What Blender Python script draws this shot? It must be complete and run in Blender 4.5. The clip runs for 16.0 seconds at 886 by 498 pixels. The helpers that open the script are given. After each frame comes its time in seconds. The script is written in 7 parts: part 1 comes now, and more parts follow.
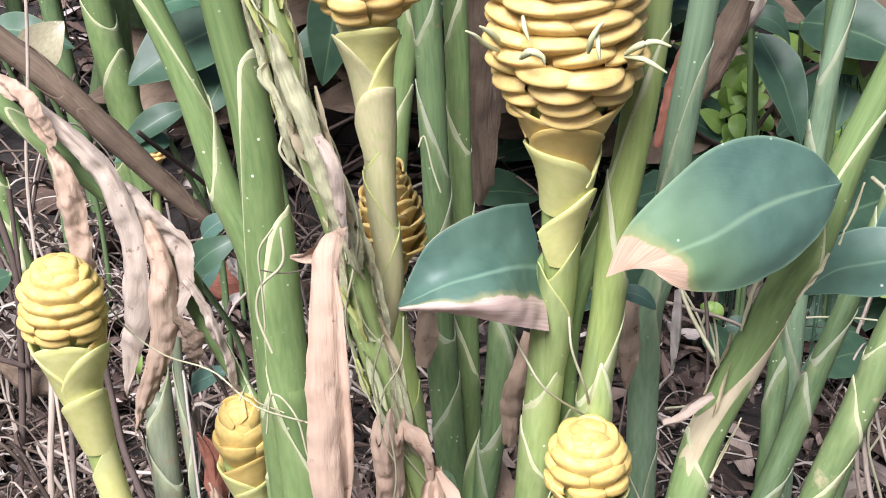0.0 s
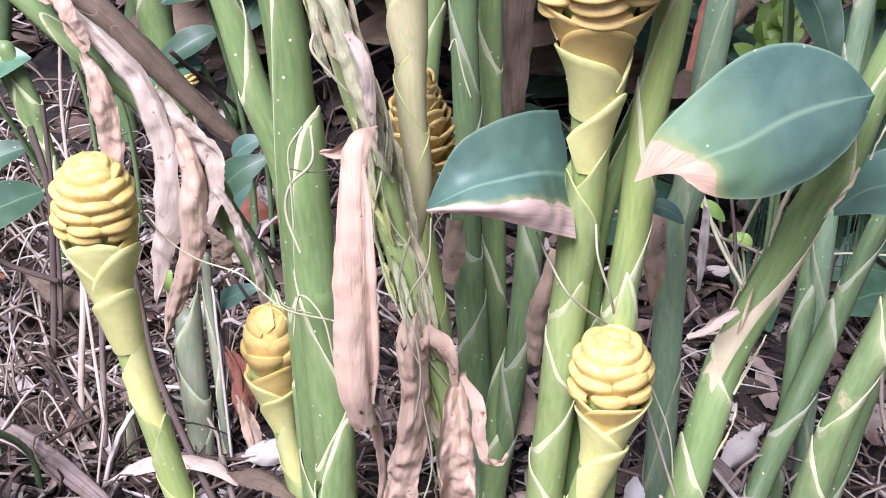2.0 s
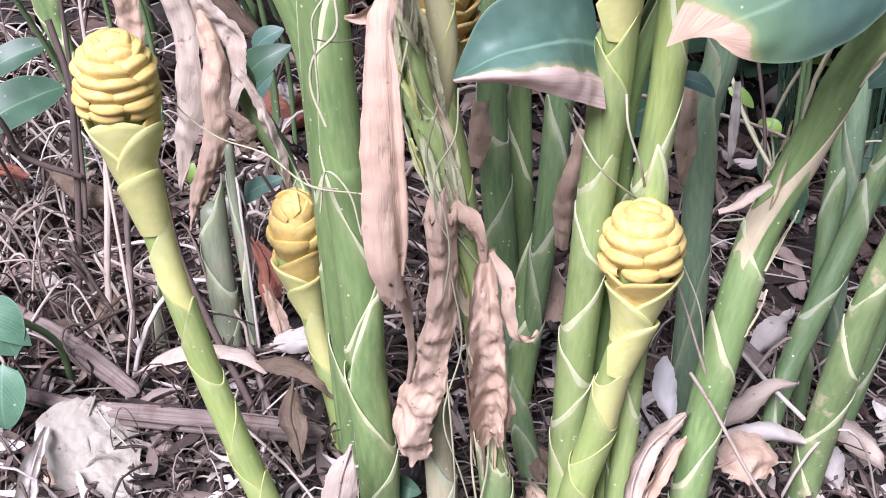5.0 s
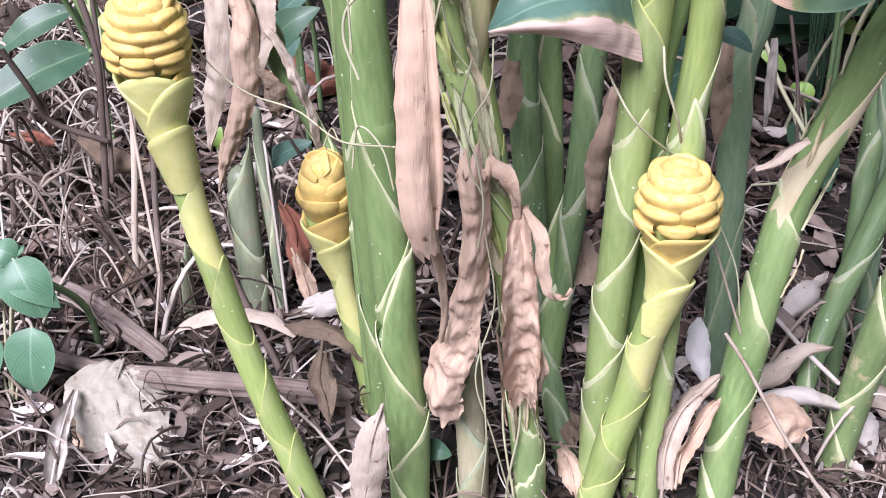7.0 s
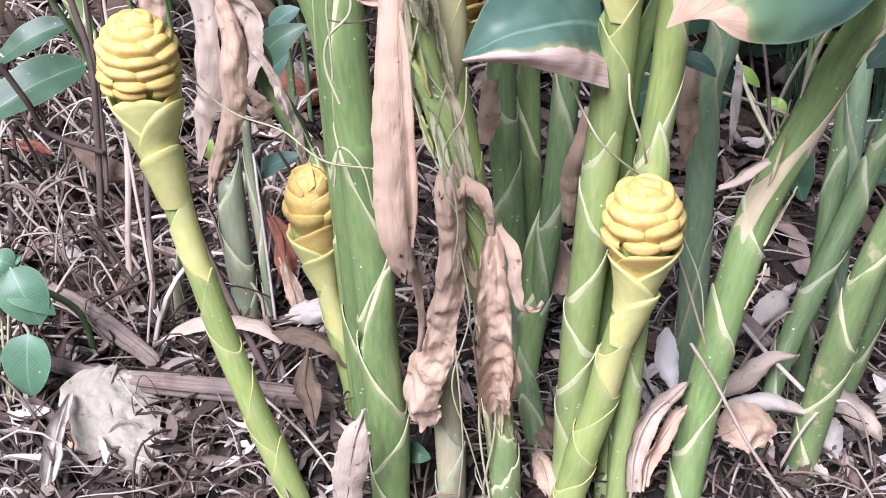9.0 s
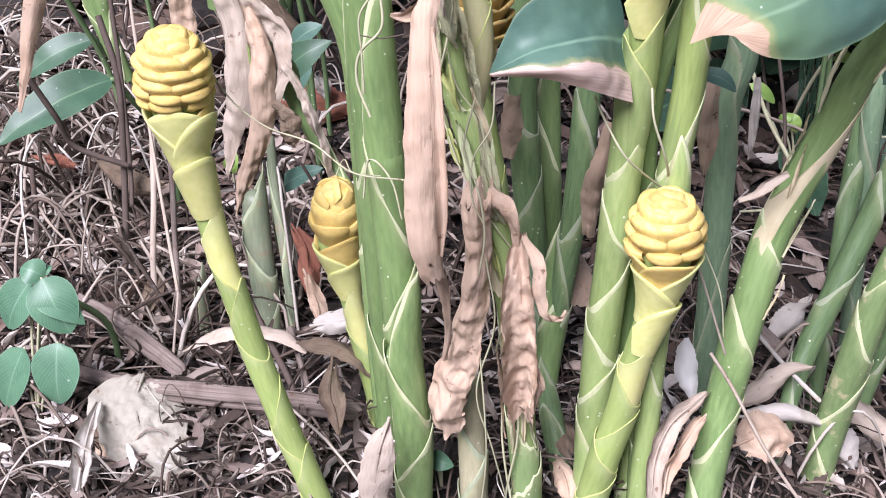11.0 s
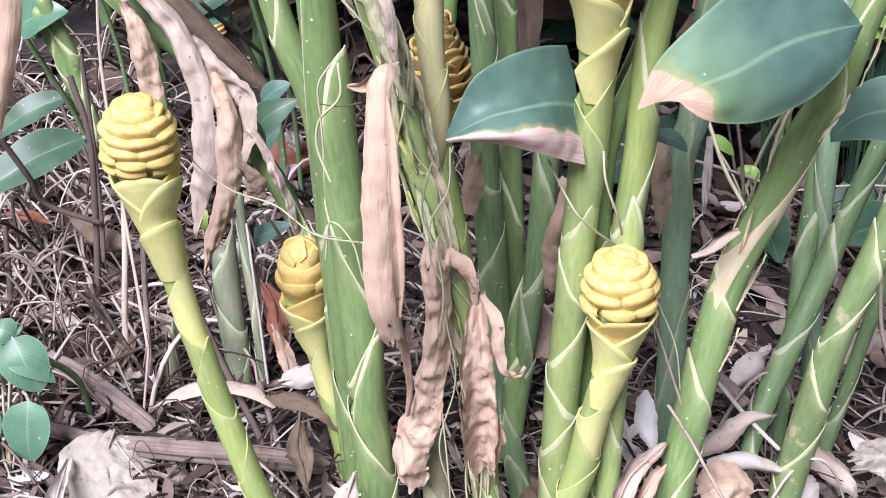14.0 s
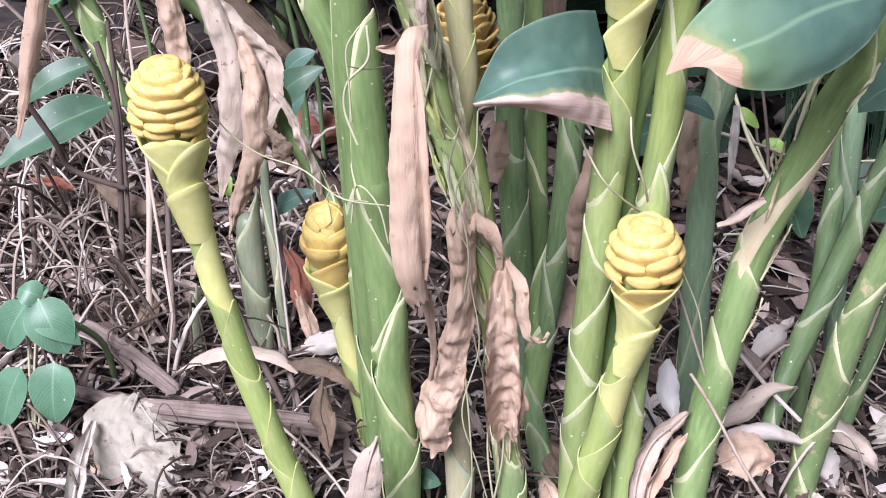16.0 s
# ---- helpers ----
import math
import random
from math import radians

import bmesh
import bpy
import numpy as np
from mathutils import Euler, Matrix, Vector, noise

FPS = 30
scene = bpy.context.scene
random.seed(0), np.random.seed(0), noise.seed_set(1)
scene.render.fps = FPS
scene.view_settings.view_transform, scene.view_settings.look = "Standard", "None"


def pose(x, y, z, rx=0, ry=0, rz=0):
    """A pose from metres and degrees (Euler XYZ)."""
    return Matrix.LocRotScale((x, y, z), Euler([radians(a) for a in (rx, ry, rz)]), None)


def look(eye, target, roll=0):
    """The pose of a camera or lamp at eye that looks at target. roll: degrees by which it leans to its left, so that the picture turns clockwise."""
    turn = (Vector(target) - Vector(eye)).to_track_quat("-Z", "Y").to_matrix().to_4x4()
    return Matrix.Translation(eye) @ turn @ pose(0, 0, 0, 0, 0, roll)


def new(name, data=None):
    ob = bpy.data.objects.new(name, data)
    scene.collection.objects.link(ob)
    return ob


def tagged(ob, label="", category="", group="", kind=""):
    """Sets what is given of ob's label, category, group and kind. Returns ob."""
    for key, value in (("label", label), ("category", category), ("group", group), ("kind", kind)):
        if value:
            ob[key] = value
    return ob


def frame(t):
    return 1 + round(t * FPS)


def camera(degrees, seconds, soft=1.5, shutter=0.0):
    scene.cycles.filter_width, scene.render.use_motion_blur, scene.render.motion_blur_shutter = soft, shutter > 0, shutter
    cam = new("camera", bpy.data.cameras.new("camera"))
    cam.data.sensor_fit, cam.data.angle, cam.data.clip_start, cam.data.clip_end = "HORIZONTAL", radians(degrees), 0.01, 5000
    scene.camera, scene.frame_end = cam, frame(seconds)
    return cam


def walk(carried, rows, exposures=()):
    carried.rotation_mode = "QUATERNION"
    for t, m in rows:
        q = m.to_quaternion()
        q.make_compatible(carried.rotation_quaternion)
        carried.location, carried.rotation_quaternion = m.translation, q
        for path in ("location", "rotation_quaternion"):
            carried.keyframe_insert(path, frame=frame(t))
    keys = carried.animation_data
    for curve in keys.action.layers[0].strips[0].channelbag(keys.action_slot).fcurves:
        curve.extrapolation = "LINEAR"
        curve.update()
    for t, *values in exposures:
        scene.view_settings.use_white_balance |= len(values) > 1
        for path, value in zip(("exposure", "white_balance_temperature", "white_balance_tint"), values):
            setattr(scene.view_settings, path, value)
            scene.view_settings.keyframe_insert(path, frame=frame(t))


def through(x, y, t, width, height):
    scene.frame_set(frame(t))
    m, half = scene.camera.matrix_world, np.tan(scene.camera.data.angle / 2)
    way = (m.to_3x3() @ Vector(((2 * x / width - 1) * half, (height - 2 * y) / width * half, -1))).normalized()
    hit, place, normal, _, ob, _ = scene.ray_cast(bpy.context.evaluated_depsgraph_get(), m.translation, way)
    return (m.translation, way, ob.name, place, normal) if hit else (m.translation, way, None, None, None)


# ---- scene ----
cam = camera(39.7, 16.0, soft=1.0)
PATH = [
    (0, (0.034, 0.011, 0.616), (-0.139, 1.819, -0.223), -1.0),
    (0.5, (0.029, 0.007, 0.605), (-0.173, 1.796, -0.267), -0.8),
    (1, (0.029, 0.002, 0.596), (-0.185, 1.78, -0.294), -0.2),
    (1.5, (0.034, 0.001, 0.59), (-0.171, 1.764, -0.333), -0.4),
    (2, (0.036, -0.003, 0.593), (-0.182, 1.768, -0.31), -0.5),
    (2.5, (0.033, -0.002, 0.592), (-0.176, 1.753, -0.345), 0.3),
    (3, (0.03, -0.003, 0.59), (-0.191, 1.751, -0.344), 0.2),
    (3.5, (0.03, 0.0, 0.583), (-0.182, 1.741, -0.377), 0.1),
    (4, (0.032, 0.0, 0.579), (-0.19, 1.732, -0.396), -0.3),
    (4.5, (0.038, -0.001, 0.574), (-0.172, 1.72, -0.425), -0.5),
    (5, (0.032, -0.007, 0.569), (-0.213, 1.695, -0.451), -1.8),
    (5.2, (0.03, -0.009, 0.569), (-0.233, 1.695, -0.444), -1.8),
    (7.3, (0.024, -0.008, 0.553), (-0.256, 1.673, -0.494), -2.5),
    (7.5, (0.026, -0.006, 0.555), (-0.257, 1.679, -0.485), -2.8),
    (8, (0.032, -0.007, 0.555), (-0.247, 1.678, -0.485), -2.5),
    (8.5, (0.036, -0.01, 0.56), (-0.223, 1.674, -0.488), -2.4),
    (9, (0.039, -0.031, 0.58), (-0.229, 1.65, -0.469), -2.0),
    (9.5, (0.026, -0.049, 0.588), (-0.248, 1.616, -0.484), -2.2),
    (11.8, (0.041, -0.047, 0.584), (-0.241, 1.66, -0.42), -1.9),
    (12, (0.051, -0.042, 0.586), (-0.16, 1.673, -0.421), -1.3),
    (12.5, (0.069, -0.044, 0.602), (-0.079, 1.69, -0.385), -0.6),
    (13, (0.057, -0.051, 0.609), (-0.158, 1.696, -0.341), -1.7),
    (13.5, (0.052, -0.052, 0.61), (-0.183, 1.695, -0.335), -1.7),
    (14, (0.045, -0.057, 0.604), (-0.209, 1.674, -0.365), -2.1),
    (14.5, (0.045, -0.057, 0.602), (-0.227, 1.665, -0.379), -2.1),
    (15, (0.042, -0.059, 0.6), (-0.227, 1.657, -0.391), -1.7),
    (15.5, (0.042, -0.064, 0.601), (-0.226, 1.655, -0.385), -1.8),
    (16, (0.041, -0.063, 0.598), (-0.24, 1.647, -0.401), -1.9),
]
walk(cam, [(t, look(eye, target, roll)) for t, eye, target, roll in PATH], exposures=[(0.0, 0.97, 6150, 18.0), (0.5, 1.01, 5980, 21.0), (1.0, 1.06, 5750, 27.0), (3.0, 1.05, 5780, 28.0), (5.0, 0.97, 5790, 27.0), (8.5, 0.89, 5900, 23.0), (9.5, 0.91, 5800, 24.0), (12.0, 0.92, 5980, 21.0), (13.5, 0.96, 5880, 23.0), (16.0, 0.91, 5870, 23.0)])

# ---- light: soft open shade under a bright hazy sky ----
world = bpy.data.worlds.new("sky")
scene.world = world
world.use_nodes = True
wn = world.node_tree
sky = wn.nodes.new("ShaderNodeTexSky")
sky.sky_type = 'NISHITA'
sky.sun_disc = False
sky.sun_elevation = radians(52)
sky.sun_rotation = radians(200)
sky.dust_density = 4.0
sky.air_density = 1.0
wn.nodes["Background"].inputs["Strength"].default_value = 0.042
wn.links.new(sky.outputs["Color"], wn.nodes["Background"].inputs["Color"])
sun_data = bpy.data.lights.new("sun", 'SUN')
sun_data.energy = 4.2
sun_data.angle = radians(32)
sun_data.color = (1.0, 0.985, 0.99)
sun = new("sun", sun_data)
sun.matrix_world = look((-0.9, -2.4, 4.0), (0, 0.6, 0))

# ---- materials ----
def base_nodes(name):
    m = bpy.data.materials.new(name)
    m.use_nodes = True
    nt = m.node_tree
    return m, nt, nt.nodes["Principled BSDF"]


def node(nt, kind, **inputs):
    n = nt.nodes.new(kind)
    for key, value in inputs.items():
        n.inputs[key.replace("_", " ")].default_value = value
    return n


def rgba(c):
    return (c[0], c[1], c[2], 1.0)


def mapped(nt, out, scale):
    tc = nt.nodes.new("ShaderNodeTexCoord")
    mp = nt.nodes.new("ShaderNodeMapping")
    mp.inputs["Scale"].default_value = scale
    nt.links.new(tc.outputs[out], mp.inputs["Vector"])
    return mp.outputs["Vector"]


def noise_at(nt, vec, scale, detail=4.0, rough=0.55):
    n = node(nt, "ShaderNodeTexNoise", Scale=scale, Detail=detail, Roughness=rough)
    nt.links.new(vec, n.inputs["Vector"])
    return n.outputs["Fac"]


def ramp(nt, fac, lo, hi):
    r = nt.nodes.new("ShaderNodeMapRange")
    r.inputs["From Min"].default_value = lo
    r.inputs["From Max"].default_value = hi
    nt.links.new(fac, r.inputs["Value"])
    return r.outputs["Result"]


def blend(nt, fac, a, b, mode='MIX'):
    mx = nt.nodes.new("ShaderNodeMix")
    mx.data_type = 'RGBA'
    mx.blend_type = mode
    if isinstance(fac, float):
        mx.inputs["Factor"].default_value = fac
    else:
        nt.links.new(fac, mx.inputs["Factor"])
    for sock, v in (("A", a), ("B", b)):
        s = [i for i in mx.inputs if i.name == sock and i.type == 'RGBA'][0]
        if isinstance(v, tuple):
            s.default_value = rgba(v)
        else:
            nt.links.new(v, s)
    return [o for o in mx.outputs if o.type == 'RGBA'][0]


def times(nt, a, k):
    n = nt.nodes.new("ShaderNodeMath")
    n.operation = 'MULTIPLY'
    nt.links.new(a, n.inputs[0])
    if isinstance(k, float):
        n.inputs[1].default_value = k
    else:
        nt.links.new(k, n.inputs[1])
    return n.outputs[0]


def bumped(nt, bsdf, fac, strength, dist=0.001):
    b = nt.nodes.new("ShaderNodeBump")
    b.inputs["Strength"].default_value = strength
    b.inputs["Distance"].default_value = dist
    nt.links.new(fac, b.inputs["Height"])
    nt.links.new(b.outputs["Normal"], bsdf.inputs["Normal"])


def plant_skin(name, light, dark, fleck=(0.62, 0.66, 0.48), blotch=(0.30, 0.24, 0.12), rough=0.42, blotch_amount=0.5,
               streaks=26.0, fleck_amount=1.0, sss=0.0, blotch_at=(0.66, 0.74), rim=(0.50, 0.54, 0.28)):
    """Waxy fibrous skin: lengthwise streaks, pale flecks, a few brown blotches."""
    m, nt, b = base_nodes(name)
    uv = mapped(nt, "UV", (streaks, 10.0, 1.0))
    ob = mapped(nt, "Object", (1.0, 1.0, 1.0))
    fine = noise_at(nt, uv, 1.0, 5.0)
    broad = noise_at(nt, ob, 22.0, 3.0)
    col = blend(nt, ramp(nt, fine, 0.32, 0.68), dark, light)
    col = blend(nt, times(nt, ramp(nt, broad, 0.35, 0.7), 0.55), col, light)
    info = nt.nodes.new("ShaderNodeObjectInfo")
    hsv = nt.nodes.new("ShaderNodeHueSaturation")
    nt.links.new(col, hsv.inputs["Color"])
    mr = nt.nodes.new("ShaderNodeMapRange")
    mr.inputs["To Min"].default_value, mr.inputs["To Max"].default_value = 0.86, 1.14
    nt.links.new(info.outputs["Random"], mr.inputs["Value"])
    nt.links.new(mr.outputs["Result"], hsv.inputs["Value"])
    col = hsv.outputs["Color"]
    bl = ramp(nt, noise_at(nt, ob, 45.0, 5.0, 0.7), blotch_at[0], blotch_at[1])
    col = blend(nt, times(nt, bl, blotch_amount), col, blotch)
    mouth = nt.nodes.new("ShaderNodeUVMap")
    mouth.uv_map = "Mouth"
    sm = nt.nodes.new("ShaderNodeSeparateXYZ")
    nt.links.new(mouth.outputs["UV"], sm.inputs[0])
    pw = nt.nodes.new("ShaderNodeMath")
    pw.operation = 'POWER'
    nt.links.new(sm.outputs["X"], pw.inputs[0])
    pw.inputs[1].default_value = 2.2
    patch = ramp(nt, noise_at(nt, ob, 70.0, 3.0), 0.2, 0.75)
    col = blend(nt, times(nt, times(nt, pw.outputs[0], patch), 0.55), col, rim)
    vo = node(nt, "ShaderNodeTexVoronoi", Scale=170.0)
    nt.links.new(ob, vo.inputs["Vector"])
    sp = ramp(nt, vo.outputs["Distance"], 0.17, 0.10)
    gate = ramp(nt, noise_at(nt, ob, 60.0, 2.0), 0.56, 0.62)
    col = blend(nt, times(nt, times(nt, sp, gate), fleck_amount), col, fleck)
    nt.links.new(col, b.inputs["Base Color"])
    b.inputs["Roughness"].default_value = rough
    b.inputs["Specular IOR Level"].default_value = 0.4 if streaks > 10 else 0.25
    if sss:
        b.inputs["Subsurface Weight"].default_value = sss
        b.inputs["Subsurface Radius"].default_value = (0.006, 0.004, 0.0015)
        b.inputs["Subsurface Scale"].default_value = 1.0
    bumped(nt, b, fine, 0.2 if streaks > 10 else 0.1, 0.0007)
    return m


def dry_skin(name, light, dark, spot=(0.16, 0.09, 0.06), streaks=30.0, rough=0.8, through=0.15, relief=0.9):
    """Papery dead tissue: fibres, creases, brown spots."""
    m, nt, b = base_nodes(name)
    uv = mapped(nt, "UV", (streaks, 3.0, 1.0))
    ob = mapped(nt, "Object", (1.0, 1.0, 1.0))
    fib = noise_at(nt, uv, 1.0, 6.0, 0.65)
    broad = noise_at(nt, ob, 30.0, 4.0, 0.6)
    col = blend(nt, ramp(nt, fib, 0.18, 0.82), dark, light)
    col = blend(nt, times(nt, ramp(nt, broad, 0.5, 0.75), 0.6), col, dark)
    stain = ramp(nt, noise_at(nt, mapped(nt, "Object", (1.0, 1.0, 0.45)), 48.0, 5.0, 0.65), 0.52, 0.66)
    col = blend(nt, times(nt, stain, 0.45), col, (dark[0] * 0.75, dark[1] * 0.66, dark[2] * 0.58))
    col = blend(nt, times(nt, ramp(nt, noise_at(nt, ob, 120.0, 3.0, 0.7), 0.645, 0.70), 0.75), col, spot)
    nt.links.new(col, b.inputs["Base Color"])
    b.inputs["Roughness"].default_value = rough
    b.inputs["Specular IOR Level"].default_value = 0.2
    crease = noise_at(nt, mapped(nt, "UV", (5.0, 9.0, 1.0)), 1.0, 4.0, 0.6)
    both = nt.nodes.new("ShaderNodeMath")
    both.operation = 'MULTIPLY_ADD'
    nt.links.new(fib, both.inputs[0])
    both.inputs[1].default_value = 0.35
    nt.links.new(crease, both.inputs[2])
    bumped(nt, b, both.outputs[0], relief, 0.0020 if relief > 0.5 else 0.0005)
    tr = nt.nodes.new("ShaderNodeBsdfTranslucent")
    nt.links.new(col, tr.inputs["Color"])
    mx = nt.nodes.new("ShaderNodeMixShader")
    mx.inputs["Fac"].default_value = through
    out = nt.nodes["Material Output"]
    nt.links.new(b.outputs[0], mx.inputs[1])
    nt.links.new(tr.outputs[0], mx.inputs[2])
    nt.links.new(mx.outputs[0], out.inputs["Surface"])
    return m


def leaf_skin(name, light, dark, vein, dead=(0.60, 0.43, 0.34), dead_from=2.0, dead_axis="X", rough=0.38, yellowing=None, through=0.12, veined=0.22):
    """Glossy blade: side veins, pale midrib, powdery specks; dead tissue past dead_from along a UV axis (0 base or edge, 1 tip or edge)."""
    m, nt, b = base_nodes(name)
    tc = nt.nodes.new("ShaderNodeTexCoord")
    sep = nt.nodes.new("ShaderNodeSeparateXYZ")
    nt.links.new(tc.outputs["UV"], sep.inputs[0])
    ob = mapped(nt, "Object", (1.0, 1.0, 1.0))
    broad = noise_at(nt, ob, 28.0, 4.0, 0.6)
    col = blend(nt, ramp(nt, broad, 0.3, 0.72), dark, light)
    # side veins run obliquely from the midrib
    mid = nt.nodes.new("ShaderNodeMath")
    mid.operation = 'SUBTRACT'
    nt.links.new(sep.outputs["X"], mid.inputs[0])
    mid.inputs[1].default_value = 0.5
    ab = nt.nodes.new("ShaderNodeMath")
    ab.operation = 'ABSOLUTE'
    nt.links.new(mid.outputs[0], ab.inputs[0])
    ph = nt.nodes.new("ShaderNodeMath")
    ph.operation = 'MULTIPLY_ADD'
    nt.links.new(ab.outputs[0], ph.inputs[0])
    ph.inputs[1].default_value = -0.9
    nt.links.new(sep.outputs["Y"], ph.inputs[2])
    cmb = nt.nodes.new("ShaderNodeCombineXYZ")
    nt.links.new(ph.outputs[0], cmb.inputs["X"])
    veins = noise_at(nt, cmb.outputs[0], 60.0, 2.0)
    col = blend(nt, times(nt, ramp(nt, veins, 0.45, 0.7), veined), col, light if veined < 0.5 else vein)
    if yellowing:
        yl = ramp(nt, sep.outputs["Y"], yellowing[1], yellowing[2])
        col = blend(nt, times(nt, yl, 0.75), col, yellowing[0])
    edge = ramp(nt, ab.outputs[0], 0.47, 0.5)
    col = blend(nt, times(nt, edge, 0.5), col, vein)
    rib = ramp(nt, ab.outputs[0], 0.030, 0.004)
    col = blend(nt, times(nt, rib, 0.5), col, vein)
    glow = ramp(nt, ab.outputs[0], 0.16, 0.0)
    col = blend(nt, times(nt, times(nt, glow, ramp(nt, broad, 0.35, 0.65)), 0.35), col, light)
    vo = node(nt, "ShaderNodeTexVoronoi", Scale=110.0)
    nt.links.new(ob, vo.inputs["Vector"])
    sp = times(nt, ramp(nt, vo.outputs["Distance"], 0.14, 0.08), ramp(nt, noise_at(nt, ob, 50.0, 2.0), 0.6, 0.66))
    col = blend(nt, sp, col, (0.6, 0.66, 0.58))
    rough_in = 0
    if dead_from < 1.5:
        wav = nt.nodes.new("ShaderNodeMath")
        wav.operation = 'MULTIPLY_ADD'
        nt.links.new(noise_at(nt, ob, 55.0, 4.0), wav.inputs[0])
        wav.inputs[1].default_value = 0.16
        nt.links.new(sep.outputs[dead_axis], wav.inputs[2])
        dm = ramp(nt, wav.outputs[0], dead_from + 0.08, dead_from + 0.095)
        fib = noise_at(nt, mapped(nt, "UV", (60.0, 5.0, 1.0)), 1.0, 4.0)
        dcol = blend(nt, ramp(nt, fib, 0.3, 0.7), (dead[0] * 0.7, dead[1] * 0.62, dead[2] * 0.6), dead)
        halo = ramp(nt, wav.outputs[0], dead_from + 0.03, dead_from + 0.09)
        col = blend(nt, times(nt, halo, 0.55), col, (0.45, 0.42, 0.16))
        col = blend(nt, dm, col, dcol)
        rr = nt.nodes.new("ShaderNodeMapRange")
        rr.inputs["To Min"].default_value, rr.inputs["To Max"].default_value = rough, 0.85
        nt.links.new(dm, rr.inputs["Value"])
        nt.links.new(rr.outputs["Result"], b.inputs["Roughness"])
    else:
        b.inputs["Roughness"].default_value = rough
    nt.links.new(col, b.inputs["Base Color"])
    bumped(nt, b, veins, 0.12, 0.0006)
    tr = nt.nodes.new("ShaderNodeBsdfTranslucent")
    nt.links.new(col, tr.inputs["Color"])
    mx = nt.nodes.new("ShaderNodeMixShader")
    mx.inputs["Fac"].default_value = through
    out = nt.nodes["Material Output"]
    nt.links.new(b.outputs[0], mx.inputs[1])
    nt.links.new(tr.outputs[0], mx.inputs[2])
    nt.links.new(mx.outputs[0], out.inputs["Surface"])
    return m


def litter_skin(name, stops, rough=0.85):
    """Colour picked piece by piece, with fibres and stains on each."""
    m, nt, b = base_nodes(name)
    geo = nt.nodes.new("ShaderNodeNewGeometry")
    cr = nt.nodes.new("ShaderNodeValToRGB")
    cr.color_ramp.interpolation = 'LINEAR'
    els = cr.color_ramp.elements
    while len(els) < len(stops):
        els.new(0.5)
    for e, (p, c) in zip(els, stops):
        e.position, e.color = p, rgba(c)
    nt.links.new(geo.outputs["Random Per Island"], cr.inputs["Fac"])
    ob = mapped(nt, "Object", (1.0, 1.0, 1.0))
    fib = noise_at(nt, mapped(nt, "UV", (14.0, 4.0, 1.0)), 1.0, 5.0)
    n2 = noise_at(nt, ob, 140.0, 4.0, 0.7)
    col = blend(nt, times(nt, ramp(nt, fib, 0.35, 0.75), 0.45), cr.outputs["Color"], (0.10, 0.07, 0.055))
    col = blend(nt, times(nt, ramp(nt, n2, 0.58, 0.78), 0.3), col, (0.56, 0.52, 0.49))
    nt.links.new(col, b.inputs["Base Color"])
    b.inputs["Roughness"].default_value = rough
    b.inputs["Specular IOR Level"].default_value = 0.25
    bumped(nt, b, fib, 0.5, 0.0012)
    return m


def soil_skin():
    m, nt, b = base_nodes("leaf_mould_soil")
    ob = mapped(nt, "Object", (1.0, 1.0, 1.0))
    a = noise_at(nt, ob, 60.0, 6.0, 0.7)
    c = noise_at(nt, ob, 9.0, 4.0)
    # soil tones kept near black, so they also carry the shade of the litter's gaps
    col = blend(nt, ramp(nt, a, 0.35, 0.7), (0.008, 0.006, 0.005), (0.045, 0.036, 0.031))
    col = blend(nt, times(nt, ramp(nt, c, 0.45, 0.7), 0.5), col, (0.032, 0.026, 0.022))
    nt.links.new(col, b.inputs["Base Color"])
    b.inputs["Roughness"].default_value = 0.95
    bumped(nt, b, a, 1.0, 0.006)
    return m


GREEN = plant_skin("shoot_green", (0.208, 0.298, 0.112), (0.120, 0.195, 0.070))
LIME = plant_skin("shoot_yellow_green", (0.31, 0.39, 0.15), (0.205, 0.29, 0.095))
SCARRED = plant_skin("scarred_sheath", (0.21, 0.29, 0.12), (0.125, 0.195, 0.075), blotch=(0.47, 0.41, 0.25), blotch_amount=0.85, blotch_at=(0.55, 0.64))
DULL = plant_skin("dull_old_sheath", (0.205, 0.235, 0.15), (0.115, 0.14, 0.09), blotch=(0.22, 0.17, 0.11), blotch_amount=0.9, blotch_at=(0.54, 0.66))
# deeper green for shoots standing back, with their shade put into the colour
DEEP_SHADE = plant_skin("shoot_deep_shaded_green", (0.16, 0.24, 0.105), (0.09, 0.15, 0.065), blotch_amount=0.8)
TEAL = plant_skin("shoot_blue_green", (0.23, 0.33, 0.20), (0.135, 0.215, 0.125), blotch_amount=0.6)
FADED = plant_skin("faded_brown_sheath", (0.40, 0.36, 0.24), (0.24, 0.24, 0.14), blotch=(0.36, 0.25, 0.18), blotch_amount=1.0)
STALK = plant_skin("spike_stalk", (0.34, 0.42, 0.14), (0.235, 0.32, 0.095), fleck_amount=0.4, blotch_amount=0.15)
PALE = plant_skin("faded_sheath", (0.55, 0.51, 0.34), (0.40, 0.39, 0.23), blotch=(0.45, 0.32, 0.24), blotch_amount=0.8)
ROSY = plant_skin("faded_rosy_stalk", (0.58, 0.51, 0.31), (0.43, 0.46, 0.20), blotch=(0.52, 0.37, 0.28), blotch_amount=0.6)
MARGIN = dry_skin("membrane_margin", (0.66, 0.68, 0.44), (0.48, 0.53, 0.29), spot=(0.42, 0.36, 0.22), through=0.1, relief=0.2)
MARGIN_DULL = dry_skin("dull_margin", (0.50, 0.54, 0.38), (0.33, 0.38, 0.24), spot=(0.30, 0.25, 0.16), through=0.1, relief=0.2)
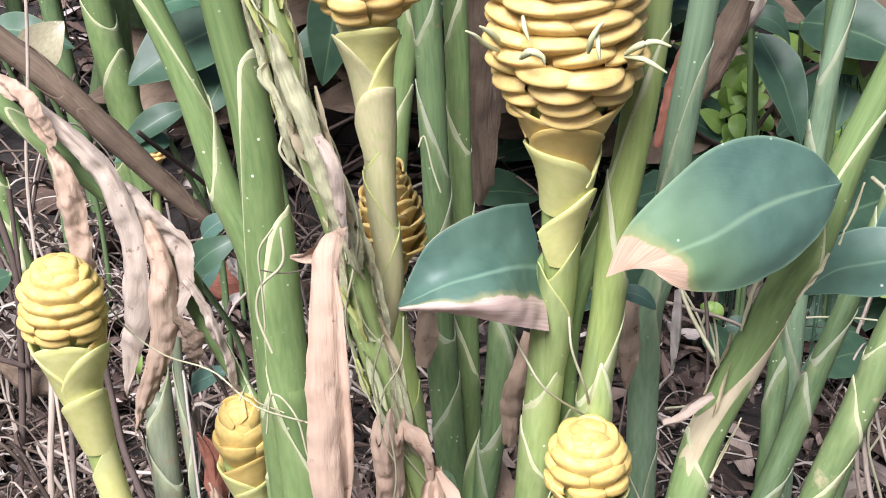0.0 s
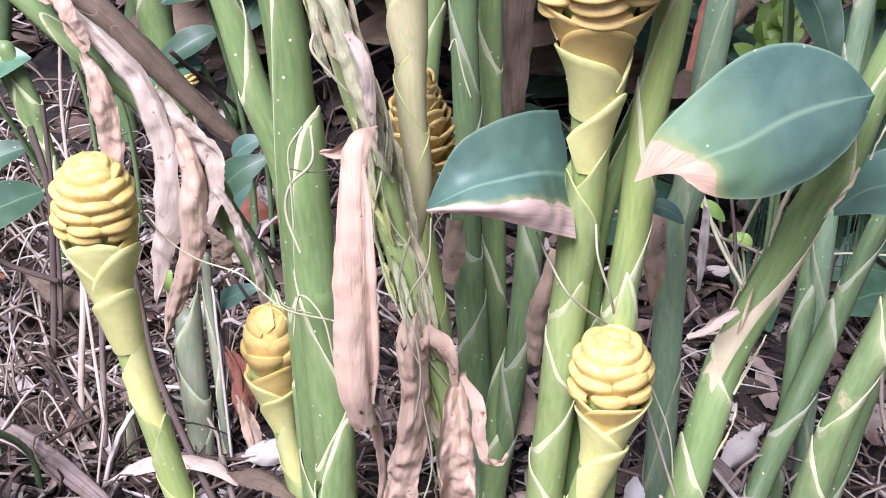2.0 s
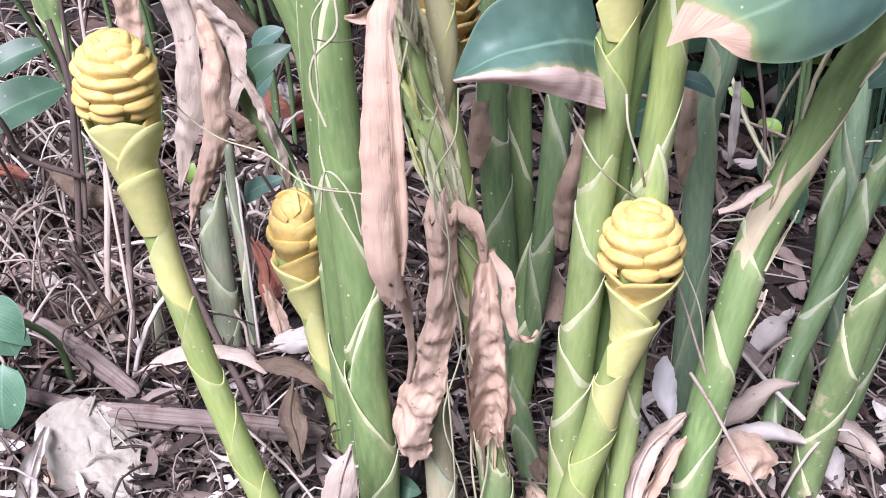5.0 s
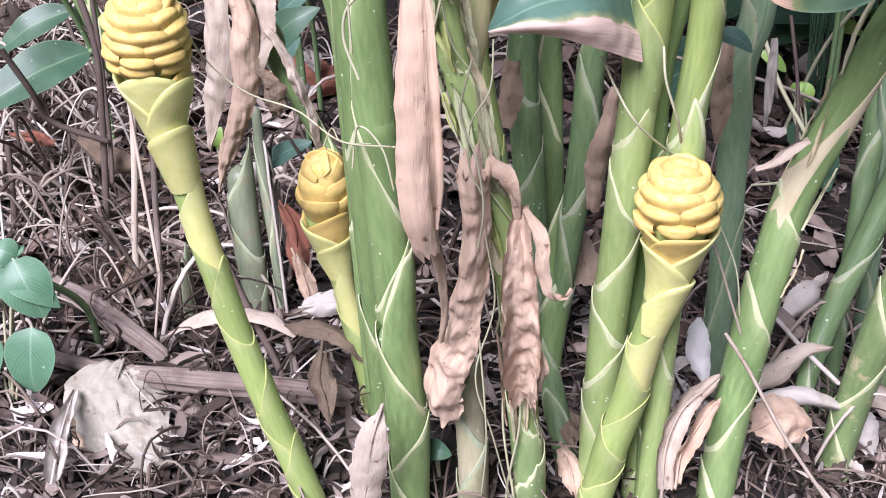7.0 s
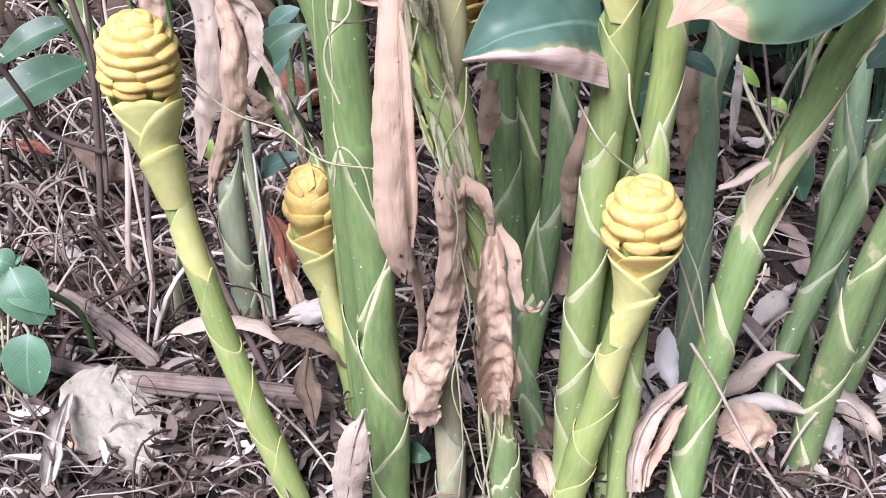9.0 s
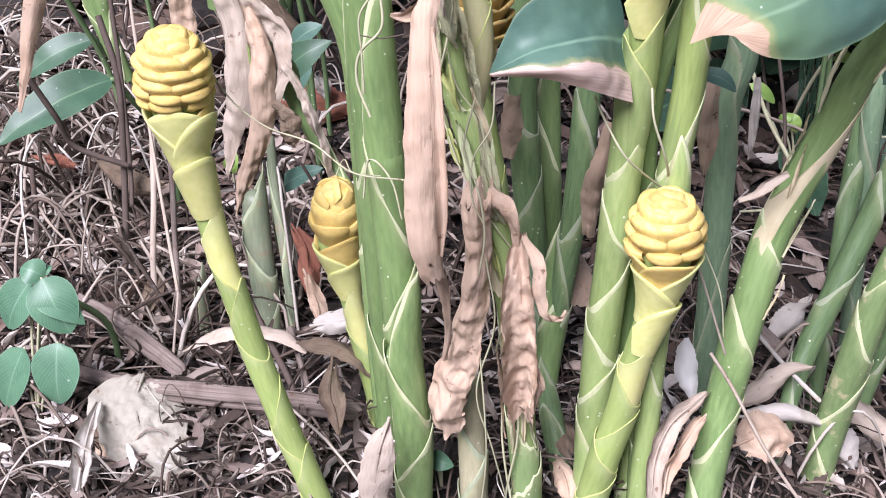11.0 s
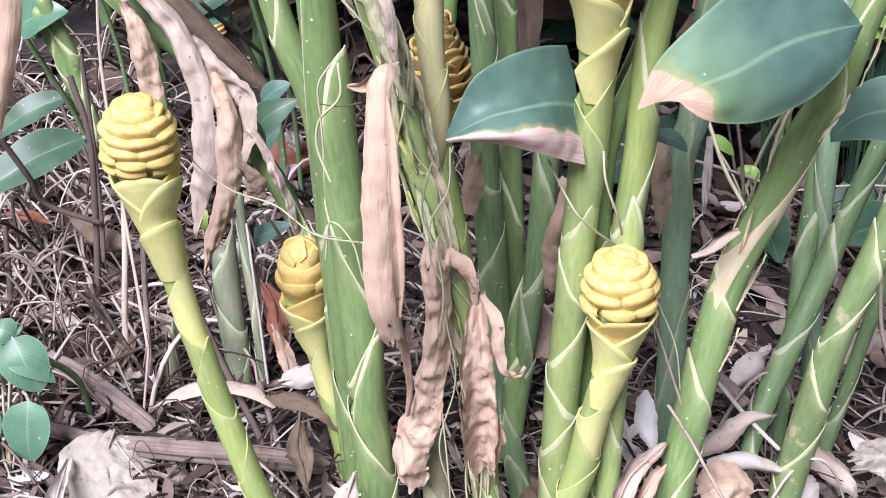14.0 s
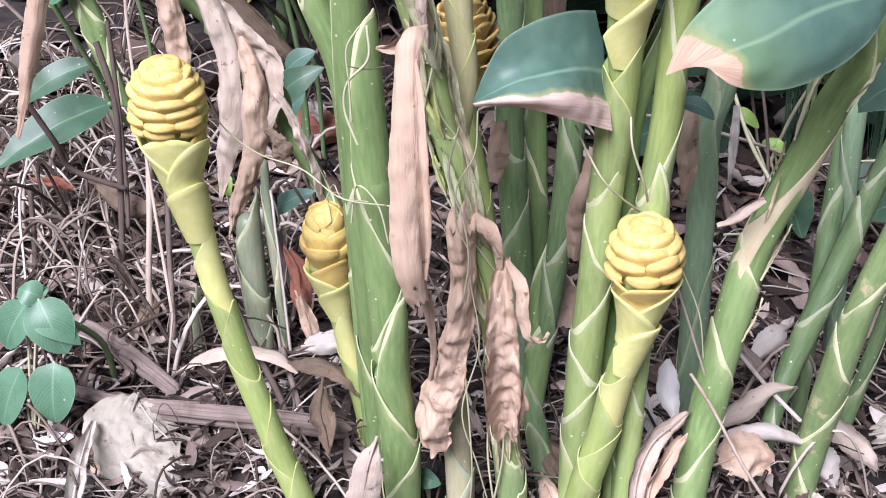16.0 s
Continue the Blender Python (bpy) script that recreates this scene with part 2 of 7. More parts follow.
MARGIN_STALK = dry_skin("stalk_margin", (0.53, 0.56, 0.24), (0.42, 0.47, 0.16), spot=(0.40, 0.40, 0.15), through=0.1, relief=0.2)
YELLOW = plant_skin("bract_yellow", (0.65, 0.495, 0.18), (0.545, 0.375, 0.10), fleck=(0.5, 0.33, 0.12), blotch=(0.55, 0.38, 0.16), blotch_amount=0.2, rough=0.45,
                    streaks=8.0, fleck_amount=0.3, sss=0.25)
AMBER = plant_skin("bract_amber", (0.69, 0.515, 0.205), (0.59, 0.40, 0.125), fleck=(0.6, 0.5, 0.3), blotch=(0.74, 0.58, 0.28), blotch_amount=0.8, rough=0.42,
                   streaks=8.0, fleck_amount=0.3, sss=0.25)
NECK = plant_skin("spike_neck", (0.60, 0.585, 0.25), (0.50, 0.51, 0.18), streaks=8.0, fleck_amount=0.3, blotch_amount=0.15, sss=0.15)
# blue-green blades: part of the bluish sky sheen is put into the base colours
BLADE = leaf_skin("blade_sheen_green", (0.112, 0.205, 0.150), (0.055, 0.118, 0.090), (0.26, 0.40, 0.26), rough=0.52)
BLADE_EDGE = leaf_skin("blade_dry_edge", (0.112, 0.205, 0.150), (0.055, 0.118, 0.090), (0.26, 0.42, 0.30), dead=(0.76, 0.60, 0.51), dead_from=0.74, rough=0.52)
BLADE_TIP = leaf_skin("blade_dry_tip", (0.112, 0.205, 0.150), (0.055, 0.118, 0.090), (0.30, 0.45, 0.28), dead=(0.66, 0.49, 0.345), dead_from=0.86, dead_axis="Y",
                      yellowing=((0.20, 0.33, 0.14), 0.5, 0.95), rough=0.52)
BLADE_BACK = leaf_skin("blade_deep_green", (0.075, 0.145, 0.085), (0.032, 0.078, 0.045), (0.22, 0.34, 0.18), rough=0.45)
FRESH = leaf_skin("blade_fresh", (0.125, 0.265, 0.15), (0.055, 0.15, 0.08), (0.28, 0.43, 0.31), through=0.2, veined=0.55)
# light green raised far up: sunlight beyond the clump is put into the colour
SUNLIT = leaf_skin("blade_light_sunlit", (0.52, 0.70, 0.20), (0.28, 0.48, 0.11), (0.55, 0.66, 0.32), through=0.5)
HUSK = dry_skin("papery_husk", (0.61, 0.46, 0.345), (0.47, 0.34, 0.245), streaks=12.0, relief=0.55)
HUSK_GREY = dry_skin("weathered_husk", (0.60, 0.51, 0.42), (0.42, 0.34, 0.27), streaks=14.0, relief=0.6)
BROWN = dry_skin("brown_dead_stalk", (0.31, 0.235, 0.165), (0.12, 0.086, 0.062))
RUST = dry_skin("rust_dead_leaf", (0.40, 0.17, 0.11), (0.20, 0.08, 0.055))
TAN = dry_skin("tan_dried_edge", (0.66, 0.59, 0.40), (0.54, 0.46, 0.29), relief=0.4)
PEEL = dry_skin("peeling_sheath", (0.66, 0.65, 0.43), (0.47, 0.48, 0.28), spot=(0.40, 0.30, 0.2))
PARCH = dry_skin("parchment_leaf", (0.48, 0.45, 0.375), (0.30, 0.27, 0.22), streaks=5.0)
BONE = dry_skin("bleached_leaf", (0.64, 0.60, 0.54), (0.46, 0.41, 0.36), relief=0.5)
PETAL = dry_skin("white_papery_husk", (0.76, 0.74, 0.72), (0.64, 0.62, 0.60), streaks=6.0, relief=0.2, rough=0.6)
WOOD = dry_skin("fibrous_wood", (0.38, 0.31, 0.27), (0.11, 0.08, 0.068), streaks=24.0)
DARKVINE = dry_skin("dark_vine", (0.16, 0.12, 0.10), (0.06, 0.045, 0.04), relief=0.2)
TENDRIL = dry_skin("pale_tendril", (0.60, 0.59, 0.40), (0.43, 0.42, 0.27), relief=0.2)
LITTER = litter_skin("dead_leaf_litter", [(0.0, (0.020, 0.015, 0.0125)), (0.45, (0.105, 0.070, 0.054)), (0.75, (0.28, 0.20, 0.16)), (0.92, (0.46, 0.39, 0.34)), (1.0, (0.66, 0.60, 0.55))])
TWIGS = litter_skin("twig_litter", [(0.0, (0.018, 0.013, 0.011)), (0.5, (0.070, 0.049, 0.038)), (0.75, (0.25, 0.195, 0.155)), (0.92, (0.50, 0.43, 0.37)), (1.0, (0.66, 0.60, 0.53))])
# darker copy of the litter palette: shade between the pieces put into the crumbs
CRUMBS = litter_skin("gap_shade_crumbs", [(0.0, (0.010, 0.0075, 0.006)), (0.5, (0.048, 0.033, 0.026)), (0.82, (0.17, 0.122, 0.098)), (0.95, (0.38, 0.32, 0.28)), (1.0, (0.68, 0.63, 0.58))])
ROOTS = litter_skin("pale_root_litter", [(0.0, (0.035, 0.025, 0.02)), (0.35, (0.12, 0.09, 0.07)), (0.62, (0.38, 0.315, 0.255)), (0.9, (0.56, 0.49, 0.42)), (1.0, (0.68, 0.63, 0.56))])
CURLED = litter_skin("curled_dead_leaf", [(0.0, (0.10, 0.068, 0.055)), (0.3, (0.23, 0.165, 0.135)), (0.6, (0.42, 0.33, 0.275)), (0.88, (0.56, 0.48, 0.41)), (1.0, (0.70, 0.66, 0.61))])
SHREDS = litter_skin("leaf_shreds", [(0.0, (0.022, 0.017, 0.014)), (0.3, (0.10, 0.074, 0.062)), (0.6, (0.27, 0.215, 0.185)), (0.85, (0.48, 0.42, 0.375)), (1.0, (0.68, 0.63, 0.59))])
SOIL = soil_skin()

# ---- tools for shapes ----
class Geo:
    """Vertices, faces, material slots and UVs of one mesh."""

    def __init__(self):
        self.v, self.f, self.m, self.uv, self.near = [], [], [], [], []

    def grid(self, rows, slot=0, closed=False, uv=None, near=None):
        n, k = len(rows), len(rows[0])
        at = len(self.v)
        for r in rows:
            self.v.extend(tuple(float(c) for c in p) for p in r)
        for i in range(n - 1):
            for j in range(k if closed else k - 1):
                j2 = (j + 1) % k
                self.f.append((at + i * k + j, at + i * k + j2, at + (i + 1) * k + j2, at + (i + 1) * k + j))
                self.m.append(slot(i, j) if callable(slot) else slot)
                if uv is None:
                    d = k if closed else k - 1
                    q = [(j / d, i / (n - 1)), ((j + 1) / d, i / (n - 1)), ((j + 1) / d, (i + 1) / (n - 1)), (j / d, (i + 1) / (n - 1))]
                else:
                    ua = uv(i, j)
                    ub = uv(i, j + 1)
                    q = [ua, ub, uv(i + 1, j + 1), uv(i + 1, j)]
                self.uv.extend(q)
                if near is not None:
                    self.near.extend(((near[i][j], 0), (near[i][j2], 0), (near[i + 1][j2], 0), (near[i + 1][j], 0)))

    def mesh(self, name, mats):
        me = bpy.data.meshes.new(name)
        me.from_pydata(self.v, [], self.f)
        for m in mats:
            me.materials.append(m)
        me.polygons.foreach_set("material_index", self.m)
        me.polygons.foreach_set("use_smooth", [True] * len(self.f))
        layer = me.uv_layers.new(name="UVMap")
        layer.data.foreach_set("uv", np.array(self.uv, dtype=np.float32).ravel())
        if len(self.near) == len(self.uv):
            edge = me.uv_layers.new(name="Mouth")
            edge.data.foreach_set("uv", np.array(self.near, dtype=np.float32).ravel())
        me.update()
        return me


def thing(name, at, label, category, group=""):
    e = new(name)
    e.empty_display_size = 0.02
    e.location = at
    return tagged(e, label, category, group)


def world_of(ob):
    """Where a thing stands; the meshes of parts carry world metres."""
    return Matrix.Translation(ob.location) if ob.type == 'EMPTY' else Matrix.Identity(4)


def part(name, geo, mats, parent, label=""):
    """One mesh under a thing or a part; its points are in world metres."""
    me = geo if isinstance(geo, bpy.types.Mesh) else geo.mesh(name, mats if isinstance(mats, (list, tuple)) else [mats])
    ob = new(name, me)
    ob.parent = parent
    ob.matrix_parent_inverse = world_of(parent).inverted()
    if label:
        ob["label"] = label
    return ob


def solo(name, geo, mats, label, category, group="", kind=""):
    ob = new(name, geo.mesh(name, mats if isinstance(mats, (list, tuple)) else [mats]))
    return tagged(ob, label, category, group, kind)


class Line:
    """A smooth curve through points (x, y, z) or (x, y, z, radius), by arc length from 0 to 1."""

    def __init__(self, pts, n=60, sink=None):
        a = np.array(pts, dtype=float)
        if sink is not None and a[0][2] > sink:
            d = a[0] - a[1]
            d[3:] = 0
            if d[2] > -1e-3:
                d[2] = -0.05
            d[:2] *= 0.6
            a = np.vstack([a[0] + d * (a[0][2] - sink) / -d[2], a])
        e0, e1 = 2 * a[0] - a[1], 2 * a[-1] - a[-2]
        q = np.vstack([e0, a, e1])
        out = []
        for i in range(1, len(q) - 2):
            p0, p1, p2, p3 = q[i - 1:i + 3]
            for u in np.linspace(0, 1, 16, endpoint=False):
                out.append(0.5 * (2 * p1 + (p2 - p0) * u + (2 * p0 - 5 * p1 + 4 * p2 - p3) * u * u + (3 * p1 - p0 - 3 * p2 + p3) * u ** 3))
        out.append(a[-1])
        out = np.array(out)
        s = np.concatenate([[0], np.cumsum(np.linalg.norm(np.diff(out[:, :3], axis=0), axis=1))])
        self.length = s[-1]
        t = np.linspace(0, s[-1], n)
        self.p = np.array([np.interp(t, s, out[:, c]) for c in range(a.shape[1])]).T
        self.s = t / s[-1]
        tan = np.gradient(self.p[:, :3], axis=0)
        self.t = tan / np.linalg.norm(tan, axis=1)[:, None]
        ref = np.where(np.abs(self.t[:, :1]) < 0.85, np.array([[1.0, 0, 0]]), np.array([[0, 0, 1.0]]))
        u = ref - self.t * (ref * self.t).sum(axis=1)[:, None]
        self.u = u / np.linalg.norm(u, axis=1)[:, None]
        self.w = np.cross(self.t, self.u)
        self.r = self.p[:, 3] if self.p.shape[1] > 3 else np.zeros(n)

    def at(self, s):
        """Place, radius, direction and two side directions at an arc fraction."""
        x = min(max(s, 0.0), 1.0) * (len(self.s) - 1)
        i = min(int(x), len(self.s) - 2)
        f = x - i
        g = 1 - f
        return (self.p[i, :3] * g + self.p[i + 1, :3] * f, self.r[i] * g + self.r[i + 1] * f, self.t[i] * g + self.t[i + 1] * f,
                self.u[i] * g + self.u[i + 1] * f, self.w[i] * g + self.w[i + 1] * f)

    def frac_z(self, z):
        """The arc fraction at which the curve first reaches a height."""
        i = int(np.argmax(self.p[:, 2] >= z))
        return float(self.s[i]) if self.p[:, 2].max() >= z else 1.0


def tube(line, s0=0.0, s1=1.0, n=24, k=12, scale=1.0, cap=True, wobble=0.0, seed=0, r=None, taper=None):
    g = Geo()
    rows = []
    rng = np.random.default_rng(seed)
    ph = rng.uniform(0, 6.28, 4)
    ss = np.linspace(s0, s1, n)
    for i, s in enumerate(ss):
        p, rr, t, u, v = line.at(s)
        rr = (rr if r is None else r) * scale
        if taper:
            rr *= taper(s)
        row = []
        for j in range(k):
            a = 2 * math.pi * j / k
            w = 1 + wobble * (math.sin(2 * a + ph[0] + 5 * s) + math.sin(3 * a + ph[1] - 9 * s)) * 0.5
            row.append(p + rr * w * (u * math.cos(a) + v * math.sin(a)))
        rows.append(row)
    if cap:
        p, rr, t, u, v = line.at(s1)
        rr = (rr if r is None else r) * scale * (taper(s1) if taper else 1)
        for f, h in ((0.75, 0.45), (0.35, 0.75), (0.02, 0.85)):
            rows.append([p + t * rr * h + rr * f * (u * math.cos(2 * math.pi * j / k) + v * math.sin(2 * math.pi * j / k)) for j in range(k)])
    g.grid(rows, 0, True)
    return g


def sheath(line, s0, s1, face, drop, fat, loose=0.0, seed=0, n=18, k=36, margin=0.0030, tip=0.004, ragged=0.0, hug=1.0):
    """A leaf sheath wrapped round the curve: its mouth is cut obliquely, highest at the angle face (degrees, -90 to the front), with a flat pale margin. hug above 1 keeps the mouth high nearly all round."""
    g = Geo()
    rng = np.random.default_rng(seed)
    L = line.length
    ph = rng.uniform(0, 6.28, 5)
    tops = []
    f0 = radians(face)
    for j in range(k):
        d = (2 * math.pi * j / k - f0 + math.pi) % (2 * math.pi) - math.pi
        top = s1 - drop / L * ((1 - math.cos(d)) / 2) ** hug + tip / L * math.exp(-(d / 0.5) ** 2)
        top += 0.0007 / L * math.sin(3 * d + ph[0]) + 0.0004 / L * math.sin(5 * d + ph[1])
        if ragged:
            top += ragged / L * (math.sin(5 * d + ph[0]) + math.sin(11 * d + ph[1]) + rng.uniform(-1, 1)) * 0.4
        tops.append(max(top, s0 + 0.01 / L))
    wide = [margin / L * max(0.35, 1 + 0.35 * math.sin(2 * 6.2832 * j / k + ph[3]) + 0.3 * math.sin(5 * 6.2832 * j / k + ph[4])) for j in range(k)]
    steep = [abs(tops[(j + 1) % k] - tops[j - 1]) * L / (4 * math.pi / k * max(float(line.r.max()), 0.004)) for j in range(k)]
    wide = [w * min(3.2, math.sqrt(1 + q * q)) for w, q in zip(wide, steep)]

    def ring(j, s, extra, grow):
        p, rr, t, u, v = line.at(s)
        a = 2 * math.pi * j / k
        d = (a - f0 + math.pi) % (2 * math.pi) - math.pi
        r = rr * fat * (0.94 + 0.055 * grow) * (1 + 0.025 * math.sin(2 * a + ph[2])) + grow * loose * (0.25 + 0.75 * math.cos(d / 2) ** 2) + extra
        return p + (t * max(0.0, s - 1) * L) + r * (u * math.cos(a) + v * math.sin(a))
    rows, near = [], []
    for i in range(n):
        w = i / (n - 1)
        rows.append([ring(j, s0 + (tops[j] - wide[j] - s0) * w, 0, w ** 2) for j in range(k)])
        near.append([max(0.0, 1 - (tops[j] - s0) * (1 - w) * L / 0.022) for j in range(k)])
    near += [[1.0] * k] * 4 + [[0.4] * k]
    rows.append([ring(j, tops[j] - 0.5 * wide[j], 0.0001, 1) for j in range(k)])
    rows.append([ring(j, tops[j] - 0.1 * wide[j], 0.0, 1) for j in range(k)])
    rows.append([ring(j, tops[j], -0.0003, 1) for j in range(k)])
    rows.append([ring(j, tops[j] - 0.2 * wide[j], -0.0007, 1) for j in range(k)])
    rows.append([ring(j, tops[j] - wide[j] - 0.012 / L, -0.0009, 0.9) for j in range(k)])
    g.grid(rows, lambda i, j: 1 if n - 2 < i < n + 3 else 0, True, uv=lambda i, j: (j / k, L * 6 * (s0 + (tops[j % k] - s0) * min(i / (n - 1), 1))), near=near)
    return g


SHOOTS = []


def nodes(n, first=0, drop=0.03, lo=0.08, hi=0.98, seed=0, mats=(), spread=25):
    """Mouths of n sheaths at even steps, to alternate sides; mats are those of the last few."""
    rng = np.random.default_rng(seed + 5)
    out = []
    for i in range(n):
        row = (lo + (hi - lo) * i / (n - 1) + (rng.uniform(-0.02, 0.02) if i < n - 1 else 0), first + 180 * i + rng.uniform(-spread, spread), drop * rng.uniform(0.75, 1.25))
        k = i - (n - len(mats))
        out.append(row + (mats[k],) if k >= 0 else row)
    return out


def shoot(name, pts, skin, label, tips=None, count=4, first=180, seed=0, group="ginger shoots", sink=-0.05, fat0=0.94, drop=0.05, tipname="sheath", category="shoot",
              loose=0.0007, top_cap=True, ragged=0.0):
    """A leafy ginger shoot: a core wrapped in overlapping sheaths, each mouth on the other side from the last."""
    if sink is not None:
        sink = min(sink, ground_z(pts[0][0], pts[0][1]) - 0.03)
    line = Line(pts, 80, sink)
    rng = np.random.default_rng(seed + 11)
    e = thing(name, tuple(line.p[0][:3]), label, category, group)
    part("core", tube(line, 0, 0.74 if line.r[-1] < 0.62 * line.r.max() else 1, 40, 14, 0.84, top_cap), skin, e)
    if tips is None:
        tips = [((i + 1) / (count + 0.4), first + 180 * i + rng.uniform(-35, 35), drop * rng.uniform(0.7, 1.3)) for i in range(count)]
    last = 0.0
    nt = len(tips)
    for i, spec in enumerate(tips):
        s1, face, dr = spec[:3]
        mat = (spec[3] if len(spec) > 3 else None) or skin
        hug = spec[4] if len(spec) > 4 else (1.0 if dr < 0.075 else 2.2)
        rim = BROWN if skin is BROWN else MARGIN_DULL if mat in (DEEP_SHADE, TEAL, FADED, DULL) else MARGIN
        dried = spec[5] if len(spec) > 5 else 0.0
        part(tipname, sheath(line, last, min(s1, 0.985), face, dr, fat0 * (1.0 - 0.10 * i / max(nt, 1)), loose, seed * 31 + i, ragged=ragged, hug=hug, margin=dried or 0.003), [mat, TAN if dried else rim], e)
        last = max(0.0, s1 - (dr + 0.02) / line.length)
    SHOOTS.append((e, line))
    return e, line


def nearest_shoot(p):
    return min(SHOOTS, key=lambda q: float(np.min(np.linalg.norm(q[1].p[:, :3] - np.array(p[:3]), axis=1))))[0]


def bract_mesh(name, half, height, flare, mat, r0=0.82, opened=False):
    """One pouch-like bract for a head of unit radius: x outward, z up, its thick lip rolled outward."""
    g = Geo()
    rows = []
    nu = 13

    def edge(u):
        return 1 - 0.20 * abs(u) ** 2.2
    for w in (0.0, 0.2, 0.4, 0.56, 0.7, 0.82, 0.92):
        row = []
        for j in range(nu):
            u = -1 + 2 * j / (nu - 1)
            swell = flare * w ** 1.7 if opened else flare * math.sin(math.pi * 0.72 * w ** 2.0)
            r = r0 + swell * (1 - 0.40 * abs(u) ** 2.5) + 0.05 * math.sin(math.pi * w ** 1.3) * (1 - u * u)
            a = u * half * (0.74 + 0.26 * math.sin(math.pi * min(w, 0.9) * 0.62))
            row.append((r * math.cos(a) - 0.9, r * math.sin(a), height * w * edge(u)))
        rows.append(row)
    lip = ((0.035, 0.0), (0.045, 0.07), (0.025, 0.135), (-0.025, 0.155), (-0.075, 0.11), (-0.12, -0.04), (-0.2, -0.3)) if opened else \
          ((0.0, 0.02), (-0.015, 0.06), (-0.045, 0.09), (-0.09, 0.10), (-0.14, 0.08), (-0.20, 0.03), (-0.30, -0.06))
    for dr, dz in lip:
        row = []
        for j in range(nu):
            u = -1 + 2 * j / (nu - 1)
            r = r0 + flare * (1.0 if opened else 0.74) * (1 - 0.40 * abs(u) ** 2.5) + dr * (1 - 0.5 * u * u)
            a = u * half * (1.0 + dr * 0.3)
            row.append((r * math.cos(a) - 0.9, r * math.sin(a), height * edge(u) * (1 + dz * (1 - 0.5 * u * u))))
        rows.append(row)
    g.grid(rows, 0)
    return g.mesh(name, [mat])


def head(parent, base, tip, radius, rows, around, mat, flare=0.2, profile=None, seed=0, tall=2.0, jitter=0.04, r0=0.82, opened=False):
    """The beehive-shaped head of a spike: a core and staggered rings of overlapping pouch bracts that close over its top."""
    b, t = Vector(base), Vector(tip)
    ax = t - b
    L = ax.length
    A = Matrix.Translation(b) @ ax.to_track_quat('Z', 'Y').to_matrix().to_4x4()
    prof = profile or (lambda a: 0.78 + 0.22 * math.sin(math.pi * min(a / 0.75, 1)) if a < 0.375 else max(0.05, math.cos((a - 0.375) / 0.625 * 1.32)) ** 0.55)
    rng = np.random.default_rng(seed)
    aa = np.linspace(0, 1, 120)
    outline = np.array([(radius * prof(a), L * a) for a in aa])
    arc = np.concatenate([[0], np.cumsum(np.linalg.norm(np.diff(outline, axis=0), axis=1))])
    closed = prof(1.0) < 0.5
    g = Geo()
    rr = []
    for q in np.linspace(0, arc[-1], 22):
        R = np.interp(q, arc, outline[:, 0]) * (min(r0 + 0.06, 0.86) + (0.05 if closed else 0.0) * (q / arc[-1]) ** 3)
        z = np.interp(q, arc, outline[:, 1]) * 0.96
        rr.append([A @ Vector((R * math.cos(6.2832 * j / 18), R * math.sin(6.2832 * j / 18), z)) for j in range(18)])
    rr.append([A @ Vector((0.0001 * math.cos(6.2832 * j / 18), 0.0001 * math.sin(6.2832 * j / 18), L * (1.0 if closed else 0.965))) for j in range(18)])
    g.grid(rr, 0, True)
    core = part("head", g, mat, parent)
    span = arc[-1] - (radius * 0.30 if closed else 0.0)
    step = span / rows
    me = bract_mesh("bract", math.pi / around * 1.22, 1.0, flare, mat, r0, opened)
    for i in range(1 if closed else 0, rows):
        q = step * i
        R = float(np.interp(q + 0.35 * step, arc, outline[:, 0]))
        z = float(np.interp(q, arc, outline[:, 1]))
        q2, q1 = min(q + 1.1 * step, arc[-1]), max(q - 0.2 * step, 0)
        dR = np.interp(q2, arc, outline[:, 0]) - np.interp(q1, arc, outline[:, 0])
        dz = np.interp(q2, arc, outline[:, 1]) - np.interp(q1, arc, outline[:, 1])
        lean = max(-84.0, min(26.0, math.degrees(math.atan2(dR, dz)) - (2 + 6 * i / rows if closed else 0)))
        f = R / radius
        k = around if f > 0.8 else max(3, round(around * f ** 0.6))
        for j in range(k):
            th = 2 * math.pi * (j + 0.5 * (i % 2) + rng.uniform(-jitter, jitter) * 2) / k + i * 0.16
            sc = 1 + rng.uniform(-jitter, jitter)
            m = A @ Matrix.Translation((0, 0, z - 0.2 * step + rng.uniform(-jitter, jitter) * step * 2)) @ Matrix.Rotation(th, 4, 'Z') @ Matrix.Translation((R * 0.9, 0, 0)) @ \
                Matrix.Rotation(radians(lean + rng.uniform(-5, 5)), 4, 'Y') @ Matrix.Rotation(radians(rng.uniform(-40, 40) * jitter), 4, 'X') @ \
                Matrix.Diagonal((radius * sc * (0.35 + 0.65 * f), R * sc * around / k, step * tall * (0.7 + 0.3 * f) * (1 + rng.uniform(-0.1, 0.1)), 1))
            ob = new("bract", me)
            ob.parent = core
            ob.matrix_basis = m
    return core


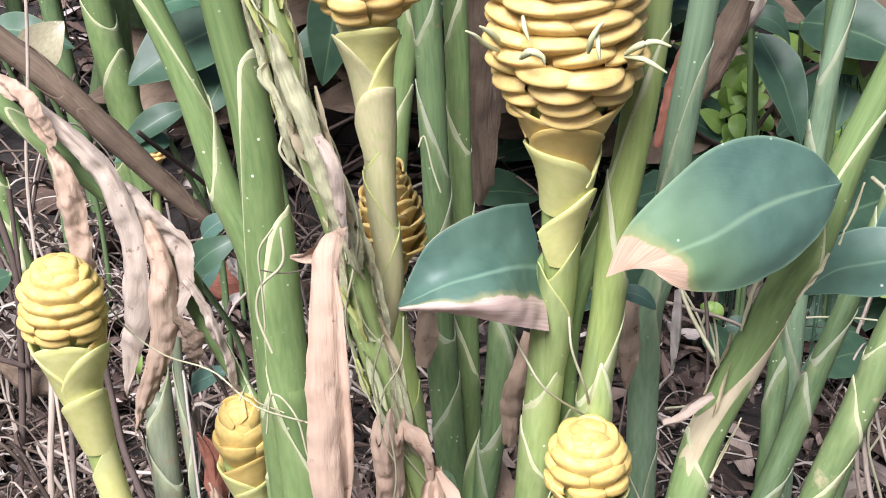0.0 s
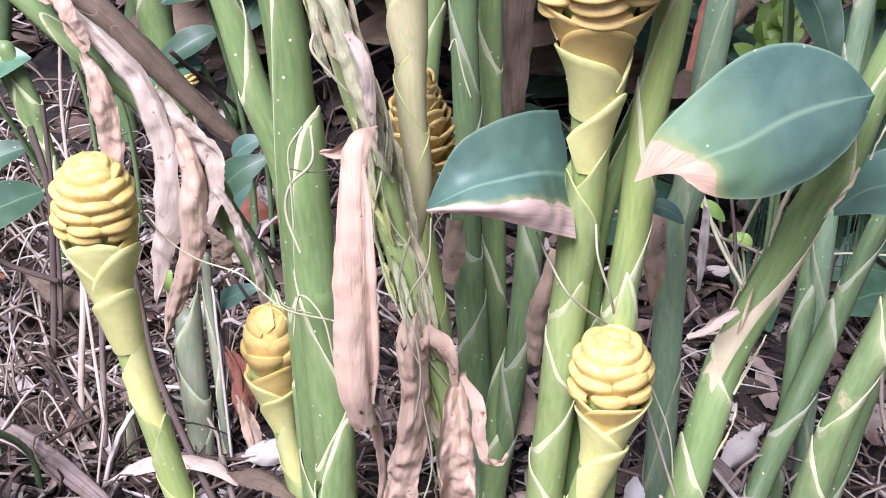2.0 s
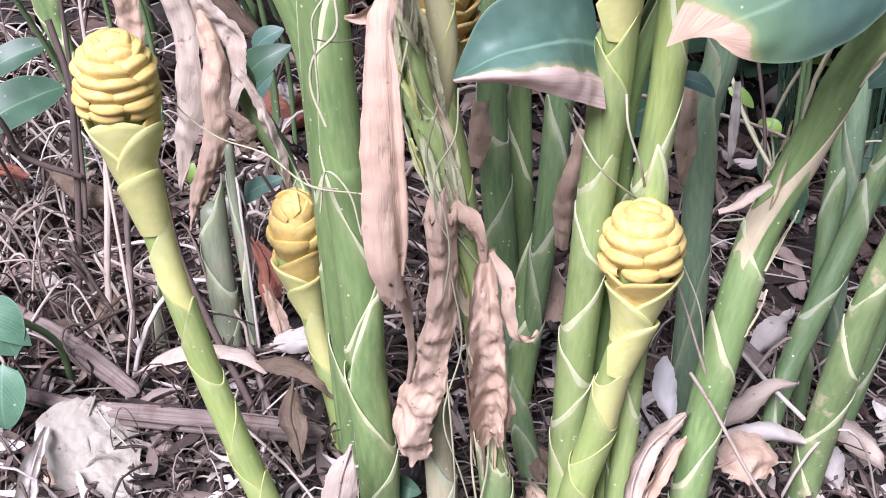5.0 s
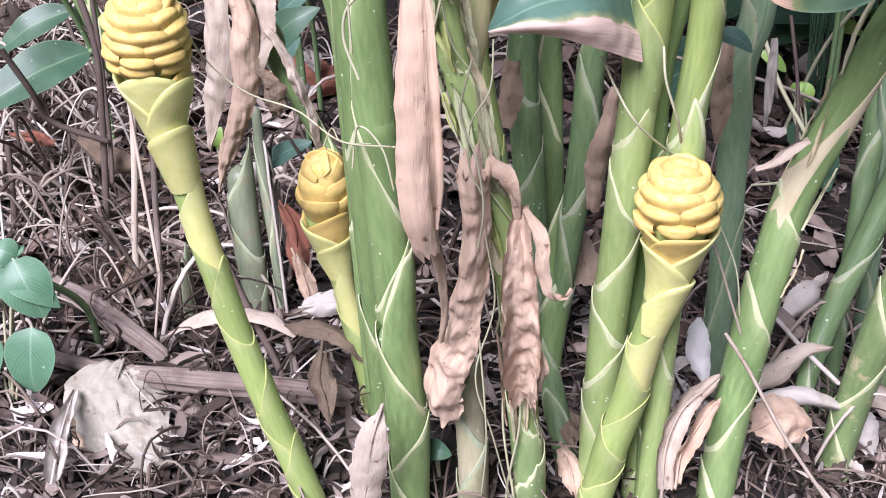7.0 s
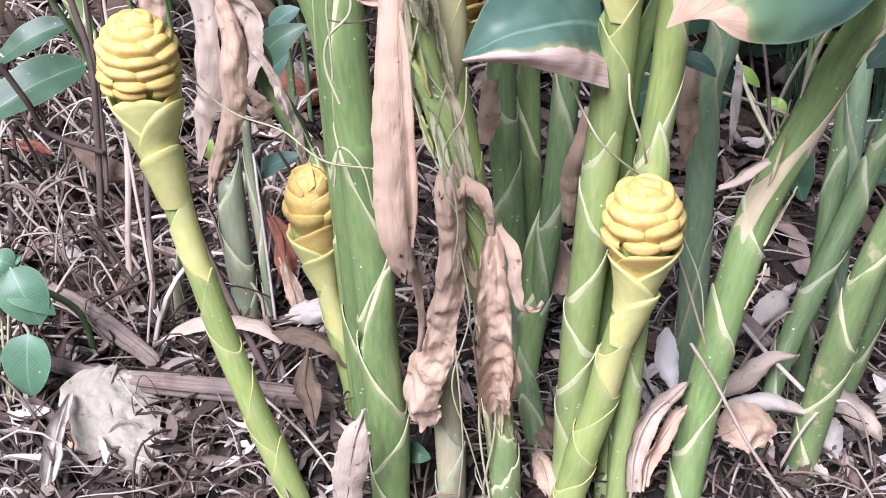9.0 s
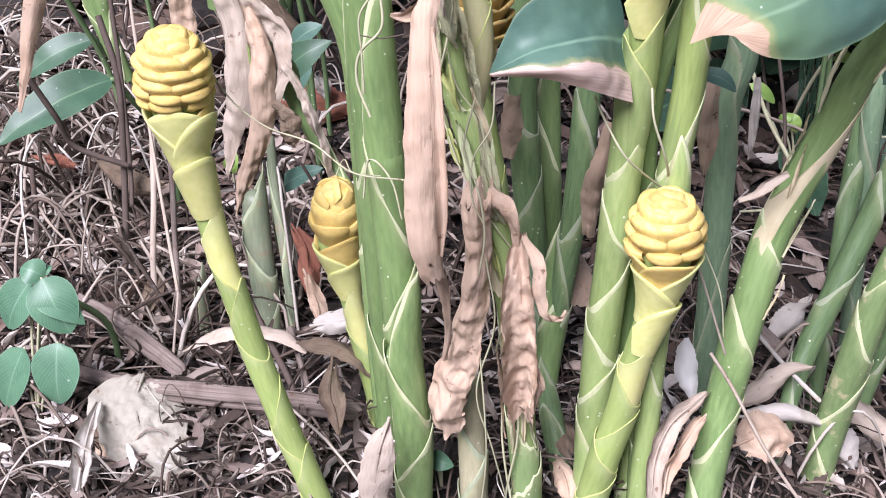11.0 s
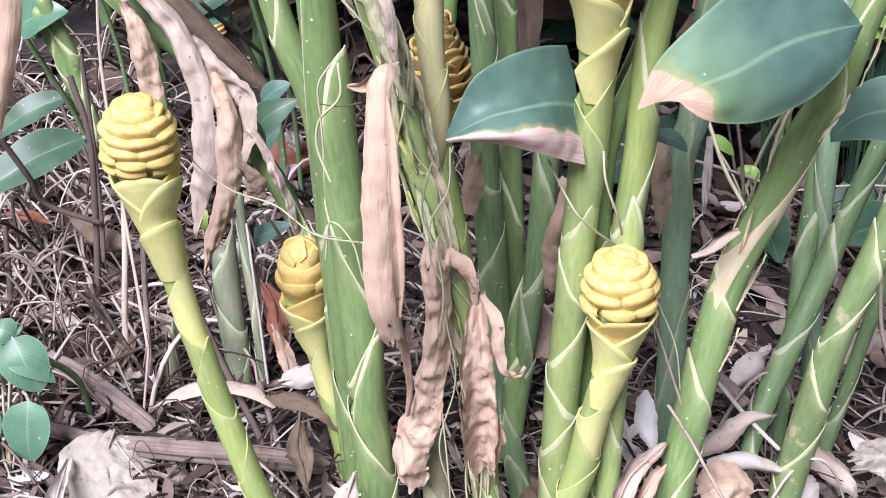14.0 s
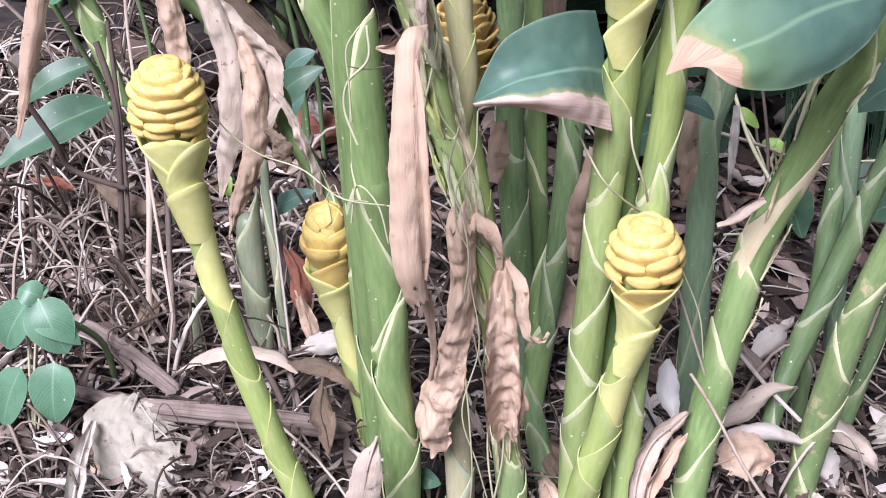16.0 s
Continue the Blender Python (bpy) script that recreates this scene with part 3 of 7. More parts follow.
def collar(line, off, face, half, height, flare=0.065, dip=0.55, seed=0, lift=0.0):
    """A thick scale clasping part of a neck: its lip lies off metres from the line's end, facing face degrees."""
    g = Geo()
    k, lip = 15, 1 + off / line.length
    ph = seed * 1.7
    spec = [(i / 9, 1 + flare * (i / 9) ** 1.8, 0.0) for i in range(10)]
    spec += [(1.012, 1 + flare * 1.0, -0.0004), (1.012, 1 + flare * 0.96, -0.0012), (0.97, 1 + flare * 0.8, -0.0020), (0.85, 1 + flare * 0.4, -0.0026)]
    rows = []
    for w, f, inset in spec:
        row = []
        for j in range(k):
            u = -1 + 2 * j / (k - 1)
            s = lip - height / line.length * (1 - w + dip * abs(u) ** 1.9 * w + 0.05 * w * math.sin(4 * u + ph))
            over = max(0.0, s - 1.0) * line.length
            s = min(max(s, 0.0), 1.0)
            c = np.array([np.interp(s, line.s, line.p[:, q]) for q in range(3)]) + line.t[-1] * over
            uu = np.array([np.interp(s, line.s, line.u[:, q]) for q in range(3)])
            ww = np.array([np.interp(s, line.s, line.w[:, q]) for q in range(3)])
            r = float(np.interp(s, line.s, line.r)) * (0.965 + 0.05 * min(w * 2.5, 1.0) + (f - 1) * (1 - 0.55 * u * u)) + 0.0004 * (1 - u * u) + inset + 0.3 * over + lift * min(w, 1.0)
            a = radians(face + half * u * (0.8 + 0.2 * w))
            row.append(c + (uu * math.cos(a) + ww * math.sin(a)) * r)
        rows.append(row)
    g.grid(rows, 0)
    return g


def spike(name, pts, base, tip, radius, rows, around, mat, label, tips, skin=STALK, seed=0, flare=0.20, profile=None, tall=1.6, sink=-0.05, neck=NECK, jitter=0.05, loose=0.0006, r0=0.83, opened=False,
          group="flower spikes", collars=()):
    """A flower spike: a sheathed stalk that widens into a beehive head."""
    if sink is not None:
        sink = min(sink, ground_z(pts[0][0], pts[0][1]) - 0.03)
    line = Line(pts, 80, sink)
    e = thing(name, tuple(line.p[0][:3]), label, "flower spike", group)
    part("stalk", tube(line, 0, 1, 44, 16, 0.86), skin, e)
    last = 0.0
    for i, spec in enumerate(tips):
        s1, face, dr = spec[:3]
        s1 = s1 if s1 > 0 else 1 + s1 / line.length
        m2 = spec[3] if len(spec) > 3 else skin
        part("sheath", sheath(line, last, s1, face, dr, 1.0 - 0.04 * i / len(tips), loose, seed * 17 + i, margin=0.0017, tip=0.004), [m2, MARGIN_STALK if m2 is not neck else neck], e)
        last = max(0.0, s1 - (dr + 0.015) / line.length)
    for i, (off, face, half, height, m2) in enumerate(collars):
        part("neck_scale", collar(line, off, face, half, height, seed=seed + i, lift=0.0004 * i), m2, e)
    head(e, base, tip, radius, rows, around, mat, flare, profile, seed, tall, jitter=jitter, r0=r0, opened=opened)
    return e, line


def smooth_rows(curves, n, k):
    """A sheet through a few curves (each a list of points): n points along them, k across."""
    L = [Line(c, n) for c in curves]
    rows = []
    for i in range(n):
        across = Line([l.p[i][:3] for l in L], k) if len(L) > 2 else None
        rows.append([across.p[j] for j in range(k)] if across is not None else [L[0].p[i][:3] * (1 - j / (k - 1)) + L[1].p[i][:3] * (j / (k - 1)) for j in range(k)])
    return rows


def sheet(curves, n=30, k=15, crinkle=0.0, seed=0, thick=0.0006, freq=60.0):
    """A thin blade with two faces and a rim, through a few lengthwise curves."""
    rows = np.array([[np.array(p) for p in r] for r in smooth_rows(curves, n, k)])
    du = np.gradient(rows, axis=0)
    dv = np.gradient(rows, axis=1)
    nor = np.cross(du, dv)
    ln = np.linalg.norm(nor, axis=2)[:, :, None]
    nor = nor / np.maximum(ln, 1e-9)
    if crinkle:
        for i in range(n):
            for j in range(k):
                q = Vector(rows[i, j]) * freq + Vector((seed * 3.7, 0, 0))
                rows[i, j] += nor[i, j] * crinkle * (noise.noise(q) + 0.5 * noise.noise(q * 2.3))
    g = Geo()
    lo = rows - nor * thick
    top = [list(r) for r in rows]
    g.grid(top, 0)
    g.grid([list(r)[::-1] for r in lo], 0, uv=lambda i, j: (1 - j / (k - 1), i / (n - 1)))
    ring_a = list(rows[0]) + list(rows[1:, -1]) + list(rows[-1, ::-1][1:]) + list(rows[::-1, 0][1:-1])
    ring_b = list(lo[0]) + list(lo[1:, -1]) + list(lo[-1, ::-1][1:]) + list(lo[::-1, 0][1:-1])
    g.grid([ring_a, ring_b], 0, True, uv=lambda i, j: (0.99, 0.5))
    return g


def blade(base, tip, up, length_bow, width, fold=0.25, droop=0.0, n=18, k=9, crinkle=0.0, seed=0, twist=0.0, shape=None, thick=0.0005):
    """A lance-shaped leaf blade from base to tip; up is the side its face looks to."""
    b, t = np.array(base, float), np.array(tip, float)
    d = t - b
    L = np.linalg.norm(d)
    d = d / L
    upv = np.array(up, float)
    upv = upv - d * upv.dot(d)
    upv /= np.linalg.norm(upv)
    side = np.cross(d, upv)
    rows = []
    for i in range(n):
        w = i / (n - 1)
        wd = width * 0.5 * (shape(w) if shape else (math.sin(math.pi * w ** 0.8) ** 0.75 * (1 - 0.25 * w) + 0.03))
        c = b + d * L * w + upv * (length_bow * 4 * w * (1 - w)) - np.array((0, 0, 1)) * droop * w * w
        ca, sa = math.cos(twist * w), math.sin(twist * w)
        sd = side * ca + upv * sa
        uu = upv * ca - side * sa
        row = []
        for j in range(k):
            u = -1 + 2 * j / (k - 1)
            p = c + sd * wd * u + uu * wd * fold * abs(u) ** 1.4
            if crinkle:
                q = Vector(p) * 45.0 + Vector((seed, 0, 0))
                p = p + uu * crinkle * noise.noise(q)
            row.append(p)
        rows.append(row)
    rows = np.array(rows)
    nor = np.cross(np.gradient(rows, axis=0), np.gradient(rows, axis=1))
    nor /= np.maximum(np.linalg.norm(nor, axis=2)[:, :, None], 1e-9)
    g = Geo()
    lo = rows - nor * thick
    g.grid([list(r) for r in rows], 0)
    g.grid([list(r)[::-1] for r in lo], 0, uv=lambda i, j: (1 - j / (k - 1), i / (n - 1)))
    return g


def ribbon(pts, cup=0.3, crinkle=0.002, seed=0, n=36, k=11, turn=(0.0, 0.0), thick=0.0005, freq=50.0, torn=0.0, side=(1.0, 0.15, 0.0), frayed=1.0):
    """A strip of dead leaf along points (x, y, z, half width): cupped across, turning (degrees), crinkled, with torn ends."""
    line = Line(pts, n)
    rng = np.random.default_rng(seed)
    ph = rng.uniform(0, 6.28, 6)
    rows = []
    for i in range(n):
        w = i / (n - 1)
        p, t, hw = line.p[i][:3], line.t[i], line.p[i][3]
        u = np.array(side, float)
        u = u - t * u.dot(t)
        u /= np.linalg.norm(u)
        v = np.cross(t, u)
        a = radians(turn[0] + (turn[1] - turn[0]) * w) + 0.15 * math.sin(7 * w + ph[0])
        uu, vv = u * math.cos(a) + v * math.sin(a), v * math.cos(a) - u * math.sin(a)
        row = []
        for j in range(k):
            q = -1 + 2 * j / (k - 1)
            e = 1 + frayed * 0.16 * noise.noise(Vector((w * 7, (1 if q > 0 else -1) * 5.0, seed * 0.37))) + 0.10 * noise.noise(Vector((w * 23, (1 if q > 0 else -1) * 9.0, seed * 0.71)))
            c = p + uu * hw * q * e * math.cos(cup * q * 0.8) - vv * hw * cup * (q * q - 0.3)
            if torn and (w < 0.06 or w > 0.94):
                c = c + t * torn * 1.6 * noise.noise(Vector((q * 2.2 + ph[3], 3.1 * w, seed))) * (1 if w > 0.5 else -1)
            z = Vector(c) * freq + Vector((seed * 1.7, 0, 0))
            c = c + vv * (crinkle * (0.9 * noise.noise(Vector((q * 1.3 + 0.6 * math.sin(5 * w + ph[5]), w * line.length * 16, seed * 0.9))) + 0.7 * noise.noise(z) + 0.45 * noise.noise(z * 2.3) + 0.25 * noise.noise(z * 6.0)))
            row.append(c)
        rows.append(row)
    rows = np.array(rows)
    nor = np.cross(np.gradient(rows, axis=0), np.gradient(rows, axis=1))
    nor /= np.maximum(np.linalg.norm(nor, axis=2)[:, :, None], 1e-9)
    g = Geo()
    lo = rows - nor * thick
    g.grid([list(r) for r in rows], 0)
    g.grid([list(r)[::-1] for r in lo], 0, uv=lambda i, j: (1 - j / (k - 1), i / (n - 1)))
    return g


def strand(name, pts, r, mat, label, category="tendril", group="dry tendrils", taper=None, parent=None):
    line = Line(pts, 40)
    g = tube(line, 0, 1, 30, 6, 1.0, True, r=r, taper=taper)
    if parent is not None:
        return part(name, g, mat, parent, label)
    return solo(name, g, mat, label, category, group)


def ground_z(x, y):
    """The lie of the ground: level under the clump, falling away to the east and a little to the front."""
    fore = min(max((0.63 - y) / 0.12, 0), 1)
    fore = -0.024 * fore * fore * (3 - 2 * fore)
    w = min(max((x - 0.06) / 0.22, 0), 1)
    w = w * w * (3 - 2 * w)
    far = max(0.0, y - 1.6)
    return fore - 0.09 * w * max(0.0, 1 - far * 0.4) + 0.012 * noise.noise(Vector((x * 5, y * 5, 0.3))) + 0.006 * noise.noise(Vector((x * 17, y * 17, 1.3)))


# ---- ground ----
def build_ground():
    g = Geo()

    def spread(a, b, n, far):
        mid = list(np.linspace(a, b, n))
        return [a - f for f in far[::-1]] + mid + [b + f for f in far]
    far = [0.1, 0.3, 0.7, 1.5, 3.5, 8, 20, 60, 200]
    xs = spread(-1.2, 1.2, 97, far)
    ys = spread(-0.2, 2.4, 105, far)
    g.grid([[(x, y, ground_z(x, y) - 0.012) for x in xs] for y in ys], 0)
    return solo("ground", g, SOIL, "dark crumbly soil under dead leaves", "ground", kind="structure")


build_ground()

# ---- the clump: leafy shoots ----
shoot("ginger_shoot", [(-0.099, 0.575, -0.003, 0.0142), (-0.097, 0.573, 0.073, 0.0142), (-0.100, 0.571, 0.137, 0.0136), (-0.097, 0.570, 0.171, 0.0112), (-0.093, 0.569, 0.197, 0.0057)], GREEN,
      "short green ginger shoot with a pale-rimmed hooded sheath", tips=[(0.34, 180, 0.04), (0.49, 0, 0.045), (0.76, 182, 0.058), (0.985, -8, 0.13, None, 3.0)], seed=1)
shoot("ginger_shoot", [(-0.102, 0.600, -0.022, 0.0119), (-0.103, 0.590, 0.114, 0.0134), (-0.104, 0.585, 0.189, 0.0137), (-0.106, 0.582, 0.267, 0.0135), (-0.108, 0.580, 0.350, 0.0120), (-0.107, 0.580, 0.368, 0.0102), (-0.103, 0.580, 0.380, 0.0037)], GREEN,
      "green ginger shoot with a rounded sheath mouth, bound with tendrils", tips=[(0.2, 0, 0.04), (0.38, 180, 0.05), (0.56, 0, 0.05), (0.755, 182, 0.07), (0.985, -12, 0.11, None, 2.5)], seed=2)
shoot("ginger_shoot", [(-0.128, 0.640, 0.004, 0.0082), (-0.121, 0.615, 0.182, 0.0125), (-0.120, 0.610, 0.300, 0.0137), (-0.122, 0.610, 0.398, 0.0131), (-0.131, 0.610, 0.456, 0.0120), (-0.143, 0.610, 0.523, 0.0110)], GREEN,
      "tall smooth green ginger shoot leaning to one side", tips=[(0.3, 180, 0.05), (0.6, 10, 0.06), (0.86, -20, 0.16)], seed=3)
shoot("ginger_shoot", [(-0.137, 0.660, -0.002, 0.0075), (-0.133, 0.640, 0.217, 0.0090), (-0.133, 0.635, 0.310, 0.0103), (-0.149, 0.635, 0.362, 0.0098), (-0.163, 0.635, 0.421, 0.0089), (-0.182, 0.635, 0.476, 0.0080), (-0.197, 0.635, 0.519, 0.0072)], GREEN,
      "slender green ginger shoot leaning outward", tips=[(0.45, 0, 0.05), (0.80, 30, 0.05), (0.93, 180, 0.08)], seed=4)
s_mid, l_mid = shoot("ginger_shoot", [(-0.022, 0.580, -0.000, 0.0110), (-0.027, 0.585, 0.087, 0.0101), (-0.034, 0.585, 0.173, 0.0099), (-0.048, 0.585, 0.243, 0.0101), (-0.061, 0.585, 0.299, 0.0097), (-0.061, 0.585, 0.299, 0.0097),
      (-0.074, 0.582, 0.363, 0.0090), (-0.088, 0.578, 0.416, 0.0089), (-0.096, 0.576, 0.457, 0.0081), (-0.106, 0.574, 0.498, 0.0084), (-0.111, 0.574, 0.533, 0.0077)], LIME,
      "ginger shoot with faded, peeling papery sheaths", tips=[(0.08, 190, 0.03, SCARRED), (0.15, 10, 0.025, SCARRED), (0.22, 180, 0.03, SCARRED), (0.31, 0, 0.03), (0.42, 180, 0.05), (0.54, 10, 0.05), (0.66, 190, 0.06), (0.80, -60, 0.12), (0.93, 10, 0.08)], seed=5, loose=0.0016, ragged=0.003)
shoot("ginger_shoot", [(-0.059, 0.585, -0.008, 0.0112), (-0.060, 0.590, 0.052, 0.0108), (-0.063, 0.595, 0.104, 0.0087), (-0.066, 0.600, 0.136, 0.0054)], FADED,
      "short ginger shoot with brown faded sheaths", tips=nodes(6, 0, 0.032, 0.2, 0.95, 6, spread=12), seed=6, loose=0.001)
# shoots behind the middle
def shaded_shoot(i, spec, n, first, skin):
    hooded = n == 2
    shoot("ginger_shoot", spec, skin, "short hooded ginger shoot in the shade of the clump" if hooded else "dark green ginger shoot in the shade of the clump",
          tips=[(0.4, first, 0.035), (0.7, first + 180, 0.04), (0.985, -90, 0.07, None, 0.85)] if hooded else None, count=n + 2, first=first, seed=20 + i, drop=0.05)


shaded_shoot(0, [(-0.023, 0.735, -0.009, 0.0089), (-0.035, 0.765, 0.097, 0.0125), (-0.043, 0.780, 0.193, 0.0124), (-0.044, 0.790, 0.285, 0.0113), (-0.048, 0.800, 0.383, 0.0109), (-0.052, 0.800, 0.472, 0.0101)], 5, 0, DEEP_SHADE)
shaded_shoot(1, [(-0.019, 0.735, -0.008, 0.0075), (-0.001, 0.750, 0.151, 0.0114), (0.004, 0.760, 0.218, 0.0111), (0.009, 0.770, 0.274, 0.0103), (0.013, 0.775, 0.295, 0.0080), (0.014, 0.775, 0.307, 0.0026)], 4, 180, DEEP_SHADE)
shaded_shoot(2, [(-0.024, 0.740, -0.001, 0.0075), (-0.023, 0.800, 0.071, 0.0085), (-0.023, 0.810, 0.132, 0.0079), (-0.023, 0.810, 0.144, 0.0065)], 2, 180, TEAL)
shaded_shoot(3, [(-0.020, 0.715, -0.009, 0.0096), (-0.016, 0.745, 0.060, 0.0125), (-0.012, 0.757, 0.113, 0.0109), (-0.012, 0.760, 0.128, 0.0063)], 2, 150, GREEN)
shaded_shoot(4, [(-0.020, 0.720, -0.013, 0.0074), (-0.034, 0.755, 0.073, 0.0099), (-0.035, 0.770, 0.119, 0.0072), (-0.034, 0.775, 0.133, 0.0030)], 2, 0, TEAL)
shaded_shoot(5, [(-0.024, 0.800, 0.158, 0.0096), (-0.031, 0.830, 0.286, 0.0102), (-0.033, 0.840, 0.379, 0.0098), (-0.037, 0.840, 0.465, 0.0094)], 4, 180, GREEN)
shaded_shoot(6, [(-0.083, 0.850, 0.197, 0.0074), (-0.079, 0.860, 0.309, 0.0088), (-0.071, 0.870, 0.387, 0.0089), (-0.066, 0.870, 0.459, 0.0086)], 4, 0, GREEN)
shaded_shoot(7, [(0.005, 0.620, -0.029, 0.0100), (-0.013, 0.660, 0.029, 0.0089), (-0.018, 0.670, 0.051, 0.0072), (-0.020, 0.670, 0.066, 0.0032)], 2, 60, DEEP_SHADE)

# right-hand group
s_main, l_main = shoot("ginger_shoot", [(0.017, 0.605, -0.025, 0.0118), (0.022, 0.605, 0.103, 0.0134), (0.029, 0.603, 0.206, 0.0128), (0.034, 0.602, 0.280, 0.0121), (0.035, 0.602, 0.321, 0.0111), (0.035, 0.602, 0.337, 0.0085)], LIME,
      "stout yellow-green ginger shoot with pale-rimmed sheaths", tips=nodes(9, 180, 0.034, 0.08, 0.965, 7, spread=10), seed=7)
shoot("ginger_shoot", [(0.032, 0.630, -0.041, 0.0081), (0.044, 0.625, 0.194, 0.0083), (0.045, 0.620, 0.290, 0.0090), (0.064, 0.620, 0.366, 0.0084), (0.066, 0.620, 0.398, 0.0074), (0.068, 0.620, 0.419, 0.0044)], GREEN,
      "green ginger shoot packed between two others", tips=[(0.3, 0, 0.04), (0.62, -60, 0.06), (0.96, 10, 0.10)], seed=8)
# its top two sheaths take the paler STALK skin, for skylight on the upper part
shoot("ginger_shoot", [(0.046, 0.610, -0.026, 0.0110), (0.053, 0.615, 0.116, 0.0116), (0.060, 0.615, 0.239, 0.0109), (0.066, 0.612, 0.301, 0.0107), (0.069, 0.610, 0.354, 0.0107), (0.076, 0.610, 0.407, 0.0107), (0.082, 0.610, 0.463, 0.0100), (0.085, 0.610, 0.517, 0.0096)], LIME,
      "tall yellow-green ginger shoot beside the largest spike", tips=[(0.16, 10, 0.04), (0.30, 180, 0.045), (0.46, -8, 0.07), (0.62, 10, 0.06), (0.76, 180, 0.06, STALK), (0.9, 0, 0.08, STALK)], seed=9)
shoot("ginger_shoot", [(0.059, 0.597, 0.157, 0.0085), (0.062, 0.597, 0.203, 0.0088), (0.063, 0.597, 0.243, 0.0086), (0.063, 0.597, 0.268, 0.0078), (0.062, 0.597, 0.283, 0.0050)], LIME, "short yellow-green ginger shoot with a pale-rimmed hood", tips=[(0.55, 180, 0.04), (0.985, -80, 0.065, None, 0.85)], seed=18)
shoot("ginger_shoot", [(0.052, 0.600, -0.016, 0.0089), (0.053, 0.605, 0.040, 0.0094), (0.049, 0.608, 0.066, 0.0056)], GREEN, "short green ginger shoot at the foot of a spike", count=2, first=0, seed=10, drop=0.03)
shoot("ginger_shoot", [(0.103, 0.735, -0.004, 0.0117), (0.101, 0.730, 0.067, 0.0120), (0.099, 0.725, 0.156, 0.0114), (0.098, 0.720, 0.247, 0.0114), (0.105, 0.720, 0.275, 0.0118), (0.110, 0.720, 0.362, 0.0109), (0.118, 0.720, 0.435, 0.0105), (0.124, 0.720, 0.499, 0.0100)], TEAL,
      "dark bluish-green ginger shoot", tips=[(0.12, 0, 0.05), (0.34, 20, 0.10), (0.62, 180, 0.08), (0.86, 10, 0.1)], seed=11)
s_diag, l_diag = shoot("ginger_shoot", [(0.096, 0.600, -0.012, 0.0134), (0.104, 0.622, 0.059, 0.0135), (0.117, 0.640, 0.134, 0.0138), (0.131, 0.655, 0.193, 0.0131), (0.151, 0.660, 0.246, 0.0130), (0.169, 0.655, 0.300, 0.0120), (0.181, 0.650, 0.325, 0.0117),
      (0.192, 0.645, 0.378, 0.0109), (0.205, 0.645, 0.419, 0.0097), (0.221, 0.645, 0.467, 0.0086)], GREEN, "green ginger shoot leaning outward, its sheath edge dried to tan", tips=[(0.13, 180, 0.045), (0.24, 10, 0.05), (0.36, 190, 0.04), (0.47, 180, 0.03), (0.645, 4, 0.085, None, 1.0, 0.016), (0.80, 190, 0.06), (0.9, 0, 0.08)], seed=12)
shoot("ginger_shoot", [(0.229, 0.860, 0.006, 0.0080), (0.224, 0.860, 0.107, 0.0096), (0.221, 0.860, 0.209, 0.0096), (0.221, 0.860, 0.270, 0.0092), (0.224, 0.860, 0.340, 0.0089), (0.232, 0.860, 0.440, 0.0085)], TEAL, "dull green ginger shoot behind the leaning one", tips=nodes(7, 0, 0.05, 0.12, 0.95, 13), seed=13)
shoot("ginger_shoot", [(0.165, 0.720, -0.004, 0.0076), (0.177, 0.745, 0.031, 0.0098), (0.195, 0.765, 0.075, 0.0105), (0.215, 0.785, 0.123, 0.0104), (0.233, 0.800, 0.176, 0.0094), (0.257, 0.820, 0.236, 0.0093), (0.278, 0.840, 0.291, 0.0087), (0.295, 0.850, 0.352, 0.0081)], DEEP_SHADE,
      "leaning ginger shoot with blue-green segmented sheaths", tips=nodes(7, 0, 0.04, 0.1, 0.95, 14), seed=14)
shoot("ginger_shoot", [(0.206, 0.830, 0.066, 0.0076), (0.211, 0.850, 0.106, 0.0098), (0.217, 0.870, 0.160, 0.0101), (0.218, 0.880, 0.212, 0.0095), (0.234, 0.890, 0.281, 0.0085), (0.234, 0.900, 0.365, 0.0082), (0.232, 0.900, 0.454, 0.0079)], DEEP_SHADE, "dark green ginger shoot behind leaning ones", count=4, first=180, seed=15)
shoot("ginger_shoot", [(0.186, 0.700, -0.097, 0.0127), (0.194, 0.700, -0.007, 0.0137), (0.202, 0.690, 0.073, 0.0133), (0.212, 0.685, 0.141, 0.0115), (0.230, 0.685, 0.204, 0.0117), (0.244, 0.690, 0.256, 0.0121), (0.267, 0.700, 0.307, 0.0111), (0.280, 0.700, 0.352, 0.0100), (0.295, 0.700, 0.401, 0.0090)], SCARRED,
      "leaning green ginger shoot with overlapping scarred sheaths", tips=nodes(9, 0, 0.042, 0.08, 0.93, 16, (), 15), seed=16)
shoot("ginger_shoot", [(0.278, 0.840, 0.099, 0.0069), (0.304, 0.850, 0.182, 0.0089), (0.330, 0.860, 0.245, 0.0095), (0.352, 0.860, 0.312, 0.0092)], DEEP_SHADE, "leaning dark green ginger shoot at the edge of the clump", count=3, first=0, seed=17)

# shoots behind, to the west
def west_shoot(i, spec):
    shoot("ginger_shoot", spec, DULL if i in (0, 1, 2) else GREEN, "green ginger shoot standing back in the litter", count=3, first=180 * (i % 2), seed=40 + i, drop=0.05, sink=-0.02 if i < 3 else None)


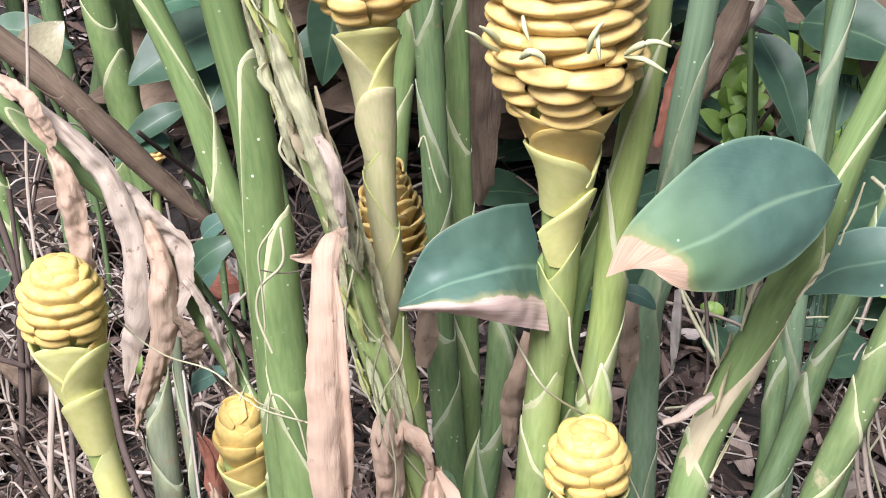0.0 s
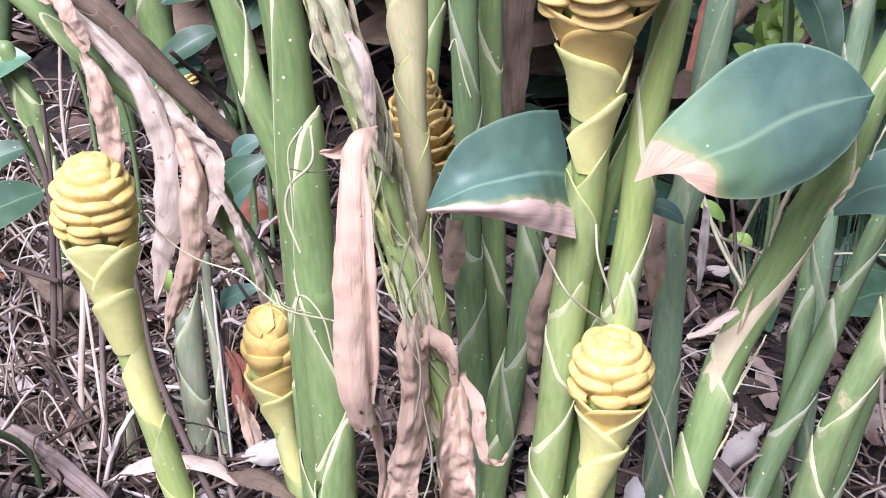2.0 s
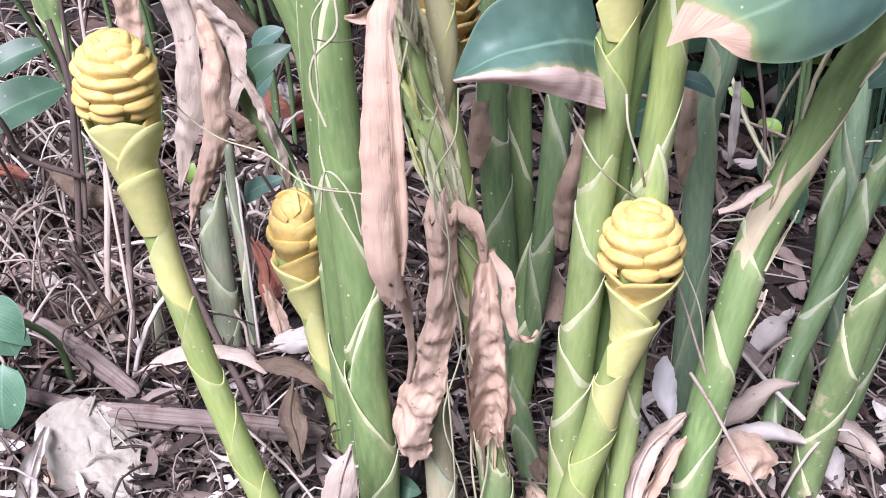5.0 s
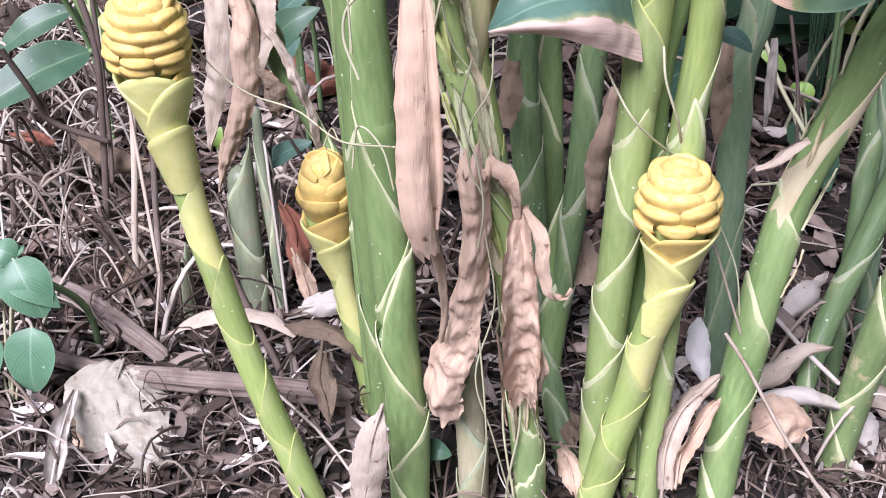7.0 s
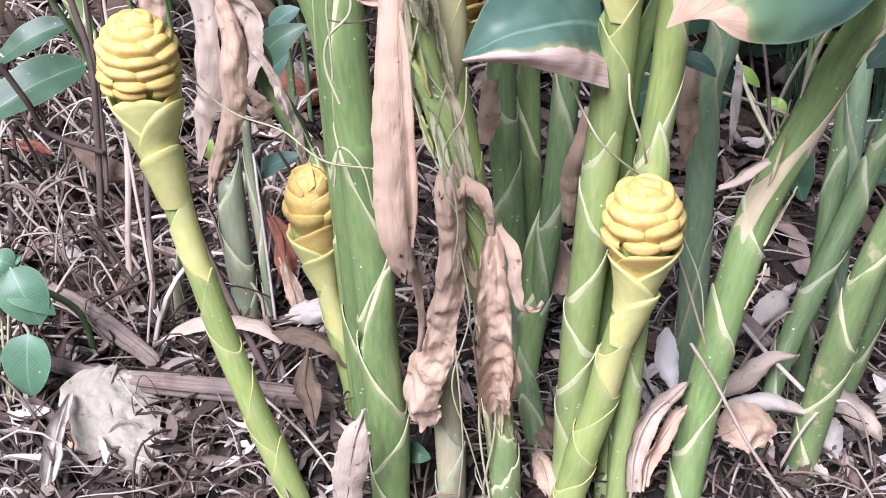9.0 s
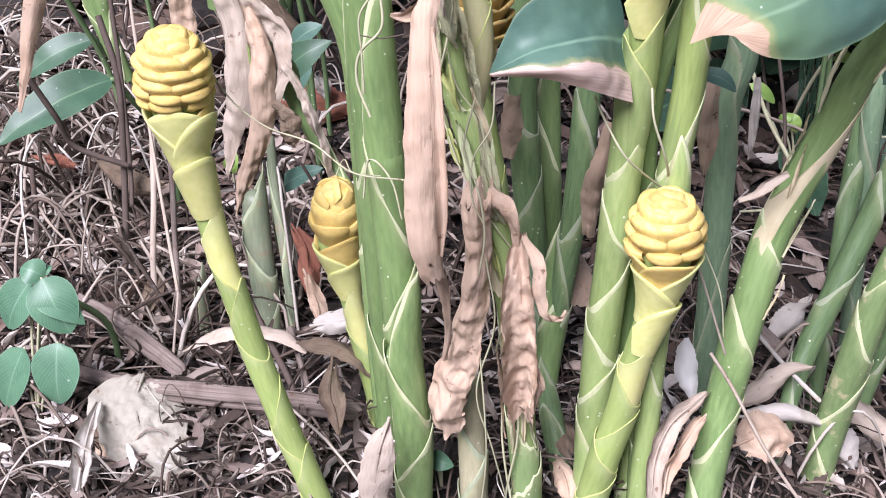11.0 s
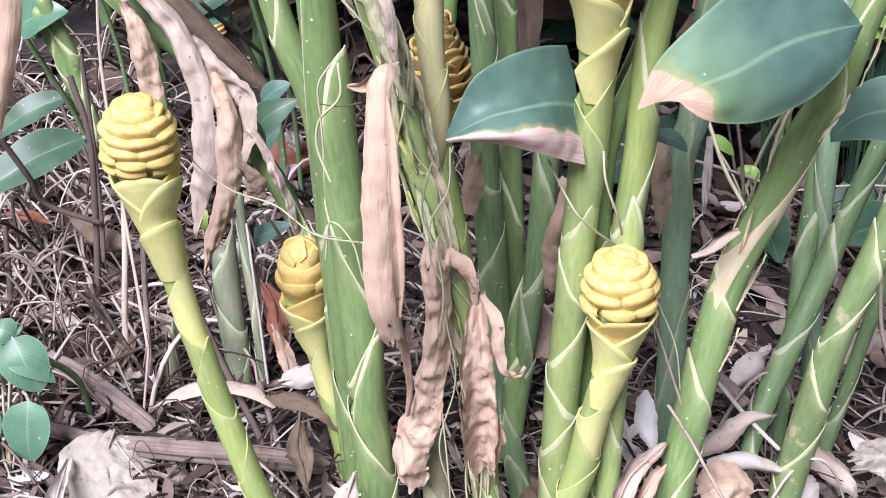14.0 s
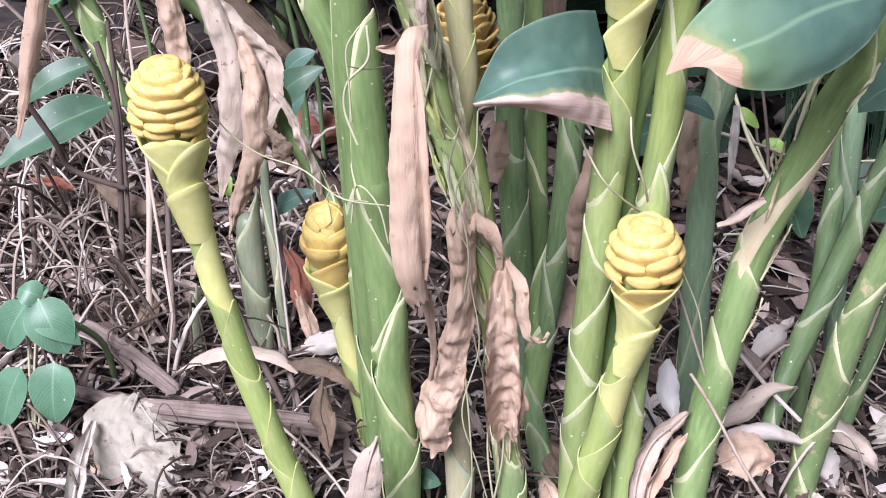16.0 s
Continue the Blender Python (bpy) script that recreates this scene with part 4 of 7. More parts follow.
west_shoot(0, [(-0.263, 0.795, -0.001, 0.0120), (-0.273, 0.820, 0.062, 0.0137), (-0.275, 0.830, 0.105, 0.0117), (-0.277, 0.840, 0.141, 0.0079)])
west_shoot(1, [(-0.244, 0.800, 0.037, 0.0047), (-0.256, 0.830, 0.095, 0.0052), (-0.259, 0.840, 0.147, 0.0046)])
west_shoot(2, [(-0.316, 0.780, 0.006, 0.0062), (-0.316, 0.785, 0.042, 0.0061), (-0.317, 0.790, 0.061, 0.0033)])
west_shoot(3, [(-0.396, 1.200, 0.130, 0.0157), (-0.409, 1.200, 0.213, 0.0195), (-0.422, 1.200, 0.297, 0.0190), (-0.430, 1.200, 0.382, 0.0168)])
west_shoot(4, [(-0.434, 1.250, 0.110, 0.0158), (-0.428, 1.250, 0.209, 0.0184), (-0.428, 1.250, 0.284, 0.0185), (-0.423, 1.250, 0.390, 0.0173)])
west_shoot(5, [(-0.450, 1.000, 0.134, 0.0070), (-0.459, 1.000, 0.189, 0.0079), (-0.461, 1.000, 0.208, 0.0092), (-0.479, 1.000, 0.263, 0.0090)])
west_shoot(6, [(-0.448, 1.000, 0.125, 0.0089), (-0.465, 1.000, 0.187, 0.0093), (-0.485, 1.000, 0.252, 0.0090)])
s_bow, l_bow = shoot("ginger_shoot", [(-0.159, 0.700, 0.177, 0.0051), (-0.177, 0.710, 0.200, 0.0059), (-0.200, 0.720, 0.242, 0.0070), (-0.204, 0.720, 0.263, 0.0075), (-0.243, 0.720, 0.314, 0.0080), (-0.283, 0.720, 0.352, 0.0082), (-0.324, 0.720, 0.393, 0.0081)], GREEN,
      "fallen green ginger shoot bowed over with dead leaves", count=4, first=90, seed=50, sink=None)
shoot("dead_shoot", [(-0.271, 1.020, 0.162, 0.0073), (-0.309, 1.000, 0.215, 0.0106), (-0.351, 0.980, 0.276, 0.0126), (-0.389, 0.970, 0.322, 0.0132), (-0.444, 0.960, 0.375, 0.0134)], BROWN, "dead brown ginger shoot fallen aslant", count=3, first=90, seed=51, sink=None, category="dead shoot")

# ---- flower spikes ----
tight = lambda a: (0.56 + 0.44 * math.sin(math.pi * 0.5 * min(a / 0.42, 1))) if a < 0.5 else max(0.06, 1 - ((a - 0.5) / 0.52) ** 2.4) ** 0.6
spike("flower_spike", [(-0.165, 0.575, -0.010, 0.0097), (-0.188, 0.578, 0.070, 0.0093), (-0.202, 0.579, 0.128, 0.0090), (-0.215, 0.580, 0.194, 0.0090), (-0.222, 0.580, 0.241, 0.0104), (-0.226, 0.580, 0.265, 0.0128), (-0.226, 0.580, 0.281, 0.0169), (-0.227, 0.580, 0.295, 0.0196), (-0.227, 0.580, 0.306, 0.0192)],
      (-0.229, 0.580, 0.289), (-0.225, 0.577, 0.344), 0.0226, 8, 7, YELLOW, "young beehive ginger spike, yellow head on a leaning stalk",
      tips=nodes(9, 0, 0.028, 0.07, 0.80, 1, (STALK, NECK)), seed=1, profile=tight,
      collars=[(0.0000, 60, 108, 0.030, YELLOW), (-0.0080, 268, 97, 0.036, NECK), (-0.0130, 190, 94, 0.042, NECK), (-0.0140, 345, 89, 0.042, NECK), (-0.0420, 300, 112, 0.042, NECK)])
spike("flower_spike", [(-0.140, 0.665, -0.034, 0.0077), (-0.142, 0.668, 0.012, 0.0084), (-0.150, 0.672, 0.060, 0.0086), (-0.158, 0.676, 0.097, 0.0085), (-0.163, 0.680, 0.122, 0.0119), (-0.165, 0.680, 0.141, 0.0154), (-0.166, 0.680, 0.150, 0.0161)],
      (-0.166, 0.680, 0.143), (-0.163, 0.676, 0.199), 0.0176, 5, 4, YELLOW, "small young ginger flower spike with a smooth yellow head",
      tips=nodes(5, 0, 0.026, 0.15, 0.82, 2, (NECK,)), seed=2, profile=tight, flare=0.17, r0=0.86, tall=1.7,
      collars=[(0.0050, 300, 101, 0.028, YELLOW), (0.0040, 120, 112, 0.028, YELLOW), (-0.0020, 210, 94, 0.030, NECK), (-0.0140, 320, 108, 0.034, NECK)])
spike("flower_spike", [(0.018, 0.585, -0.006, 0.0111), (0.028, 0.585, 0.045, 0.0111), (0.039, 0.583, 0.094, 0.0107), (0.047, 0.580, 0.141, 0.0106), (0.054, 0.578, 0.171, 0.0110), (0.057, 0.577, 0.192, 0.0141), (0.058, 0.577, 0.204, 0.0172), (0.058, 0.576, 0.215, 0.0206)],
      (0.058, 0.577, 0.207), (0.057, 0.574, 0.254), 0.0222, 6, 6, YELLOW, "young ginger flower spike with a blunt yellow head",
      tips=nodes(7, 0, 0.026, 0.08, 0.78, 3, (STALK, NECK)), seed=3, profile=tight, jitter=0.07,
      collars=[(0.0060, 200, 84, 0.032, YELLOW), (0.0050, 282, 68, 0.032, YELLOW), (0.0060, 80, 108, 0.032, YELLOW), (-0.0030, 338, 84, 0.036, NECK), (-0.0120, 215, 105, 0.040, NECK), (-0.0320, 325, 108, 0.042, NECK)])
s_big, l_big = spike("flower_spike", [(0.021, 0.605, -0.019, 0.0078), (0.029, 0.603, 0.206, 0.0084), (0.039, 0.600, 0.304, 0.0092), (0.039, 0.595, 0.360, 0.0111), (0.041, 0.590, 0.384, 0.0126), (0.041, 0.587, 0.399, 0.0141), (0.040, 0.586, 0.411, 0.0173), (0.040, 0.585, 0.423, 0.0221), (0.040, 0.584, 0.433, 0.0268)],
      (0.040, 0.585, 0.425), (0.038, 0.575, 0.520), 0.0335, 12, 7, AMBER, "large open beehive ginger flower spike with amber bracts",
      tips=[(-0.098, 200, 0.04, LIME), (-0.075, 10, 0.032, STALK)], collars=[(0.0050, 196, 84, 0.032, AMBER), (0.0030, 335, 84, 0.032, AMBER), (0.0000, 90, 108, 0.032, AMBER), (-0.0055, 278, 81, 0.036, YELLOW), (-0.0200, 222, 112, 0.042, NECK), (-0.0220, 60, 108, 0.042, NECK), (-0.0480, 322, 108, 0.046, NECK)], seed=4, flare=0.32, r0=0.78, tall=1.75, jitter=0.08, loose=0.002, profile=lambda a: 0.58 + 0.42 * math.sin(math.pi * 0.5 * min(a / 0.36, 1)))
spike("flower_spike", [(-0.038, 0.620, 0.159, 0.0072), (-0.060, 0.615, 0.256, 0.0074), (-0.053, 0.612, 0.316, 0.0075), (-0.055, 0.610, 0.358, 0.0082), (-0.056, 0.608, 0.397, 0.0094), (-0.058, 0.606, 0.434, 0.0103), (-0.059, 0.605, 0.452, 0.0136), (-0.059, 0.605, 0.463, 0.0182)],
      (-0.059, 0.605, 0.465), (-0.058, 0.600, 0.529), 0.0250, 9, 7, AMBER, "tall fading ginger flower spike on a rosy pale stalk",
      tips=[(0.5, 180, 0.04, ROSY), (0.62, 0, 0.03, ROSY), (0.73, 180, 0.03, ROSY), (0.83, 10, 0.025, ROSY), (0.92, 190, 0.025, ROSY)], collars=[(0.0030, 280, 101, 0.032, NECK), (-0.0060, 200, 101, 0.038, ROSY), (-0.0080, 10, 101, 0.038, NECK), (-0.0290, 310, 108, 0.042, ROSY)], skin=ROSY, seed=5, flare=0.26, r0=0.79, tall=2.0, sink=None, profile=lambda a: 0.62 + 0.38 * math.sin(math.pi * 0.5 * min(a / 0.3, 1)))
spike("flower_spike", [(-0.039, 0.700, 0.068, 0.0062), (-0.053, 0.695, 0.191, 0.0065), (-0.062, 0.690, 0.253, 0.0071), (-0.065, 0.690, 0.289, 0.0105)],
      (-0.064, 0.690, 0.285), (-0.063, 0.690, 0.355), 0.0200, 9, 7, AMBER, "orange ginger flower head hidden behind paler stalks",
      tips=[(0.6, 0, 0.03, LIME), (0.97, 180, 0.03, STALK)], seed=6, flare=0.45, r0=0.62, opened=True, tall=2.2, sink=None)
spike("flower_spike", [(-0.388, 1.200, 0.131, 0.0048), (-0.388, 1.200, 0.150, 0.0060), (-0.388, 1.200, 0.160, 0.0072)], (-0.388, 1.200, 0.155), (-0.390, 1.200, 0.179), 0.014, 5, 6, AMBER, "small orange ginger flower head far back in the litter",
      tips=[(0.97, 180, 0.01, STALK)], seed=7, flare=0.3, sink=-0.02)

# ---- big blades ----
part("leaf", sheet([[(0.022, 0.615, 0.364), (0.007, 0.595, 0.370), (-0.011, 0.575, 0.370), (-0.028, 0.560, 0.361), (-0.042, 0.560, 0.329)],
                    [(0.027, 0.610, 0.346), (0.010, 0.585, 0.351), (-0.006, 0.568, 0.351), (-0.024, 0.556, 0.346), (-0.042, 0.558, 0.329)],
                    [(0.030, 0.600, 0.324), (0.014, 0.565, 0.340), (-0.002, 0.550, 0.343), (-0.021, 0.545, 0.341), (-0.041, 0.556, 0.330)],
                    [(0.033, 0.590, 0.314), (0.016, 0.558, 0.331), (-0.001, 0.545, 0.337), (-0.020, 0.542, 0.338), (-0.041, 0.555, 0.330)],
                    [(0.035, 0.585, 0.303), (0.017, 0.562, 0.318), (0.000, 0.552, 0.327), (-0.019, 0.546, 0.333), (-0.040, 0.555, 0.329)]], 44, 27, 0.0006, 1, freq=95.0),
     BLADE_EDGE, s_main, "blue-green leaf with a dried pinkish edge")
part("leaf", sheet([[(0.183, 0.622, 0.379), (0.164, 0.612, 0.398), (0.138, 0.600, 0.409), (0.112, 0.585, 0.407), (0.087, 0.570, 0.390), (0.070, 0.562, 0.372), (0.062, 0.560, 0.348)],
                    [(0.184, 0.619, 0.377), (0.161, 0.598, 0.377), (0.137, 0.580, 0.374), (0.116, 0.568, 0.371), (0.096, 0.560, 0.366), (0.083, 0.558, 0.359), (0.074, 0.559, 0.353)],
                    [(0.185, 0.620, 0.376), (0.167, 0.598, 0.365), (0.147, 0.580, 0.356), (0.125, 0.567, 0.353), (0.106, 0.559, 0.353), (0.092, 0.556, 0.355), (0.083, 0.557, 0.354)],
                    [(0.185, 0.622, 0.374), (0.173, 0.602, 0.356), (0.153, 0.585, 0.344), (0.129, 0.572, 0.338), (0.109, 0.562, 0.340), (0.096, 0.557, 0.345), (0.088, 0.556, 0.351)]], 40, 21, 0.0010, 2),
     BLADE_TIP, s_diag, "blue-green leaf with a burnt tan tip")
part("leaf", sheet([[(0.193, 0.715, 0.270), (0.202, 0.705, 0.304), (0.222, 0.700, 0.317), (0.246, 0.695, 0.316), (0.269, 0.700, 0.300)],
                    [(0.194, 0.715, 0.266), (0.209, 0.700, 0.291), (0.226, 0.690, 0.300), (0.245, 0.685, 0.304), (0.269, 0.700, 0.298)],
                    [(0.194, 0.715, 0.263), (0.210, 0.700, 0.272), (0.229, 0.690, 0.276), (0.248, 0.685, 0.286), (0.270, 0.700, 0.295)]], 24, 13, 0.001, 3), BLADE, s_diag, "dull blue-green leaf")

# ---- dead leaves and husks that hang on the shoots ----
part("dead_leaf", ribbon([(-0.067, 0.545, 0.378, 0.0041), (-0.069, 0.520, 0.382, 0.0078), (-0.069, 0.510, 0.369, 0.0073), (-0.068, 0.500, 0.342, 0.0091), (-0.067, 0.495, 0.309, 0.0112), (-0.067, 0.492, 0.268, 0.0112), (-0.066, 0.494, 0.246, 0.0082), (-0.064, 0.497, 0.236, 0.0058)],
                         0.6, 0.0016, 3, 70, 21, (14, -30), torn=0.005, frayed=0.35), HUSK, s_mid, "long rosy-tan dead leaf hanging in a half roll")
part("dead_leaf", ribbon([(-0.064, 0.512, 0.372, 0.0010), (-0.061, 0.500, 0.350, 0.0026), (-0.059, 0.489, 0.315, 0.0034), (-0.058, 0.486, 0.282, 0.0028), (-0.060, 0.488, 0.256, 0.0008)], -0.5, 0.0016, 33, 44, 11, (20, -10), frayed=0.5),
     HUSK, s_mid, "pale fold of the hanging dead leaf")
part("dead_leaf", ribbon([(-0.067, 0.530, 0.381, 0.0019), (-0.074, 0.520, 0.377, 0.0045), (-0.080, 0.516, 0.376, 0.0026), (-0.085, 0.514, 0.377, 0.0008)], 0.4, 0.002, 4, 16, 7, side=(0.2, 0.2, 1.0)), HUSK, s_mid, "curled corner of a dead leaf")
part("dead_leaf", ribbon([(-0.066, 0.497, 0.250, 0.0044), (-0.065, 0.520, 0.214, 0.0037), (-0.066, 0.540, 0.177, 0.0026), (-0.071, 0.555, 0.142, 0.0017)], 0.5, 0.002, 5, 24, 7, (0, 40)), HUSK, s_mid, "torn tail of a dead leaf")
part("dead_leaf", ribbon([(-0.050, 0.566, 0.257, 0.0088), (-0.050, 0.558, 0.246, 0.0110), (-0.049, 0.556, 0.218, 0.0090), (-0.053, 0.555, 0.184, 0.0098), (-0.062, 0.555, 0.147, 0.0122), (-0.072, 0.555, 0.112, 0.0153), (-0.073, 0.558, 0.082, 0.0142)], 0.6, 0.0065, 6, 80, 27, (0, 30), freq=75.0, torn=0.008, frayed=1.8),
     HUSK, s_mid, "crumpled rosy-tan dead sheath clasping the shoot")
part("dead_leaf", ribbon([(-0.043, 0.566, 0.255, 0.0031), (-0.035, 0.562, 0.247, 0.0063), (-0.030, 0.562, 0.232, 0.0041), (-0.028, 0.565, 0.218, 0.0013)], 0.5, 0.003, 7, 20, 9, (0, 30)), HUSK, s_mid, "torn flap of dead sheath")
part("dead_leaf", ribbon([(-0.025, 0.572, 0.223, 0.0026), (-0.027, 0.560, 0.209, 0.0081), (-0.027, 0.553, 0.187, 0.0117), (-0.025, 0.552, 0.156, 0.0126), (-0.023, 0.555, 0.120, 0.0116), (-0.023, 0.560, 0.094, 0.0095)], -0.8, 0.0050, 8, 80, 27, (0, 10), freq=85.0, torn=0.008, frayed=1.8),
     HUSK, s_mid, "tan dead sheath wrapped round the shoot")
part("dead_leaf", ribbon([(-0.024, 0.565, 0.225, 0.0022), (-0.016, 0.555, 0.213, 0.0054), (-0.015, 0.552, 0.192, 0.0055), (-0.010, 0.552, 0.179, 0.0036), (-0.002, 0.556, 0.175, 0.0020), (0.003, 0.560, 0.178, 0.0010)], 0.7, 0.003, 9, 36, 9, (20, 70)), HUSK, s_mid, "curling strip of dead sheath")
part("dead_leaf", ribbon([(-0.016, 0.556, 0.137, 0.0034), (-0.013, 0.553, 0.127, 0.0044), (-0.016, 0.555, 0.110, 0.0024)], 0.6, 0.003, 10, 16, 7), HUSK, s_mid, "torn flap of dead sheath")
# peeling papery sheaths higher up
part("dead_leaf", ribbon([(-0.097, 0.560, 0.469, 0.0026), (-0.092, 0.558, 0.451, 0.0053), (-0.083, 0.558, 0.426, 0.0067), (-0.076, 0.562, 0.393, 0.0064), (-0.069, 0.566, 0.361, 0.0043), (-0.062, 0.572, 0.336, 0.0017)], 0.8, 0.003, 11, 50, 13, (0, 15), freq=70.0), PEEL, s_mid, "pale peeling sheath")
part("dead_leaf", ribbon([(-0.078, 0.556, 0.421, 0.0027), (-0.070, 0.552, 0.406, 0.0046), (-0.069, 0.556, 0.380, 0.0033), (-0.066, 0.562, 0.359, 0.0011)], 0.6, 0.003, 12, 26, 9, (0, 50)), HUSK_GREY, s_mid, "grey peeling sheath edge")
part("dead_leaf", ribbon([(-0.100, 0.560, 0.456, 0.0013), (-0.102, 0.556, 0.451, 0.0024), (-0.095, 0.553, 0.439, 0.0029), (-0.091, 0.556, 0.415, 0.0019), (-0.091, 0.560, 0.399, 0.0008)], 0.5, 0.004, 13, 26, 9, (0, 60)), PEEL, s_mid, "torn pale sheath edge")
def peeling(owner, line, count, lo, hi, seed, mats, width=(0.0012, 0.0036), length=(0.025, 0.07)):
    """Papery strips that peel from a shoot's skin, most of them to the front."""
    rng = np.random.default_rng(seed)
    for i in range(count):
        s0 = rng.uniform(lo, hi)
        s1 = min(0.99, s0 + rng.uniform(*length) / line.length)
        a = radians(rng.uniform(-175, -5))
        da = rng.normal(0, 0.5)
        hw = rng.uniform(*width)
        out = rng.uniform(0.0002, 0.0016)
        pts = []
        for q in range(5):
            p, r, t, u, v = line.at(s0 + (s1 - s0) * q / 4)
            b = a + da * q / 4
            c = p + (r * 1.03 + 0.0008 + out * (q / 4) ** 2 * rng.uniform(0.5, 1.5)) * (u * math.cos(b) + v * math.sin(b))
            pts.append((*c, hw * (0.35, 0.9, 1.0, 0.75, 0.15)[q]))
        mid = a + da / 2
        part("peeling_strip", ribbon(pts, 0.5, 0.0016, seed * 40 + i, 22, 7, (rng.uniform(-25, 25), rng.uniform(-50, 50)), side=(-math.sin(mid), math.cos(mid), 0.05)), mats[i % len(mats)], owner, "pale papery strip")


peeling(s_mid, l_mid, 44, 0.36, 0.95, 21, (PEEL, MARGIN, PEEL, MARGIN_STALK, TAN), (0.0016, 0.0046))
peeling(s_mid, l_mid, 9, 0.12, 0.3, 22, (HUSK, PEEL, TAN))
peeling(s_diag, l_diag, 7, 0.3, 0.75, 23, (PALE, TAN), (0.0008, 0.002))


def winding(line, s0, s1, turns, start, r, mat, lift=0.0012):
    """A thin vine that climbs a shoot in loose turns."""
    pts = []
    n = max(8, int(abs(turns) * 9))
    for q in range(n + 1):
        w = q / n
        p, rr, t, u, v = line.at(s0 + (s1 - s0) * w)
        a = radians(start + 360 * turns * w + 14 * math.sin(9 * w + start))
        pts.append(tuple(p + (rr * 1.06 + lift + 0.0012 * math.sin(7 * w + start) ** 2) * (u * math.cos(a) + v * math.sin(a))))
    strand("tendril", pts, r, mat, "thin dry tendril wound among the shoots")


winding(l_mid, 0.30, 0.78, 1.6, 200, 0.0007, TENDRIL)
winding(l_mid, 0.42, 0.92, -1.2, 330, 0.0006, TENDRIL)
winding(l_mid, 0.02, 0.36, -0.35, 250, 0.0008, TENDRIL, 0.002)
winding(l_mid, 0.06, 0.40, 0.30, 205, 0.0008, TENDRIL, 0.0025)
# dead leaves on the bowed shoot
def bowed_leaf(i, pts, mat, tw, txt):
    part("dead_leaf", ribbon(pts, 0.6, 0.0045, 60 + i, 64, 19, tw, freq=65.0, frayed=1.6), mat, s_bow, txt)


bowed_leaf(0, [(-0.276, 0.700, 0.361, 0.0028), (-0.266, 0.690, 0.349, 0.0069), (-0.261, 0.685, 0.325, 0.0098), (-0.260, 0.685, 0.294, 0.0089), (-0.262, 0.690, 0.264, 0.0054)], HUSK, (0, 20), "rosy-tan dead leaf hanging limp")
bowed_leaf(1, [(-0.293, 0.715, 0.387, 0.0053), (-0.265, 0.700, 0.371, 0.0069), (-0.239, 0.695, 0.340, 0.0091), (-0.229, 0.690, 0.304, 0.0106), (-0.229, 0.690, 0.265, 0.0112), (-0.238, 0.690, 0.223, 0.0089), (-0.244, 0.692, 0.187, 0.0011)], HUSK_GREY, (0, 35), "long pale dead leaf hanging limp")
bowed_leaf(2, [(-0.224, 0.700, 0.315, 0.0053), (-0.210, 0.690, 0.285, 0.0089), (-0.211, 0.685, 0.251, 0.0101), (-0.217, 0.683, 0.219, 0.0084), (-0.231, 0.685, 0.185, 0.0056), (-0.241, 0.687, 0.161, 0.0011)], HUSK, (10, -25), "brown dead leaf hanging in folds")
bowed_leaf(3, [(-0.236, 0.705, 0.332, 0.0064), (-0.216, 0.700, 0.308, 0.0107), (-0.200, 0.700, 0.289, 0.0090), (-0.202, 0.695, 0.259, 0.0062), (-0.211, 0.693, 0.231, 0.0033)], HUSK_GREY, (0, 60), "shrivelled dead leaf")
bowed_leaf(4, [(-0.208, 0.690, 0.249, 0.0036), (-0.197, 0.685, 0.235, 0.0091), (-0.195, 0.690, 0.216, 0.0055)], BROWN, (30, 60), "dark shrivelled leaf scrap")
bowed_leaf(5, [(-0.204, 0.700, 0.276, 0.0025), (-0.191, 0.695, 0.263, 0.0040), (-0.177, 0.695, 0.222, 0.0044), (-0.170, 0.700, 0.189, 0.0019)], HUSK_GREY, (0, 20), "dry sheath edge along the shoot")
bowed_leaf(6, [(-0.309, 0.700, 0.406, 0.0051), (-0.285, 0.690, 0.395, 0.0078), (-0.273, 0.690, 0.374, 0.0058), (-0.269, 0.690, 0.363, 0.0027)], HUSK, (20, 40), "tan dead leaf folded over the shoot")
# dried edge and curl on the leaning shoot
part("dead_leaf", ribbon([(0.130, 0.632, 0.239, 0.0023), (0.120, 0.628, 0.234, 0.0040), (0.111, 0.625, 0.226, 0.0033), (0.102, 0.625, 0.222, 0.0024)], 0.7, 0.002, 71, 24, 7, (0, 50), side=(0, 0.2, 1.0)), HUSK_GREY, s_diag, "whitish curled sheath tip")

# dead leaves in the shade of the clump
def shade_leaf(i, pts, mat):
    part("dead_leaf", ribbon(pts, 0.6, 0.004, 90 + i, 36, 11, (0, 25)), mat, nearest_shoot(pts[0]), "dead leaf hanging on the shoot")


shade_leaf(0, [(0.086, 0.690, 0.279, 0.0052), (0.084, 0.685, 0.261, 0.0076), (0.084, 0.685, 0.233, 0.0078), (0.084, 0.690, 0.205, 0.0014)], HUSK)
shade_leaf(1, [(0.114, 0.700, 0.271, 0.0021), (0.115, 0.700, 0.250, 0.0035), (0.114, 0.700, 0.229, 0.0029), (0.113, 0.700, 0.213, 0.0007)], BONE)
shade_leaf(2, [(-0.046, 0.740, 0.236, 0.0065), (-0.049, 0.740, 0.210, 0.0085), (-0.052, 0.740, 0.188, 0.0058)], HUSK)
shade_leaf(3, [(0.021, 0.720, 0.228, 0.0030), (0.018, 0.720, 0.202, 0.0075), (0.010, 0.730, 0.164, 0.0085), (0.008, 0.740, 0.125, 0.0048)], HUSK)
